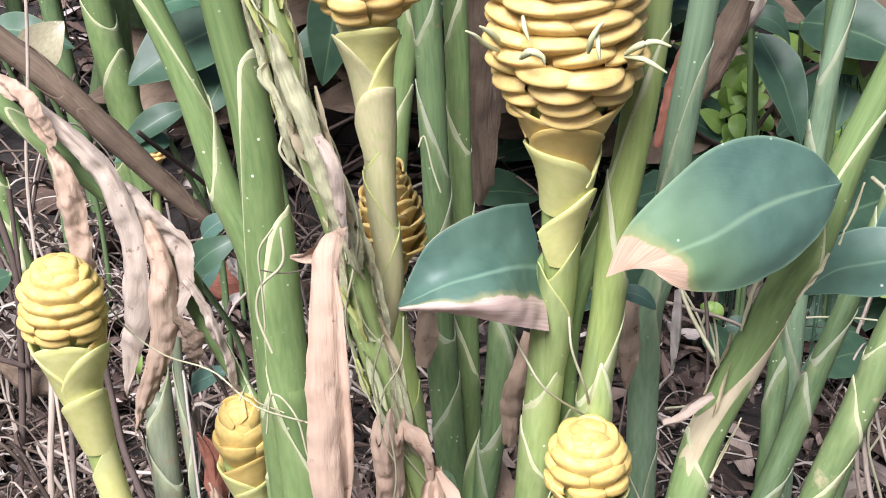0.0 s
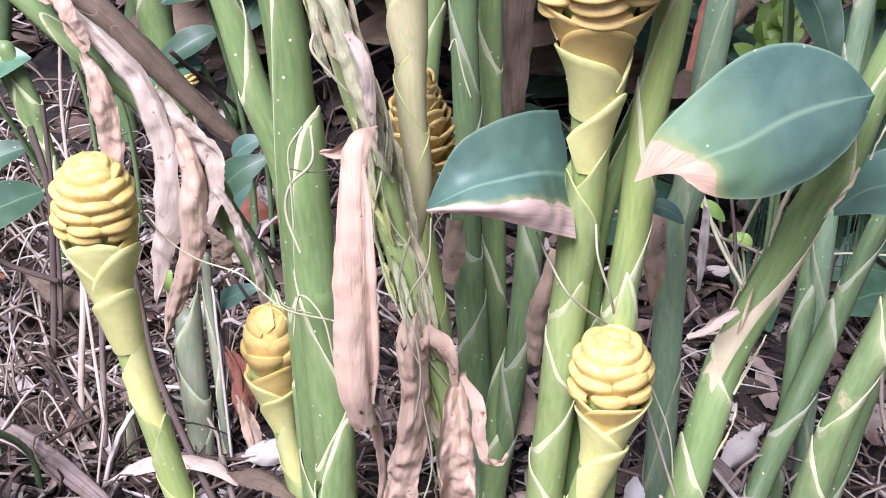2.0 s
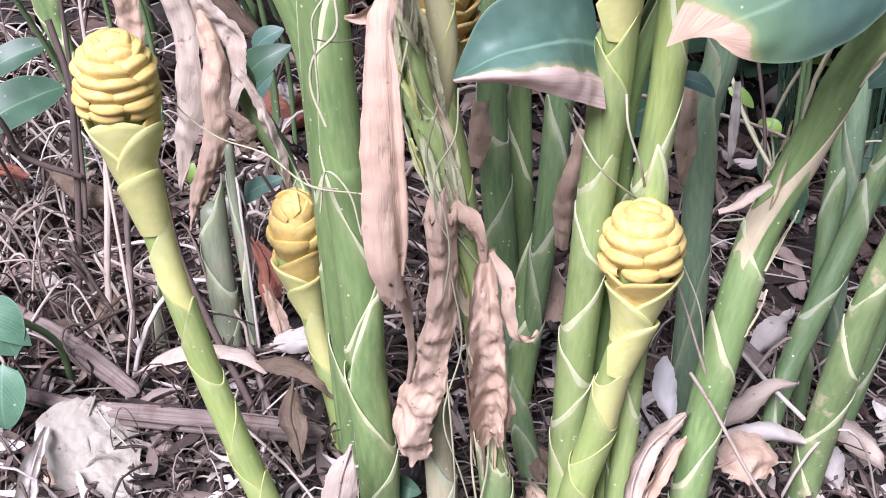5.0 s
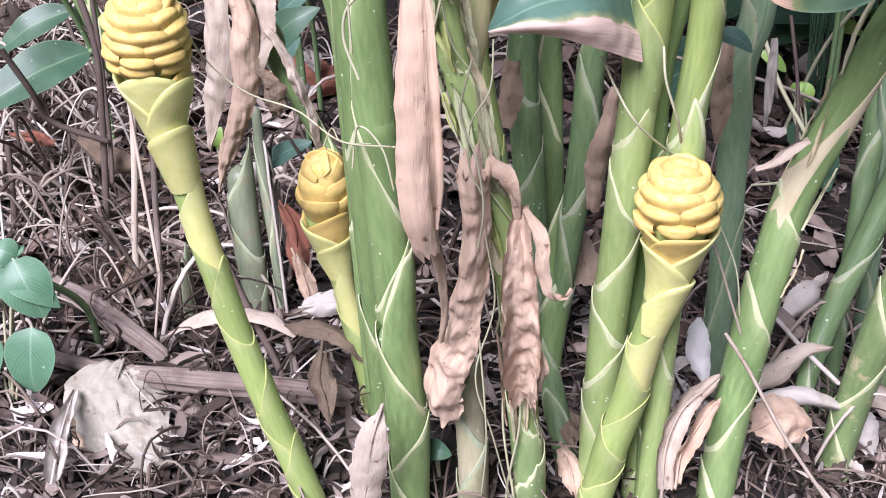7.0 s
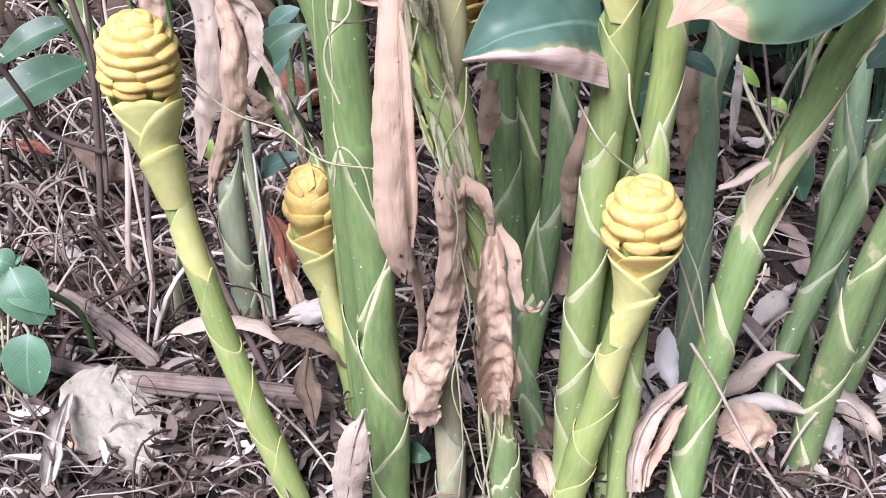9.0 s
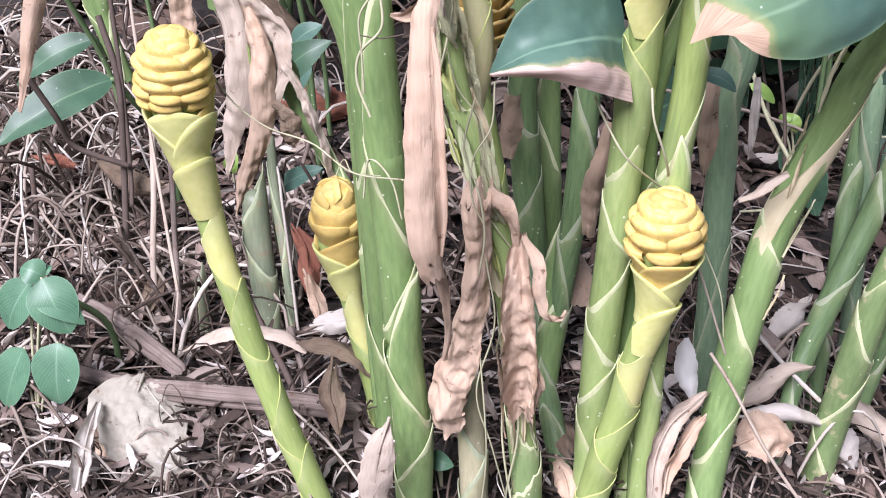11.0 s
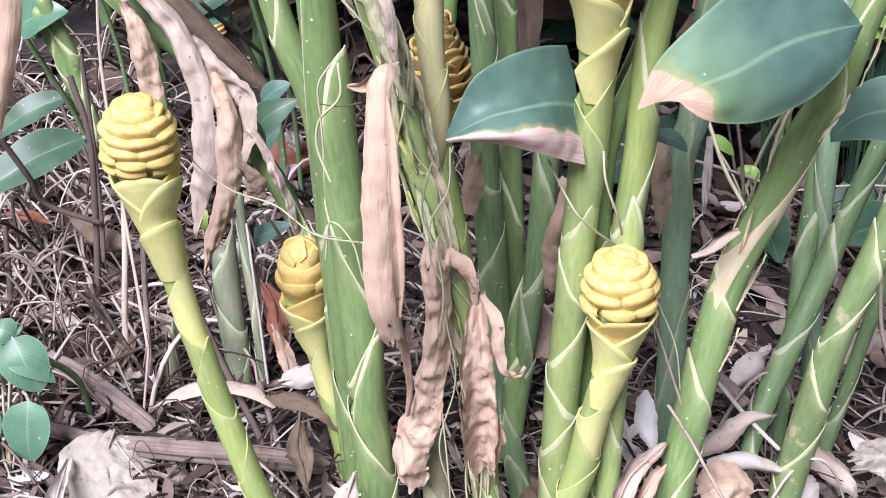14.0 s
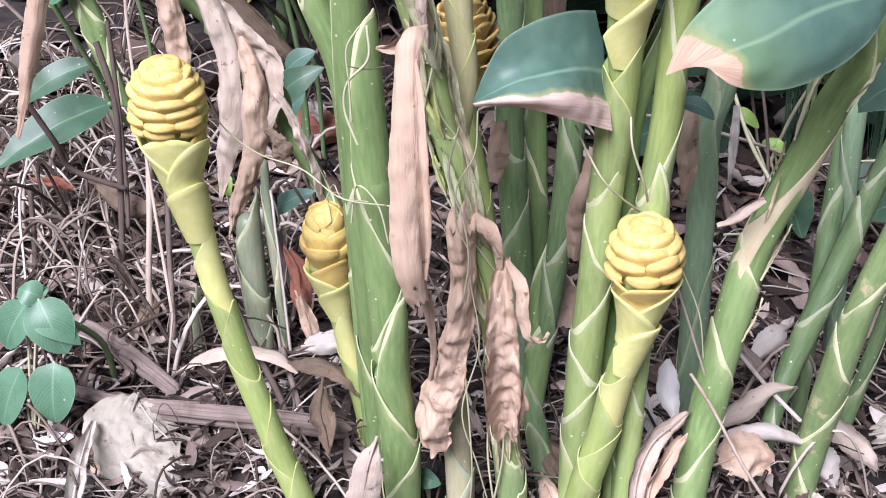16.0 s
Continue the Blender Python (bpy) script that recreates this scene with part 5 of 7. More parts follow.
shade_leaf(4, [(-0.015, 0.950, 0.419, 0.0129), (-0.018, 0.950, 0.357, 0.0155), (-0.022, 0.950, 0.292, 0.0137), (-0.018, 0.950, 0.238, 0.0047)], BROWN)
shade_leaf(5, [(-0.030, 0.980, 0.413, 0.0089), (-0.031, 0.980, 0.330, 0.0138), (-0.026, 0.980, 0.241, 0.0119), (-0.028, 0.980, 0.210, 0.0048)], BROWN)
shade_leaf(6, [(0.178, 0.950, 0.394, 0.0107), (0.164, 0.950, 0.359, 0.0131), (0.145, 0.950, 0.318, 0.0111), (0.121, 0.950, 0.280, 0.0045)], BROWN)
shade_leaf(7, [(0.136, 0.900, 0.381, 0.0062), (0.124, 0.900, 0.338, 0.0084), (0.114, 0.900, 0.293, 0.0043)], RUST)
shade_leaf(8, [(0.197, 0.970, 0.402, 0.0065), (0.178, 0.970, 0.367, 0.0097), (0.152, 0.970, 0.339, 0.0067)], HUSK_GREY)

# ---- tendrils ----
def wound_tendril(i, pts, r, mat):
    strand("tendril", pts, r * 0.5, mat, "thin dry tendril wound among the shoots")


wound_tendril(0, [(-0.106, 0.548, 0.306), (-0.113, 0.552, 0.325), (-0.110, 0.551, 0.342), (-0.097, 0.548, 0.357), (-0.097, 0.550, 0.375)], 0.0016, TENDRIL)
wound_tendril(1, [(-0.101, 0.550, 0.375), (-0.109, 0.550, 0.362), (-0.109, 0.550, 0.343), (-0.109, 0.550, 0.319)], 0.0012, TENDRIL)
wound_tendril(2, [(-0.109, 0.550, 0.352), (-0.098, 0.549, 0.351), (-0.085, 0.548, 0.354)], 0.0008, DARKVINE)
wound_tendril(3, [(-0.211, 0.600, 0.304), (-0.200, 0.600, 0.287), (-0.181, 0.600, 0.272), (-0.155, 0.600, 0.263), (-0.124, 0.570, 0.260), (-0.084, 0.520, 0.283)], 0.0011, TENDRIL)
wound_tendril(4, [(-0.147, 0.620, 0.231), (-0.141, 0.620, 0.243), (-0.131, 0.600, 0.244), (-0.103, 0.550, 0.269)], 0.0009, TENDRIL)
wound_tendril(5, [(-0.116, 0.560, 0.249), (-0.111, 0.560, 0.274), (-0.098, 0.555, 0.264), (-0.092, 0.550, 0.242)], 0.0012, TENDRIL)
wound_tendril(6, [(0.014, 0.580, 0.308), (0.022, 0.582, 0.289), (0.034, 0.578, 0.271), (0.057, 0.605, 0.238)], 0.0014, TENDRIL)
wound_tendril(7, [(0.045, 0.585, 0.312), (0.047, 0.578, 0.296), (0.055, 0.582, 0.270), (0.060, 0.605, 0.237)], 0.0015, TENDRIL)
wound_tendril(8, [(-0.048, 0.545, 0.320), (-0.055, 0.548, 0.289), (-0.047, 0.545, 0.264), (-0.044, 0.545, 0.236), (-0.048, 0.548, 0.208)], 0.0012, TENDRIL)
wound_tendril(9, [(-0.038, 0.550, 0.328), (-0.040, 0.550, 0.302), (-0.050, 0.548, 0.283), (-0.051, 0.546, 0.260), (-0.044, 0.545, 0.243)], 0.0010, TENDRIL)
wound_tendril(10, [(-0.063, 0.550, 0.346), (-0.058, 0.550, 0.324), (-0.046, 0.550, 0.305), (-0.043, 0.550, 0.279)], 0.0009, TENDRIL)
wound_tendril(11, [(-0.044, 0.550, 0.218), (-0.040, 0.555, 0.169), (-0.052, 0.556, 0.117), (-0.043, 0.560, 0.070), (-0.034, 0.570, 0.013)], 0.0011, TENDRIL)
wound_tendril(12, [(-0.049, 0.555, 0.144), (-0.047, 0.556, 0.100), (-0.047, 0.560, 0.060), (-0.052, 0.570, 0.011)], 0.0012, TENDRIL)
wound_tendril(13, [(-0.068, 0.500, 0.294), (-0.062, 0.510, 0.299), (-0.061, 0.530, 0.278), (-0.058, 0.545, 0.257)], 0.0008, DARKVINE)
wound_tendril(14, [(0.077, 0.600, 0.198), (0.090, 0.600, 0.159), (0.101, 0.600, 0.126)], 0.0016, HUSK_GREY)
wound_tendril(15, [(0.081, 0.610, 0.200), (0.094, 0.600, 0.172), (0.099, 0.600, 0.139)], 0.0010, TENDRIL)
wound_tendril(16, [(-0.034, 0.600, 0.400), (-0.031, 0.600, 0.406), (-0.027, 0.600, 0.388), (-0.023, 0.600, 0.375)], 0.0010, TENDRIL)
wound_tendril(17, [(-0.094, 0.555, 0.421), (-0.095, 0.553, 0.413), (-0.087, 0.555, 0.401), (-0.080, 0.560, 0.390)], 0.0016, TENDRIL)

wound_tendril(18, [(0.279, 0.780, 0.214), (0.290, 0.780, 0.182), (0.307, 0.780, 0.150), (0.327, 0.780, 0.106)], 0.0022, TENDRIL)
wound_tendril(19, [(0.276, 0.780, 0.163), (0.281, 0.780, 0.139), (0.299, 0.780, 0.094), (0.319, 0.780, 0.042), (0.335, 0.775, -0.02), (0.338, 0.770, -0.09)], 0.0024, TENDRIL)
wound_tendril(20, [(0.256, 0.780, 0.128), (0.265, 0.780, 0.072), (0.287, 0.780, 0.019), (0.320, 0.780, -0.025), (0.353, 0.780, -0.089)], 0.0034, HUSK_GREY)
wound_tendril(21, [(0.269, 0.780, 0.153), (0.266, 0.780, 0.113), (0.284, 0.780, 0.057), (0.300, 0.785, -0.01), (0.310, 0.790, -0.095)], 0.0022, TENDRIL)
wound_tendril(22, [(0.279, 0.780, 0.201), (0.291, 0.780, 0.163), (0.280, 0.780, 0.134), (0.267, 0.780, 0.103)], 0.0018, TENDRIL)

# withered florets on the open spike
def floret(i, pts, w):
    strand("withered_floret", pts, w * 0.62, MARGIN, "withered cream floret", taper=lambda s: 0.35 + 0.65 * math.sin(math.pi * min(1, s * 0.9 + 0.1)), parent=s_big)


floret(0, [(0.009, 0.560, 0.462), (0.003, 0.552, 0.467), (-0.001, 0.545, 0.473), (-0.005, 0.542, 0.476)], 0.0022)
floret(1, [(0.011, 0.560, 0.465), (0.006, 0.552, 0.472), (0.001, 0.546, 0.477)], 0.0026)
floret(2, [(0.066, 0.556, 0.462), (0.071, 0.548, 0.468), (0.078, 0.545, 0.471), (0.085, 0.545, 0.469)], 0.0026)
floret(3, [(0.066, 0.556, 0.461), (0.074, 0.548, 0.462), (0.084, 0.545, 0.457)], 0.0022)
floret(4, [(0.049, 0.540, 0.467), (0.050, 0.536, 0.474), (0.053, 0.535, 0.480), (0.055, 0.535, 0.482)], 0.0024)
floret(5, [(0.053, 0.538, 0.476), (0.053, 0.534, 0.471), (0.054, 0.533, 0.466)], 0.0018)
floret(6, [(0.019, 0.545, 0.463), (0.024, 0.538, 0.468), (0.029, 0.537, 0.466), (0.030, 0.537, 0.463)], 0.003)
floret(7, [(0.020, 0.545, 0.482), (0.021, 0.540, 0.478), (0.023, 0.538, 0.473)], 0.002)

# ---- things on the ground ----
def settled(pts, lift=0.028):
    """Points moved up and forward a little, to lie on top of the litter."""
    out = []
    for p in pts:
        d = np.array((0.04, -0.03, 0.59)) - np.array(p[:3])
        out.append(tuple(np.array(p[:3]) + d / np.linalg.norm(d) * lift) + tuple(p[3:]))
    return out


def ground_leaf(pts, mat, label, cup=0.5, crinkle=0.004, seed=0, turn=(0, 20), side=(1.0, 0.3, 0.0), n=30, k=11, freq=45.0, name="fallen_leaf", lift=0.028, frayed=1.0):
    q = settled(pts, lift)
    e = thing(name, tuple(q[0][:3]), label, "fallen leaf", "fallen leaves")
    part("blade", ribbon(q, cup, crinkle, seed, n, k, turn, side=side, freq=freq, torn=0.004, frayed=frayed), mat, e)
    rib = [np.array(p[:3]) + np.array((0, -0.0008, 0.0012)) - np.array((0, -0.2, 0.4)) * 0.3 * p[3] * cup for p in q]
    part("midrib", tube(Line([rib[0] * 1.25 - rib[1] * 0.25] + rib, 30), 0, 1, 22, 6, 1.0, r=0.0009, taper=lambda s: 1.3 - s), mat, e)
    return e


ground_leaf([(-0.343, 0.700, -0.004, 0.0157), (-0.344, 0.685, -0.012, 0.0333), (-0.336, 0.665, -0.023, 0.0329), (-0.314, 0.645, -0.033, 0.0237), (-0.298, 0.625, -0.042, 0.0127)], PARCH, "large pale crumpled dead leaf on the litter", 0.15, 0.0045, 1, (0, 0), n=60, k=39, freq=80.0, lift=0.055, frayed=1.3)
ground_leaf([(-0.335, 0.557, 0.010, 0.0075), (-0.340, 0.577, 0.013, 0.0085), (-0.347, 0.608, 0.016, 0.0070), (-0.352, 0.640, 0.018, 0.0025)], BONE, "bleached curled leaf strip in the litter", 0.8, 0.003, 2, lift=0.012)
ground_leaf([(-0.367, 0.655, -0.018, 0.0065), (-0.351, 0.635, -0.022, 0.0107), (-0.340, 0.615, -0.031, 0.0063)], HUSK, "tan crumpled leaf in the litter", 0.6, 0.006, 3)
ground_leaf([(-0.314, 0.735, 0.003, 0.0037), (-0.288, 0.735, 0.022, 0.0113), (-0.259, 0.735, 0.028, 0.0126), (-0.230, 0.730, 0.027, 0.0098), (-0.210, 0.720, 0.019, 0.0018)], HUSK_GREY, "brown boat-shaped dead leaf arched on the litter", 0.7, 0.002, 4, side=(0.1, 0.8, -0.5))
ground_leaf([(-0.212, 0.720, 0.027, 0.0044), (-0.185, 0.700, 0.043, 0.0149), (-0.161, 0.690, 0.039, 0.0127), (-0.148, 0.685, 0.025, 0.0034)], BROWN, "grey-brown dead leaf lying flat", 0.4, 0.004, 5, side=(0.1, 0.8, -0.5))
ground_leaf([(-0.176, 0.670, 0.045, 0.0029), (-0.174, 0.650, 0.034, 0.0102), (-0.168, 0.640, 0.022, 0.0073), (-0.164, 0.630, 0.012, 0.0012)], BROWN, "maroon-brown dead leaf standing on edge", 0.5, 0.004, 6)
ground_leaf([(-0.376, 0.840, 0.016, 0.0025), (-0.377, 0.820, 0.005, 0.0109), (-0.384, 0.800, -0.006, 0.0088), (-0.390, 0.790, -0.018, 0.0015)], BROWN, "dark brown dead leaf propped on twigs", 0.5, 0.003, 7)
ground_leaf([(-0.460, 0.930, 0.071, 0.0026), (-0.437, 0.920, 0.061, 0.0115), (-0.410, 0.910, 0.056, 0.0119), (-0.388, 0.910, 0.060, 0.0026)], BROWN, "brown curled dead leaf", 0.7, 0.003, 8, side=(0.2, 0.5, 0.8))
ground_leaf([(-0.572, 1.020, 0.026, 0.0029), (-0.540, 1.000, 0.034, 0.0074), (-0.510, 0.980, 0.038, 0.0028)], RUST, "rusty scrap of dead leaf", 0.5, 0.006, 9, side=(0.1, 0.6, 0.6))
ground_leaf([(-0.234, 0.800, 0.084, 0.0037), (-0.223, 0.790, 0.072, 0.0114), (-0.220, 0.780, 0.051, 0.0101), (-0.217, 0.770, 0.030, 0.0023)], RUST, "reddish-brown crumpled leaf beside the small spike", 0.7, 0.006, 10)
ground_leaf([(-0.216, 0.760, 0.064, 0.0031), (-0.206, 0.750, 0.044, 0.0076), (-0.203, 0.740, 0.030, 0.0022)], HUSK, "tan twisted dead leaf", 0.6, 0.004, 11)
ground_leaf([(-0.202, 0.720, 0.044, 0.0044), (-0.190, 0.720, 0.047, 0.0095), (-0.173, 0.720, 0.053, 0.0086), (-0.166, 0.720, 0.064, 0.0021)], BONE, "white bleached leaf piece", 0.5, 0.004, 12, side=(0.1, 0.6, 0.8))
ground_leaf([(-0.111, 0.560, 0.083, 0.0018), (-0.115, 0.552, 0.070, 0.0090), (-0.119, 0.550, 0.048, 0.0113), (-0.124, 0.550, 0.013, 0.0093)], HUSK_GREY, "grey-brown dead leaf leaning on the shoot", 0.4, 0.002, 13)
ground_leaf([(-0.366, 1.225, 0.010, 0.0040), (-0.340, 1.215, 0.012, 0.0230), (-0.310, 1.210, 0.010, 0.0250), (-0.282, 1.215, 0.002, 0.0120)], RUST, "rust-red dead leaf arched over a hollow", 0.5, 0.006, 14, side=(0.05, 0.5, 0.8))
ground_leaf([(-0.314, 1.200, 0.047, 0.0031), (-0.309, 1.200, 0.035, 0.0107), (-0.304, 1.200, 0.020, 0.0032)], BONE, "pale upright dead leaf", 0.5, 0.004, 15)
ground_leaf([(0.061, 0.590, 0.009, 0.0064), (0.062, 0.600, 0.035, 0.0086), (0.071, 0.615, 0.053, 0.0083), (0.086, 0.630, 0.060, 0.0057), (0.096, 0.640, 0.064, 0.0019)], HUSK_GREY, "tan curled dead leaf beside the spike", 0.8, 0.003, 16, (20, -10))
ground_leaf([(0.069, 0.585, 0.020, 0.0030), (0.072, 0.600, 0.031, 0.0064), (0.083, 0.612, 0.046, 0.0064), (0.094, 0.625, 0.055, 0.0030)], HUSK, "narrow curled dead leaf", 0.8, 0.003, 17, (20, -10))
ground_leaf([(0.125, 0.720, -0.007, 0.0043), (0.141, 0.725, 0.005, 0.0106), (0.161, 0.730, 0.020, 0.0072), (0.182, 0.735, 0.023, 0.0013)], HUSK_GREY, "tan leathery dead leaf bent over", 0.8, 0.002, 18, side=(0.1, 0.6, 0.7))
ground_leaf([(0.132, 0.700, -0.001, 0.0063), (0.157, 0.705, 0.001, 0.0092), (0.179, 0.710, -0.008, 0.0063), (0.197, 0.715, -0.019, 0.0017)], BONE, "cream curled dead leaf", 0.9, 0.002, 19, side=(0.1, 0.6, 0.7))
ground_leaf([(0.124, 0.665, 0.000, 0.0101), (0.143, 0.675, 0.002, 0.0203), (0.162, 0.680, -0.006, 0.0102)], HUSK, "spotted tan dead leaf", 0.3, 0.007, 20, side=(0.1, 0.8, 0.4))
ground_leaf([(0.158, 0.800, 0.001, 0.0068), (0.169, 0.810, 0.006, 0.0137), (0.182, 0.820, 0.017, 0.0114), (0.188, 0.830, 0.027, 0.0023)], BONE, "pale tan dead leaf half folded", 0.5, 0.003, 21, side=(0.4, 0.5, 0.7))
ground_leaf([(0.214, 0.780, -0.042, 0.0091), (0.233, 0.775, -0.048, 0.0135), (0.250, 0.760, -0.057, 0.0089), (0.260, 0.755, -0.069, 0.0018)], HUSK_GREY, "weathered dead leaf on the slope", 0.6, 0.004, 22, side=(0.1, 0.8, 0.4))
ground_leaf([(0.202, 0.745, -0.032, 0.0066), (0.214, 0.735, -0.051, 0.0131), (0.222, 0.730, -0.069, 0.0044)], BONE, "grey-white dead leaf on the slope", 0.5, 0.004, 23)
ground_leaf([(0.255, 0.760, -0.036, 0.0069), (0.279, 0.770, -0.037, 0.0185), (0.304, 0.775, -0.045, 0.0186), (0.328, 0.770, -0.058, 0.0047)], PARCH, "large whitish crumpled dead leaf on the slope", 0.5, 0.0085, 24, side=(0.1, 0.8, 0.4), n=56, k=29, freq=60.0, frayed=2.0)
ground_leaf([(0.338, 0.860, -0.037, 0.0050), (0.359, 0.870, -0.034, 0.0110), (0.382, 0.880, -0.043, 0.0076)], BONE, "pale dead leaf on the slope", 0.5, 0.004, 25, side=(0.1, 0.8, 0.4))
ground_leaf([(0.253, 0.870, -0.011, 0.0075), (0.280, 0.890, -0.005, 0.0126), (0.306, 0.900, -0.005, 0.0051)], HUSK_GREY, "dull dead leaf in the litter", 0.5, 0.004, 26, side=(0.1, 0.8, 0.4))
ground_leaf([(0.346, 0.950, -0.011, 0.0079), (0.382, 0.970, -0.015, 0.0134), (0.417, 0.980, -0.026, 0.0054)], HUSK, "tan dead leaf in the litter", 0.5, 0.004, 27, side=(0.1, 0.8, 0.4))
ground_leaf([(-0.005, 0.640, -0.006, 0.0040), (0.002, 0.620, -0.008, 0.0087), (0.007, 0.610, -0.020, 0.0040)], HUSK, "tan dead leaf at the foot of the shoots", 0.5, 0.004, 28)
ground_leaf([(-0.017, 0.690, -0.006, 0.0064), (-0.003, 0.670, -0.004, 0.0125), (0.004, 0.650, -0.008, 0.0061)], BROWN, "brown crumpled leaf at the foot of the shoots", 0.5, 0.006, 29)
ground_leaf([(-0.002, 0.800, 0.072, 0.0045), (0.001, 0.790, 0.052, 0.0134), (-0.001, 0.780, 0.037, 0.0089)], HUSK, "tan dead leaf behind the shoots", 0.5, 0.004, 30)
solo("pale_seed_husk", ribbon([(0.079, 0.634, 0.113, 0.0015), (0.079, 0.634, 0.100, 0.0067), (0.081, 0.634, 0.084, 0.0082), (0.085, 0.634, 0.070, 0.0053), (0.086, 0.634, 0.061, 0.0011)], 0.45, 0.0008, 31, 26, 11, (0, 0)), PETAL, "white petal-like husk lodged in the litter", "husk")

def log(pts, seed, label):
    line = Line([(*p[:3], p[3] * 0.95) for p in settled(pts, 0.016)], 60)
    g = Geo()
    rng = np.random.default_rng(seed)
    ph = rng.uniform(0, 6.28, 8)
    rows = []
    for i, s in enumerate(np.linspace(0, 1, 40)):
        p, r, t, u, v = line.at(s)
        row = []
        for j in range(28):
            a = 6.2832 * j / 28
            w = 1 + 0.16 * math.sin(5 * a + ph[0] + s) + 0.10 * math.sin(9 * a + ph[1] - 2 * s) + 0.08 * noise.noise(Vector((a * 3, s * 14, seed)))
            e = r * w * (0.35 if i in (0, 39) else 1)
            row.append(p + e * (u * math.cos(a) + 0.75 * v * math.sin(a)))
        rows.append(row)
    g.grid(rows, 0, True)
    e = thing("fallen_branch", tuple(line.p[0][:3]), label, "branch", "fallen branches")
    part("trunk", g, WOOD, e)
    for f in range(16):
        b = rng.uniform(0.0, 0.8)
        a = rng.uniform(-2.6, -0.4)
        q = []
        for s in np.linspace(b, min(1.0, b + rng.uniform(0.15, 0.4)), 6):
            p, r, t, u, v = line.at(s)
            q.append(p + (r * (1.02 + 0.25 * (s - b))) * (u * math.cos(a) + 0.8 * v * math.sin(a)))
        part("splinter", tube(Line(q, 16), 0, 1, 12, 5, 1.0, r=rng.uniform(0.0008, 0.0018)), WOOD, e)
    return e


log([(-0.440, 0.778, 0.024, 0.0075), (-0.417, 0.763, 0.022, 0.0085), (-0.363, 0.734, 0.018, 0.0085), (-0.304, 0.694, 0.010, 0.0060)], 1, "split fibrous dead stem lying in the litter")
log([(-0.409, 0.694, 0.006, 0.0055), (-0.338, 0.675, 0.008, 0.0070), (-0.274, 0.668, 0.010, 0.0085), (-0.210, 0.668, 0.008, 0.0085), (-0.155, 0.668, 0.004, 0.0070)], 2, "long fibrous dead stem lying in the litter")
log([(-0.332, 0.840, -0.012, 0.0040), (-0.304, 0.850, -0.010, 0.0050), (-0.270, 0.850, -0.009, 0.0045)], 3, "short grey dead stem lying in the litter")
log([(0.292, 0.920, 0.012, 0.0051), (0.334, 0.890, -0.003, 0.0085), (0.392, 0.860, -0.016, 0.0088)], 4, "brown dead stem lying on the slope")
log([(0.139, 0.790, 0.026, 0.0036), (0.152, 0.775, 0.019, 0.0053), (0.165, 0.760, 0.013, 0.0048)], 5, "short bleached stick in the litter")
log([(-0.540, 0.900, -0.025, 0.0027), (-0.477, 0.880, -0.015, 0.0048), (-0.409, 0.860, -0.016, 0.0046), (-0.335, 0.850, -0.012, 0.0030)], 6, "thin grey dead stem")

def stalk(i, pts, r, mat):
    strand("dead_stalk", pts, r, mat, "thin dead stalk standing in the litter", "dead stalk", "dead stalks")


stalk(0, [(0.092, 0.600, 0.126), (0.107, 0.595, 0.104), (0.130, 0.580, 0.068), (0.162, 0.570, 0.023)], 0.0012, HUSK_GREY)
stalk(1, [(-0.461, 0.840, 0.193), (-0.449, 0.850, 0.153), (-0.443, 0.860, 0.122), (-0.402, 0.870, 0.100)], 0.0028, DARKVINE)
stalk(2, [(-0.428, 0.920, 0.220), (-0.411, 0.900, 0.171), (-0.409, 0.880, 0.105), (-0.407, 0.850, 0.037), (-0.404, 0.820, -0.003)], 0.0032, DARKVINE)
stalk(3, [(-0.414, 0.920, 0.240), (-0.408, 0.900, 0.166), (-0.404, 0.880, 0.100), (-0.400, 0.860, 0.066)], 0.0022, DARKVINE)
stalk(4, [(-0.369, 0.860, 0.144), (-0.365, 0.830, 0.090), (-0.367, 0.810, 0.035), (-0.357, 0.780, -0.008), (-0.334, 0.740, -0.013)], 0.0030, HUSK_GREY)
stalk(5, [(-0.522, 0.920, 0.069), (-0.510, 0.880, 0.014), (-0.499, 0.830, -0.028)], 0.0030, DARKVINE)
stalk(6, [(-0.318, 0.830, 0.160), (-0.301, 0.800, 0.109), (-0.284, 0.770, 0.080), (-0.244, 0.720, 0.041), (-0.210, 0.680, 0.008), (-0.197, 0.650, -0.026)], 0.0030, DARKVINE)
stalk(7, [(-0.221, 0.720, 0.042), (-0.203, 0.690, 0.012), (-0.185, 0.660, -0.017), (-0.175, 0.640, -0.032)], 0.0026, WOOD)
stalk(8, [(-0.316, 0.710, -0.001), (-0.313, 0.690, -0.030), (-0.300, 0.650, -0.050)], 0.0018, HUSK_GREY)
stalk(9, [(-0.297, 0.660, -0.024), (-0.276, 0.670, -0.011), (-0.271, 0.690, 0.001), (-0.281, 0.700, 0.007), (-0.294, 0.700, 0.000)], 0.0014, HUSK_GREY)
stalk(10, [(-0.175, 0.640, -0.030), (-0.156, 0.645, -0.024), (-0.145, 0.655, -0.010)], 0.0018, HUSK_GREY)
stalk(11, [(0.132, 0.920, 0.189), (0.147, 0.900, 0.154), (0.167, 0.880, 0.124)], 0.0018, TENDRIL)
stalk(12, [(0.156, 0.950, 0.192), (0.165, 0.930, 0.140), (0.166, 0.900, 0.093), (0.158, 0.860, 0.061)], 0.0016, DARKVINE)
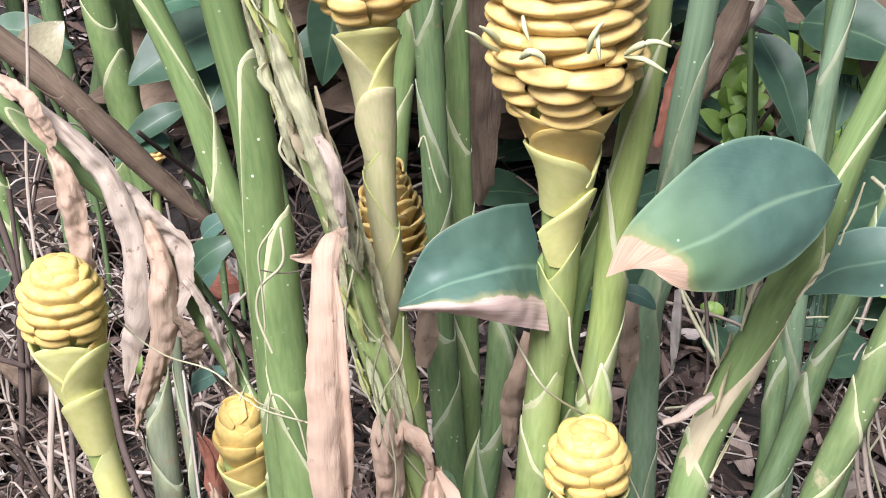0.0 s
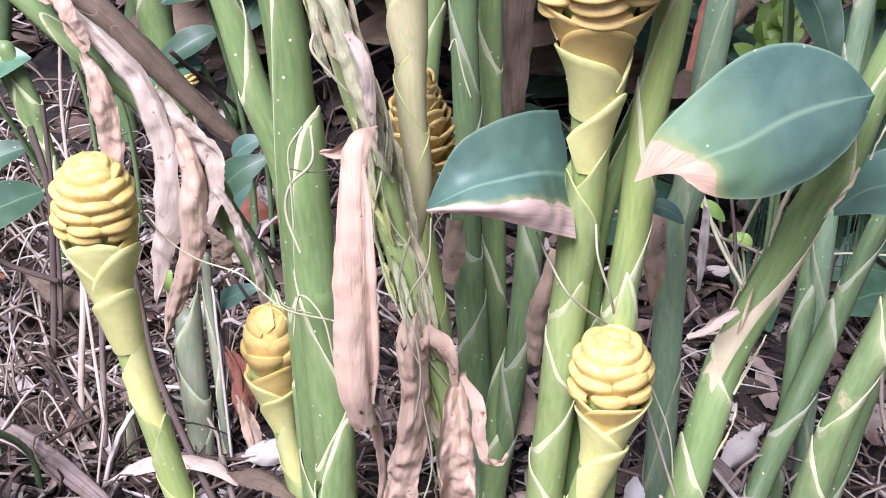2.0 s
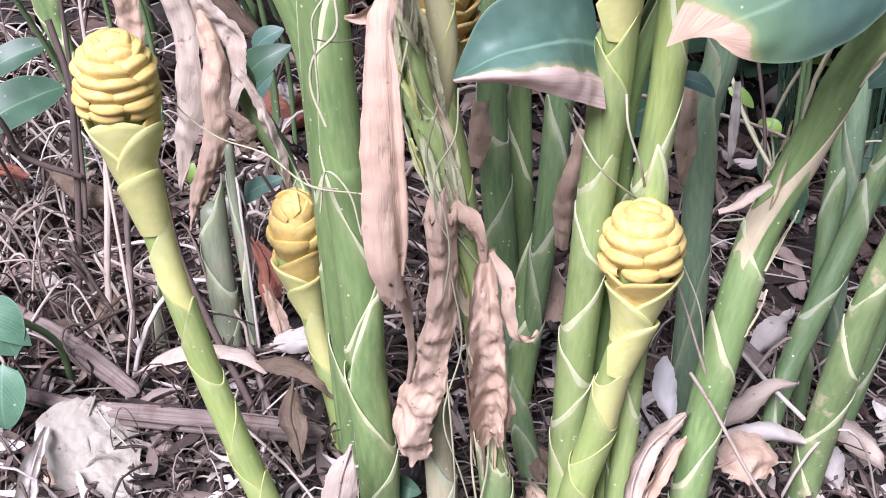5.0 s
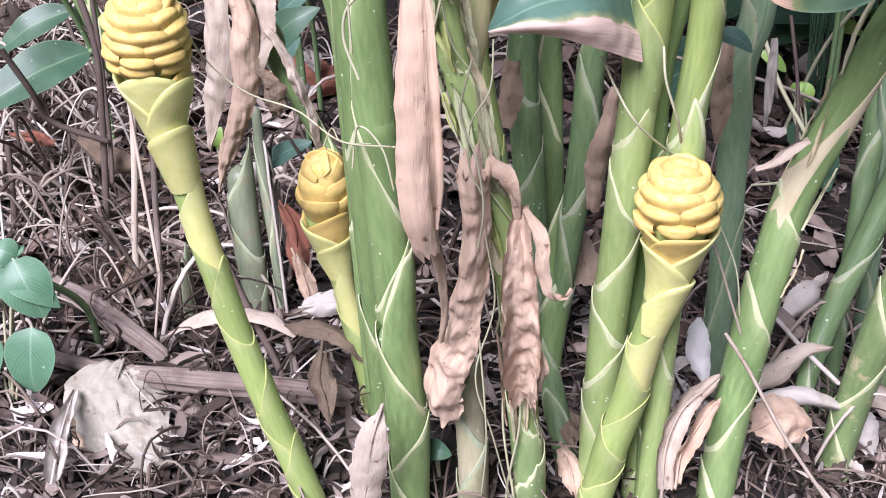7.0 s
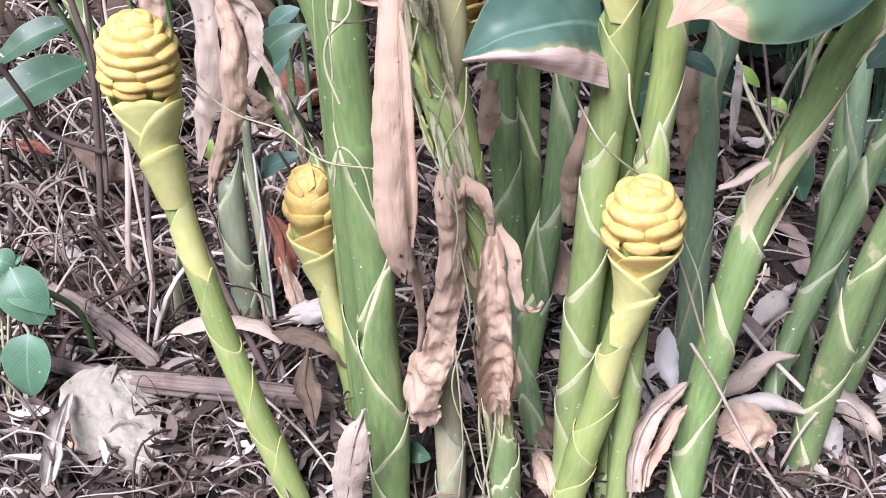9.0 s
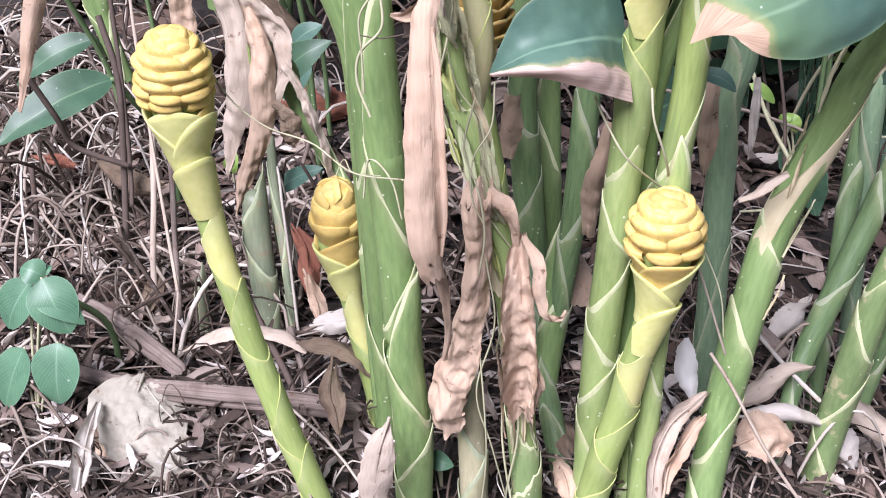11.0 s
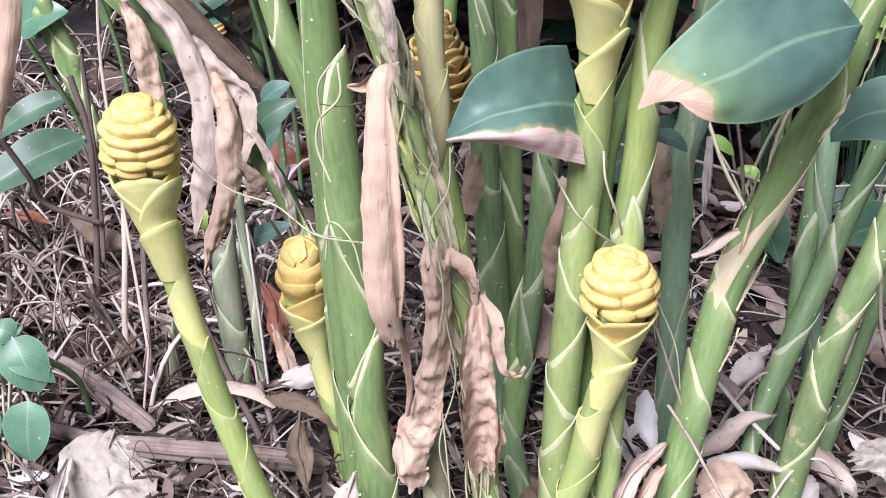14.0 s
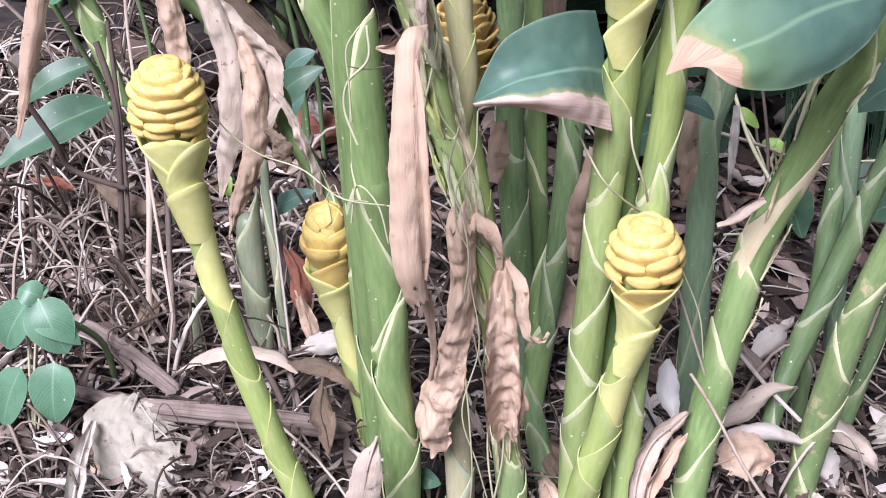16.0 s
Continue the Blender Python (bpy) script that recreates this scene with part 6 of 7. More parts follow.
stalk(13, [(0.141, 0.760, 0.034), (0.159, 0.720, 0.033), (0.181, 0.690, 0.026)], 0.0018, BONE)
stalk(14, [(0.129, 0.860, 0.086), (0.152, 0.870, 0.084), (0.175, 0.880, 0.090)], 0.0012, TENDRIL)
stalk(15, [(0.280, 0.860, 0.093), (0.287, 0.820, 0.036), (0.305, 0.780, -0.014), (0.331, 0.730, -0.042)], 0.0022, HUSK_GREY)
stalk(16, [(0.295, 0.880, 0.088), (0.310, 0.850, 0.039), (0.348, 0.830, 0.009)], 0.0016, HUSK_GREY)
stalk(17, [(0.326, 0.930, 0.139), (0.347, 0.920, 0.078), (0.374, 0.900, 0.034)], 0.0018, TENDRIL)
stalk(18, [(-0.363, 0.900, 0.412), (-0.363, 0.880, 0.352), (-0.369, 0.860, 0.267), (-0.345, 0.800, 0.167), (-0.309, 0.720, 0.071)], 0.0015, HUSK_GREY)
stalk(19, [(-0.342, 0.820, 0.234), (-0.331, 0.800, 0.158), (-0.325, 0.770, 0.096), (-0.311, 0.720, 0.045)], 0.0026, WOOD)
stalk(20, [(0.083, 0.950, 0.340), (0.212, 1.200, 0.185), (0.267, 1.200, 0.251), (0.317, 1.200, 0.286)], 0.0025, DARKVINE)

# ---- small green plants ----
def seedling(at, leaves, label, mat=FRESH, stem_r=0.0011, name="seedling", stem=None):
    e = thing(name, at, label, "seedling", "small green plants")
    for i, (b, t, up, w) in enumerate(leaves):
        ob = part("leaf", blade(b, t, up, 0.004, w, 0.18, 0.003, 14, 9, 0.002, i, shape=lambda s: math.sin(math.pi * min(0.999, s ** 0.75)) ** 0.6 + 0.02), mat, e)
        q = [np.array(at), (np.array(at) + np.array(b)) / 2 + np.array((0, 0, 0.01)), np.array(b)]
        part("stem", tube(Line(q, 16), 0, 1, 12, 6, 1.0, r=stem_r), stem or TENDRIL, e)
    return e


front = (0, -0.75, 0.65)
seedling((-0.407, 0.640, -0.020), [((-0.383, 0.655, 0.118), (-0.364, 0.645, 0.081), (0.2, -0.8, 0.6), 0.036), ((-0.379, 0.650, 0.065), (-0.380, 0.635, 0.022), (0.1, -0.85, 0.5), 0.036),
                            ((-0.383, 0.660, 0.117), (-0.400, 0.660, 0.126), front, 0.02), ((-0.395, 0.660, 0.112), (-0.416, 0.650, 0.078), front, 0.03), ((-0.385, 0.660, 0.117), (-0.384, 0.670, 0.123), front, 0.014),
                            ((-0.407, 0.650, 0.058), (-0.427, 0.640, 0.011), front, 0.03)], "small green seedling with toothed oval leaves")
seedling((-0.084, 0.600, -0.004), [((-0.089, 0.597, 0.025), (-0.074, 0.592, 0.027), front, 0.014), ((-0.083, 0.597, 0.024), (-0.081, 0.598, 0.031), front, 0.008)], "tiny pale green seedling between the shoots")
seedling((-0.267, 0.850, 0.033), [((-0.271, 0.860, 0.091), (-0.273, 0.855, 0.075), front, 0.012)], "tiny pale heart-leaved seedling in litter", BONE)
seedling((-0.270, 0.860, 0.078), [((-0.261, 0.860, 0.089), (-0.219, 0.850, 0.119), (0.1, -0.7, 0.7), 0.018)], "dark green seedling leaf in the litter", BLADE)
seedling((-0.279, 0.980, 0.108), [((-0.273, 0.980, 0.172), (-0.243, 0.980, 0.196), (-0.3, -0.7, 0.6), 0.022), ((-0.284, 0.970, 0.123), (-0.251, 0.960, 0.164), (0.5, -0.5, 0.7), 0.018)], "blue-green seedling leaves in the litter", BLADE)
seedling((-0.302, 0.860, 0.093), [((-0.303, 0.860, 0.104), (-0.296, 0.860, 0.125), front, 0.014)], "bright green seedling leaf", SUNLIT)
seedling((-0.302, 0.800, 0.174), [((-0.299, 0.790, 0.184), (-0.289, 0.790, 0.208), front, 0.016)], "small green leaf behind the spike", FRESH)
seedling((0.188, 0.980, 0.051), [((0.175, 0.980, 0.120), (0.184, 0.980, 0.107), front, 0.012), ((0.169, 0.980, 0.112), (0.179, 0.980, 0.124), front, 0.010), ((0.141, 1.000, 0.140), (0.164, 1.000, 0.125), front, 0.012)], "small light green weed in the litter", SUNLIT)
seedling((0.080, 0.700, 0.271), [((0.076, 0.660, 0.290), (0.097, 0.660, 0.282), (0.1, -0.6, 0.8), 0.012)], "small dark green leaf", BLADE)
seedling((0.401, 1.100, 0.040), [((0.381, 1.100, 0.058), (0.400, 1.100, 0.084), front, 0.03), ((0.397, 1.100, 0.065), (0.420, 1.100, 0.053), front, 0.03), ((0.395, 1.100, 0.039), (0.414, 1.100, 0.014), front, 0.025),
                               ((0.209, 1.100, 0.034), (0.237, 1.100, 0.034), front, 0.02)], "dark green weed at the edge of the clump", BLADE_BACK)
seedling((0.273, 0.840, 0.233), [((0.257, 0.740, 0.279), (0.247, 0.740, 0.323), (-0.2, -0.8, 0.5), 0.030), ((0.254, 0.750, 0.287), (0.262, 0.750, 0.307), front, 0.02)], "grey-green creeper leaves on the leaning shoot", BLADE)
for i in range(9):
    rng = np.random.default_rng(300 + i)
    seedling((0.30 + 0.05 * i * 0.4 + rng.uniform(-0.03, 0.03), 0.80 + rng.uniform(-0.06, 0.06), ground_z(0.36, 0.8)),
             [((0.30 + 0.02 * i, 0.80 + rng.uniform(-0.05, 0.05), ground_z(0.34, 0.8) + 0.01), (0.30 + 0.02 * i + rng.uniform(-0.03, 0.03), 0.79, ground_z(0.34, 0.8) + rng.uniform(0.03, 0.07)), front, 0.004)],
             "thin grey-green grass blade", FRESH, 0.0006, "grass_tuft")

# large leaves further back
def back_leaf(i, b, t, up, w, mat):
    e = thing("ginger_leaf", (b[0], b[1] + 0.02, ground_z(b[0], b[1])), "broad leaf standing back among the shoots" if mat is not SUNLIT else "light-green leaf coloured as sunlit beyond the clump", "leaf", "leaves behind the clump")
    part("blade", blade(b, t, up, 0.008, w, 0.22, 0.01, 22, 11, 0.002, i), mat, e)
    low = np.array((b[0] + 0.02, b[1] + 0.06, ground_z(b[0], b[1] + 0.06) - 0.02))
    part("petiole", tube(Line([low, low * 0.5 + np.array(b) * 0.5 + np.array((0.01, 0.02, 0.0)), b], 20), 0, 1, 16, 7, 1.0, r=0.0028), DEEP_SHADE, e)


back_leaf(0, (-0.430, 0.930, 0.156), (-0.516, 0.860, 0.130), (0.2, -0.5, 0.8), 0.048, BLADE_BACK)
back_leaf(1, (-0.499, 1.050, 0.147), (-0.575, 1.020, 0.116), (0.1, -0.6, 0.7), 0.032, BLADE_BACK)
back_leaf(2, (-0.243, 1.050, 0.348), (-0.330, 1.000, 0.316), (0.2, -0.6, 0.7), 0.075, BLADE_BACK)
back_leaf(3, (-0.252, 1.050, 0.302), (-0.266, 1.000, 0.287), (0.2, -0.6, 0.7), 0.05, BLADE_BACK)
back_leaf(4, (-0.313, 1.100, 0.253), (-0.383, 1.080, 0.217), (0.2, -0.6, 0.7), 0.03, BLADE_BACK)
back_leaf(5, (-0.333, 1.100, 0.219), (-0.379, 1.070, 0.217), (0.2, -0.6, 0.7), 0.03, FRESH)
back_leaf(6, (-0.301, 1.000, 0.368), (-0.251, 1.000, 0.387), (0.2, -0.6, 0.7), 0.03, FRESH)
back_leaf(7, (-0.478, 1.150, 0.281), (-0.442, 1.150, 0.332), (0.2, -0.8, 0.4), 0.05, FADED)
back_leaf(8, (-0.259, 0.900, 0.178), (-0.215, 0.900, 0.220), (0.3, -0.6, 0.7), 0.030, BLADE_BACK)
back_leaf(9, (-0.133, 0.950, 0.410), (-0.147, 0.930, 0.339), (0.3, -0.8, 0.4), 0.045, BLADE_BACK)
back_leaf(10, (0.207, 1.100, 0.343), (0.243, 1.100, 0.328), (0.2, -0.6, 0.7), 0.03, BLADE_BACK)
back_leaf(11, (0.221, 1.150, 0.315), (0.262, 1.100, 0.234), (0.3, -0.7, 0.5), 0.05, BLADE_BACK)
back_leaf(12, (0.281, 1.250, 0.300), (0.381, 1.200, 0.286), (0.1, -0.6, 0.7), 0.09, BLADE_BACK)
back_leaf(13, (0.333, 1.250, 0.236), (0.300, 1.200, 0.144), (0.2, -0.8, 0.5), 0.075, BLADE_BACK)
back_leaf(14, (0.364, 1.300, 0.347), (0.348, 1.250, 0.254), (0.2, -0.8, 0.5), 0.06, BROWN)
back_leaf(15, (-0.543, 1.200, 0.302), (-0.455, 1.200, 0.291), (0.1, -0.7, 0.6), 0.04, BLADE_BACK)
back_leaf(16, (0.411, 1.600, 0.024), (0.384, 1.600, 0.063), (0.1, -0.8, 0.4), 0.07, SUNLIT)
back_leaf(17, (-0.507, 1.000, 0.235), (-0.456, 1.000, 0.263), (0.1, -0.6, 0.7), 0.05, FRESH)
back_leaf(18, (-0.389, 0.660, 0.108), (-0.354, 0.650, 0.093), (0.2, -0.7, 0.6), 0.03, FRESH)

# hanging dead strip near the camera's side
part("dead_leaf", ribbon([(-0.308, 0.620, 0.405, 0.0084), (-0.318, 0.620, 0.363, 0.0076), (-0.333, 0.620, 0.322, 0.0064), (-0.351, 0.620, 0.267, 0.0015)], 0.5, 0.002, 111, 40, 9, (0, 20)), HUSK, s_bow, "narrow tan dead leaf hanging down")

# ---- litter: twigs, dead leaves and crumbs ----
# litter left out so dark soil stands in for shade: under the bowed shoot, behind the clump, beyond the leaning shoots
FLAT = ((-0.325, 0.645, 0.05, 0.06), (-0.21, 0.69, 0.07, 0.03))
FLAT_AND_SHADED = FLAT + ((-0.30, 1.14, 0.13, 0.20), (-0.44, 1.46, 0.16, 0.16), (0.0, 1.12, 0.17, 0.24), (0.22, 1.20, 0.13, 0.22))


def patch_point(rng, box, clear=()):
    """A point in a patch of uneven oval outline that fills the box, but for the clear ovals in it."""
    cx, cy, hx, hy = (box[0] + box[1]) / 2, (box[2] + box[3]) / 2, (box[1] - box[0]) / 2 * 1.25, (box[3] - box[2]) / 2 * 1.25
    while True:
        x, y = rng.uniform(cx - hx, cx + hx), rng.uniform(cy - hy, cy + hy)
        d = ((x - cx) / hx) ** 2 + ((y - cy) / hy) ** 2
        if any(((x - hx0) / rx) ** 2 + ((y - hy0) / ry) ** 2 < rng.uniform(0.5, 1.0) for hx0, hy0, rx, ry in clear):
            continue
        if d < 0.85 + 0.45 * noise.noise(Vector((x * 4, y * 4, 2.0))) + 0.25 * rng.random():
            return x, y


def twig_litter(count, box, rad, length, seed, lift, bendy=0.6, clear=(), n=7):
    rng = np.random.default_rng(seed)
    g = Geo()
    for c in range(count):
        x, y = patch_point(rng, box, clear)
        L = rng.uniform(*length) * (0.6 + 0.8 * rng.random() ** 2)
        r = rng.uniform(*rad)
        a = rng.uniform(0, 6.2832)
        curl = rng.normal(0, bendy)
        arch = abs(rng.normal(0, lift))
        z0 = ground_z(x, y) - 0.016 + rng.uniform(0, 0.016)
        tilt = rng.normal(0, 0.10)
        p = np.array((x, y, z0))
        pts = []
        for i in range(n):
            w = i / (n - 1)
            pts.append(p + np.array((0, 0, arch * 4 * w * (1 - w) + tilt * L * w)))
            p = p + np.array((math.cos(a), math.sin(a), 0)) * L / (n - 1)
            a += curl / (n - 1) + rng.normal(0, 0.8 / n)
        pts = np.array(pts)
        rows = []
        for i in range(n):
            t = pts[min(i + 1, n - 1)] - pts[max(i - 1, 0)]
            t /= np.linalg.norm(t)
            u = np.cross(t, (0, 0, 1.0))
            u /= max(np.linalg.norm(u), 1e-6)
            v = np.cross(u, t)
            rr = r * (1 - 0.5 * i / n)
            rows.append([pts[i] + rr * (u * math.cos(b) + v * math.sin(b)) for b in (0, 1.57, 3.14, 4.71)])
        g.grid(rows, 0, True)
    return g


def leaf_litter(count, box, length, seed, wide=(0.25, 0.5), stack=0.02, n=7, k=5, clear=()):
    rng = np.random.default_rng(seed)
    g = Geo()
    for c in range(count):
        x, y = patch_point(rng, box, clear)
        if box[1] > 2 and abs(x) < 0.8 and 0.35 < y < 1.4:
            continue
        L = rng.uniform(*length)
        L *= min(1.0, max(0.5, 0.5 + (y - 0.55) * 0.9)) if y > 0.4 else 1.0
        W = L * rng.uniform(*wide)
        a = rng.uniform(0, 6.2832)
        roll, pitch = rng.normal(0, 0.45), rng.normal(0, 0.25)
        curl, bend = rng.normal(0.5, 0.8), rng.normal(0, 0.7)
        wav = rng.uniform(0, 6.28, 3)
        R = (Matrix.Rotation(a, 3, 'Z') @ Matrix.Rotation(pitch, 3, 'Y') @ Matrix.Rotation(roll, 3, 'X'))
        R = np.array(R)
        o = np.array((x, y, ground_z(x, y) - 0.018 + rng.uniform(0.0, stack) + 0.2 * W * abs(math.sin(roll))))
        rows = []
        for i in range(n):
            w = i / (n - 1)
            hw = W * 0.5 * (math.sin(math.pi * (0.06 + 0.9 * w)) ** 0.7) * (1 + 0.12 * math.sin(9 * w + wav[0]))
            row = []
            for j in range(k):
                q = -1 + 2 * j / (k - 1)
                th = q * curl
                px = L * (w - 0.5) * math.cos(bend * (w - 0.5) * 0.6)
                pz = L * bend * (w - 0.5) ** 2 * 0.7 + hw * (1 - math.cos(th)) * 0.9 * (1 if curl > 0 else -1) + W * (0.07 * math.sin(7 * w + 3 * q + wav[1]) + 0.06 * math.sin(17 * w - 5 * q + wav[2]) + 0.04 * math.sin(9 * q + 11 * w + wav[0]))
                py = hw * (math.sin(th) / th * q * 1.0 if abs(th) > 1e-3 else q)
                row.append(o + R @ np.array((px, py, pz)))
            rows.append(row)
        g.grid(rows, 0)
    return g


near = (-0.85, 0.62, 0.42, 1.30)
back = (-1.6, 1.3, 1.2, 2.6)
solo("twig_litter", twig_litter(2900, near, (0.0006, 0.0016), (0.025, 0.13), 1, 0.018, clear=FLAT_AND_SHADED), TWIGS, "tangle of grey and brown dead twigs and roots", "litter", kind="stuff")
solo("twig_litter", twig_litter(1300, back, (0.0014, 0.0032), (0.06, 0.25), 2, 0.03, clear=FLAT_AND_SHADED), TWIGS, "dead twigs strewn behind the clump", "litter", kind="stuff")
solo("root_litter", twig_litter(640, (-0.90, -0.14, 0.72, 1.40), (0.0011, 0.0026), (0.08, 0.22), 3, 0.050, 1.9, FLAT_AND_SHADED, 11), ROOTS, "pale looping dead roots and stalks", "litter", kind="stuff")
solo("root_litter", twig_litter(260, (0.10, 0.62, 0.66, 1.30), (0.0009, 0.0021), (0.07, 0.18), 13, 0.034, 1.4, FLAT_AND_SHADED, 10), ROOTS, "pale dead roots and stalks on the slope", "litter", kind="stuff")
solo("twig_litter", twig_litter(420, (-0.62, 0.46, 0.46, 0.74), (0.0005, 0.0014), (0.02, 0.09), 17, 0.014, 1.0, FLAT), TWIGS, "dead twigs and leaf stalks in front of the clump", "litter", kind="stuff")
solo("leaf_litter", leaf_litter(720, near, (0.03, 0.075), 4, clear=FLAT), LITTER, "weathered dead leaves covering the soil", "litter", kind="stuff")
solo("leaf_litter", leaf_litter(230, (0.04, 0.52, 0.60, 1.05), (0.03, 0.07), 14, (0.28, 0.5), 0.030, 9, 7), CURLED, "curled pale dead leaves heaped on the slope", "litter", kind="stuff")
solo("leaf_litter", leaf_litter(330, (-0.75, -0.14, 0.66, 1.15), (0.025, 0.06), 15, (0.22, 0.45), 0.028, 9, 7, FLAT), CURLED, "curled dead leaves lying on the tangle", "litter", kind="stuff")
solo("leaf_litter", leaf_litter(70, (-0.10, 0.08, 0.60, 0.95), (0.025, 0.06), 16, (0.3, 0.55), 0.025, 9, 7), CURLED, "curled dead leaves lodged between the shoots", "litter", kind="stuff")
solo("leaf_litter", leaf_litter(700, back, (0.05, 0.14), 5, clear=FLAT_AND_SHADED), LITTER, "dead leaves strewn behind the clump", "litter", kind="stuff")
solo("shredded_leaves", leaf_litter(2800, near, (0.025, 0.085), 8, (0.07, 0.2), 0.016, 6, 3), CRUMBS, "shredded strips of dead leaf and bark", "litter", kind="stuff")
solo("shredded_leaves", leaf_litter(2200, (-0.62, 0.46, 0.45, 0.74), (0.025, 0.08), 9, (0.08, 0.24), 0.028, 9, 5, FLAT), SHREDS, "crumpled grey-brown leaf shreds in front of the clump", "litter", kind="stuff")
solo("root_litter", twig_litter(380, (-0.52, -0.16, 0.44, 0.64), (0.0005, 0.0014), (0.02, 0.08), 18, 0.016, 1.2, FLAT, 8), ROOTS, "pale fine twigs and leaf stalks at the edge of the litter", "litter", kind="stuff")
solo("shredded_leaves", leaf_litter(900, (-0.56, -0.14, 0.43, 0.68), (0.03, 0.08), 19, (0.16, 0.36), 0.030, 10, 6, FLAT), SHREDS, "pale weathered leaf flakes at the edge of the litter", "litter", kind="stuff")
solo("leaf_crumbs", leaf_litter(7000, near, (0.006, 0.024), 6, (0.15, 0.7), 0.010, 4, 3), CRUMBS, "crumbled bits of dead leaf and bark", "litter", kind="stuff")

solo("leaf_litter", leaf_litter(2600, (-2.6, 2.6, -1.8, 4.2), (0.04, 0.12), 12, (0.25, 0.5), 0.015, 5, 4), LITTER, "dead leaves strewn over the open ground", "litter", kind="stuff")

# ---- growth behind the clump ----
# shoots carried up out of view, their leafy tops added to block skylight from behind
def back_growth():
    rng = np.random.default_rng(77)
    for i in range(26):
        x, y = rng.uniform(-0.9, 1.1), rng.uniform(1.45, 2.5)
        if 0.08 < x < 0.85:
            x, y = x - 0.8 if x < 0.45 else x + 0.5, y + 0.3
        lean = rng.normal(0, 0.18)
        h = rng.uniform(1.0, 1.7)
        z0 = ground_z(x, y)
        r = rng.uniform(0.011, 0.017)
        e, line = shoot("ginger_shoot", [(x, y, z0 - 0.02, r), (x + lean * 0.35 * h, y, z0 + h * 0.4, r), (x + lean * h, y + rng.normal(0, 0.05), z0 + h, r * 0.8)], DEEP_SHADE,
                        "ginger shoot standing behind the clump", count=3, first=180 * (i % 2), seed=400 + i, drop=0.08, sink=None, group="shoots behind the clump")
        for j in range(8):
            s = 0.25 + 0.095 * j + rng.uniform(-0.04, 0.04)
            p, rr, t, u, v = line.at(s)
            a = (i + j) * 3.1416 + rng.normal(0, 0.6)
            d = np.array((math.cos(a), 0.5 * math.sin(a) - 0.3, rng.uniform(-0.1, 0.5)))
            d /= np.linalg.norm(d)
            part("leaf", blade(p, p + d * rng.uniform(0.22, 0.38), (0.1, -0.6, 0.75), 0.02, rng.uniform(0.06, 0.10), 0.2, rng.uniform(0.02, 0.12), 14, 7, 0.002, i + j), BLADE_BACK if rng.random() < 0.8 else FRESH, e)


back_growth()


def shading_canopy():
    """Leafy tops for the tall shoots, unseen above the eye, added to shade the back."""
    rng = np.random.default_rng(91)
    tall = [q for q in SHOOTS if q[1].p[-1][2] > 0.5 and q[1].p[-1][1] < 1.1]
    for i, (e, line) in enumerate(tall):
        end, r, t, u, v = line.at(1.0)
        top = end + t * 0.35 + np.array((0, 0.15, 0.35))
        stem = Line([(*end, r), (*(end + t * 0.2 + np.array((0, 0.02, 0.1))), r * 0.9), (*top, r * 0.5)], 30)
        part("upper_stem", tube(stem, 0, 1, 20, 10, 0.84), GREEN, e)
        for j in range(8):
            p, rr, t2, u2, v2 = stem.at(0.3 + 0.09 * j)
            a = j * 3.1416 + rng.normal(0, 0.5) + i
            d = np.array((math.cos(a), 0.55 * abs(math.sin(a)) + 0.8, rng.uniform(-0.05, 0.5)))
            d /= np.linalg.norm(d)
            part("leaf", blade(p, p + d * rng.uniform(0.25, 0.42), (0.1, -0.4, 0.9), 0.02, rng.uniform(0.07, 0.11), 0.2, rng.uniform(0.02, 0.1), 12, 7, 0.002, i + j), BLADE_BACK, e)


shading_canopy()


def leafy_bush(count, box, size, seed, mat, label):
    rng = np.random.default_rng(seed)
    g = Geo()
    knots = [np.array((rng.uniform(box[0], box[1]), rng.uniform(box[2], box[3]), rng.uniform(box[4], box[5] * rng.uniform(0.5, 1.0)))) for q in range(max(7, count // 60))]
    for i in range(count):
        c = knots[int(rng.integers(len(knots)))]
        b = c + rng.normal(0, 1, 3) * np.array((0.16 * (box[1] - box[0]) ** 0.7, 0.16 * (box[3] - box[2]) ** 0.7, 0.16 * (box[5] - box[4])))
        b[2] = max(b[2], box[4])
        d = rng.normal(0, 1, 3)
        d[2] = abs(d[2]) * 0.4
        d /= np.linalg.norm(d)
        L = rng.uniform(*size)
        s = np.cross(d, (0.2, -0.5, 0.8))
        s /= np.linalg.norm(s)
        u = np.cross(s, d)
        rows = []
        for w in (0.0, 0.25, 0.5, 0.75, 1.0):
            hw = L * 0.22 * math.sin(math.pi * (0.04 + 0.92 * w))
            c = b + d * L * w - np.array((0, 0, 0.25 * L * w * w))
            rows.append([c + s * hw * q + u * abs(q) * hw * 0.25 for q in (-1, 0, 1)])
        g.grid(rows, 0)
    return solo("undergrowth", g, mat, label, "undergrowth", kind="stuff")


leafy_bush(1500, (0.1, 2.4, 2.5, 3.4, -0.1, 0.9), (0.06, 0.16), 5, SUNLIT, "light green undergrowth coloured as sunlit beyond the clump")
leafy_bush(1800, (-2.6, 0.6, 2.6, 3.6, -0.1, 1.2), (0.08, 0.2), 6, BLADE_BACK, "dark undergrowth beyond the clump")
leafy_bush(300, (0.42, 1.2, 1.3, 1.85, -0.05, 0.6), (0.10, 0.22), 7, BLADE_BACK, "dark broad leaves crowding behind the clump")
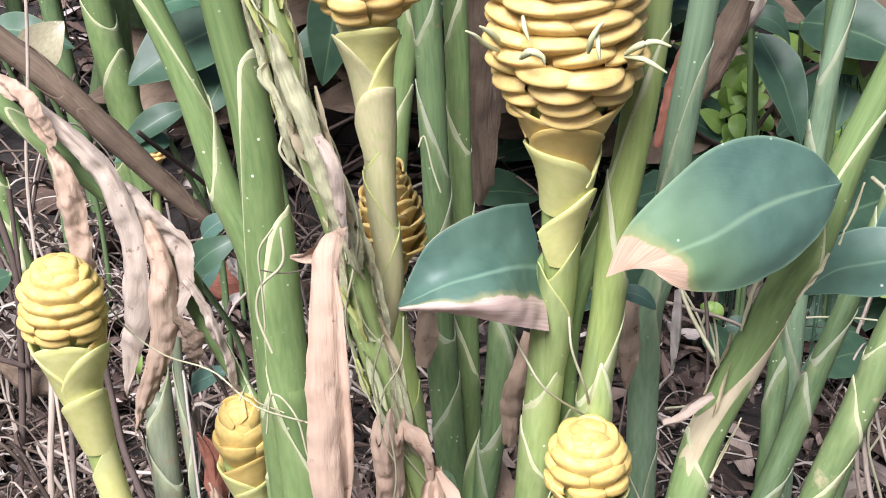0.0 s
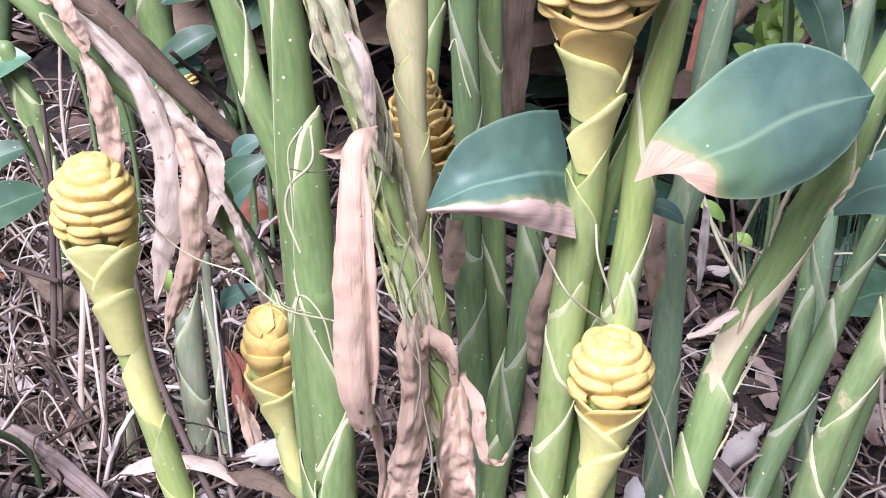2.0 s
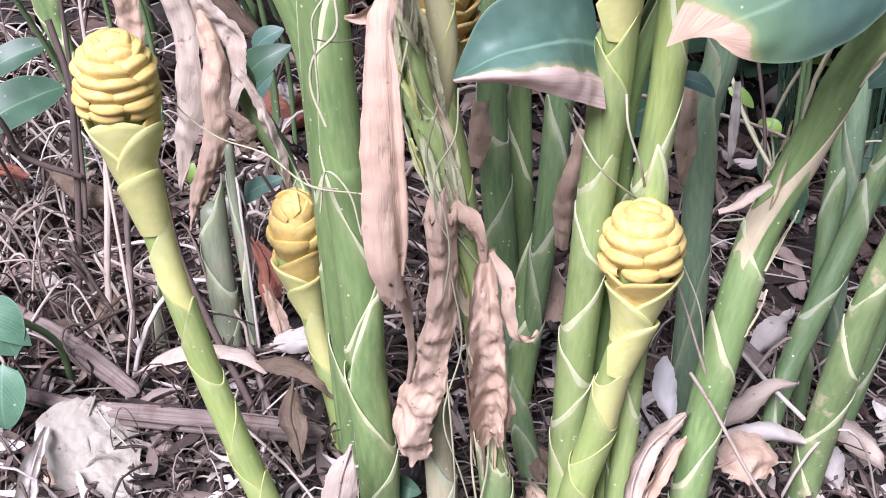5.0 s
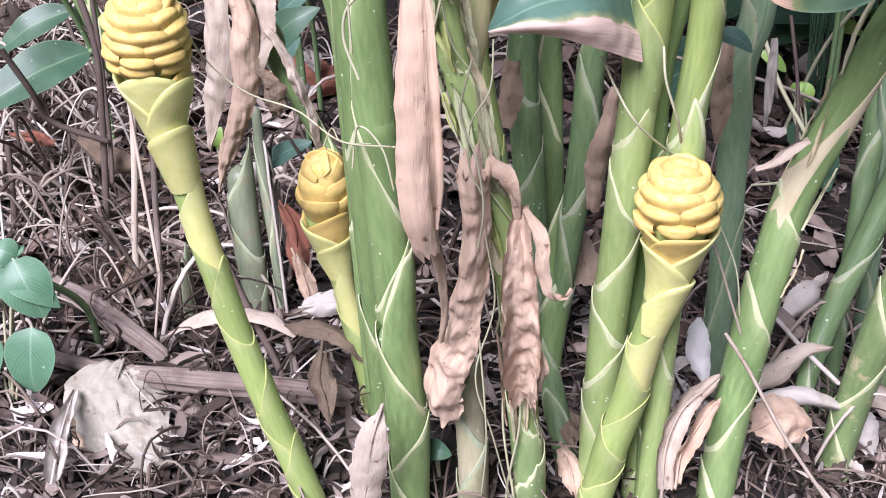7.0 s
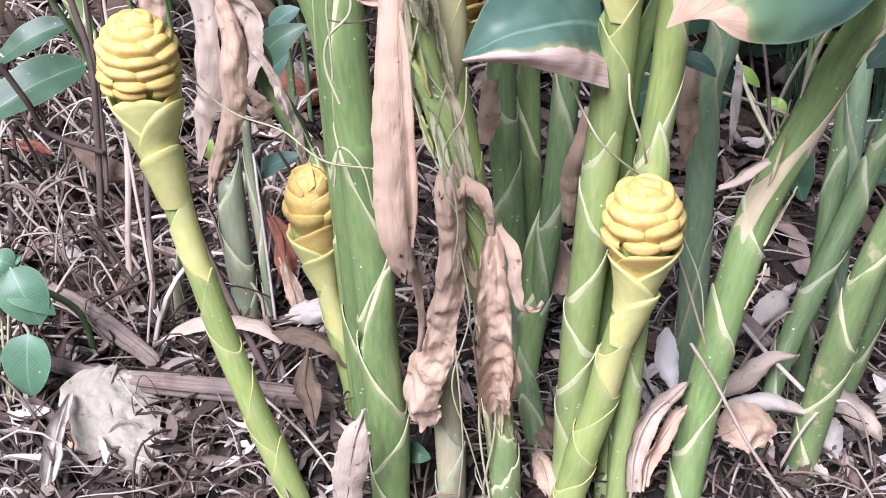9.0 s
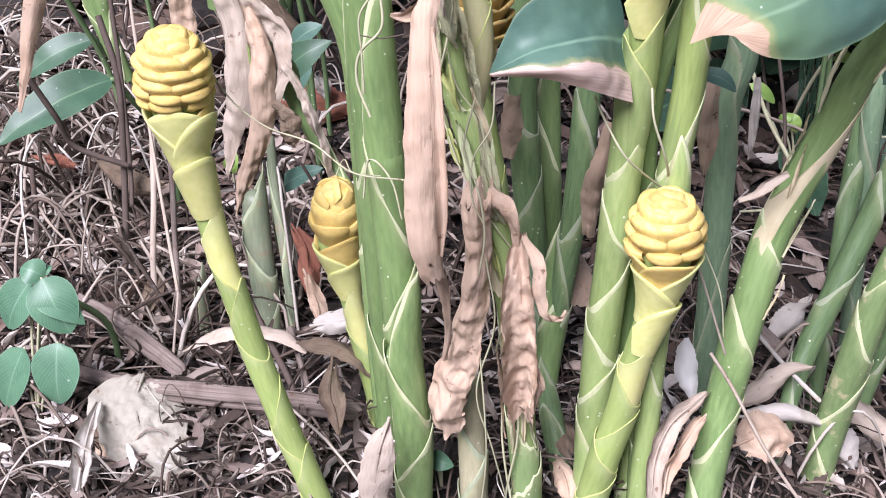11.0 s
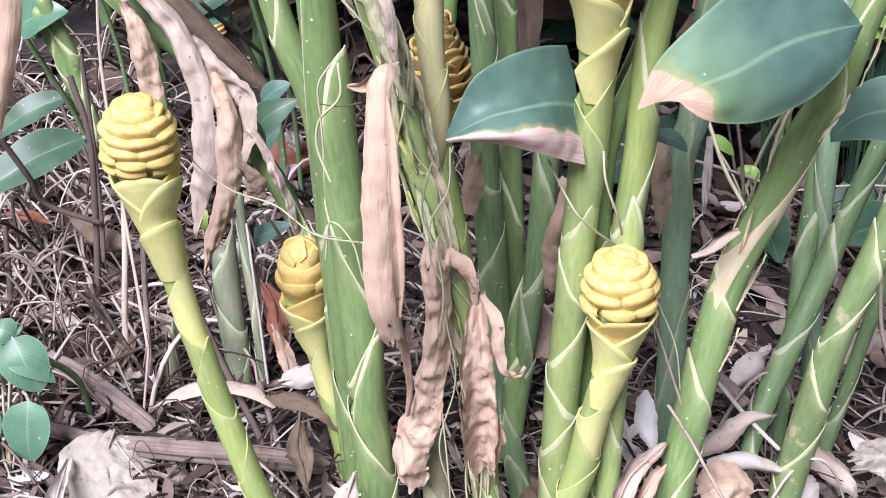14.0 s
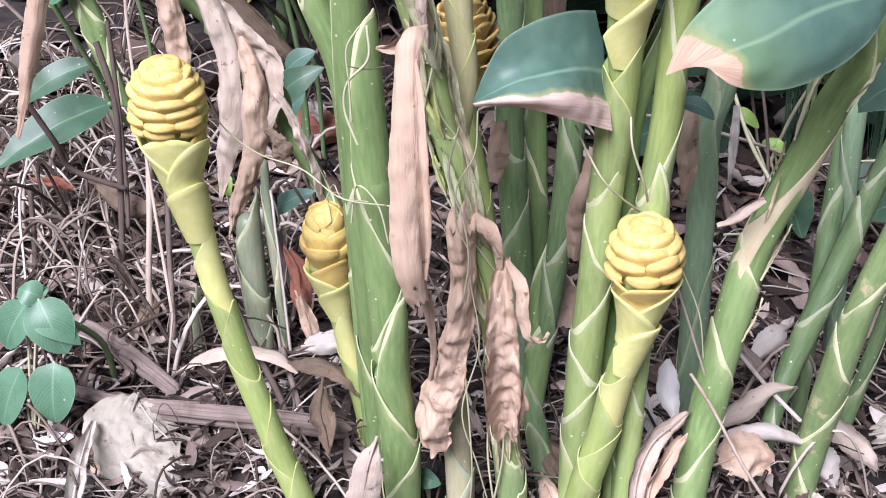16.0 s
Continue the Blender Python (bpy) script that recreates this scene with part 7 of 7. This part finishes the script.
leafy_bush(160, (-0.35, 0.2, 1.45, 1.9, 0.1, 0.7), (0.10, 0.22), 8, BROWN, "brown dead leaves hanging behind the clump")
leafy_bush(100, (0.0, 0.2, 1.3, 1.7, -0.05, 0.5), (0.10, 0.2), 10, BLADE_BACK, "dark broad leaves in the shade behind the clump")
leafy_bush(520, (0.18, 0.75, 1.55, 2.1, -0.08, 0.42), (0.04, 0.10), 9, SUNLIT, "light green weeds coloured as sunlit beyond the clump")


def standing_stalks():
    """Thin dead stalks that stand and lean in the litter behind the clump."""
    rng = np.random.default_rng(55)
    for i in range(46):
        west = i % 2 == 0
        x, y = (rng.uniform(-0.75, -0.2), rng.uniform(0.9, 1.5)) if west else (rng.uniform(0.15, 0.75), rng.uniform(0.95, 1.5))
        h = rng.uniform(0.10, 0.30) if west else rng.uniform(0.15, 0.45)
        lean = rng.normal(0, 0.5, 2)
        z = ground_z(x, y) - 0.02
        pts = [(x, y, z), (x + lean[0] * h * 0.4, y + lean[1] * h * 0.4, z + h * 0.55), (x + lean[0] * h * 1.1, y + lean[1] * h, z + h)]
        strand("dead_stalk", pts, rng.uniform(0.0009, 0.0026), (DARKVINE, HUSK_GREY, WOOD, TENDRIL)[i % 4], "thin dead stalk leaning in the litter", "dead stalk", "dead stalks")


standing_stalks()


def weed(at, size, n, seed):
    """A low weed with many small leaves, bright sunlight put into their colour."""
    rng = np.random.default_rng(seed)
    at = np.array(at)
    leaves = []
    for i in range(n):
        b = at + rng.normal(0, 0.45, 3) * size * np.array((0.5, 0.4, 1.0))
        d = rng.normal(0, 1, 3)
        d[1] = -abs(d[1]) * 0.4
        t = b + d / np.linalg.norm(d) * rng.uniform(0.02, 0.045)
        leaves.append((tuple(b), tuple(t), (rng.normal(0, 0.4), -0.7, 0.6), rng.uniform(0.012, 0.024)))
    seedling((at[0], at[1] + 0.02, ground_z(at[0], at[1])), leaves, "light-green weed coloured as sunlit in the open beyond the clump", SUNLIT, 0.0006, "weed", BLADE_BACK)


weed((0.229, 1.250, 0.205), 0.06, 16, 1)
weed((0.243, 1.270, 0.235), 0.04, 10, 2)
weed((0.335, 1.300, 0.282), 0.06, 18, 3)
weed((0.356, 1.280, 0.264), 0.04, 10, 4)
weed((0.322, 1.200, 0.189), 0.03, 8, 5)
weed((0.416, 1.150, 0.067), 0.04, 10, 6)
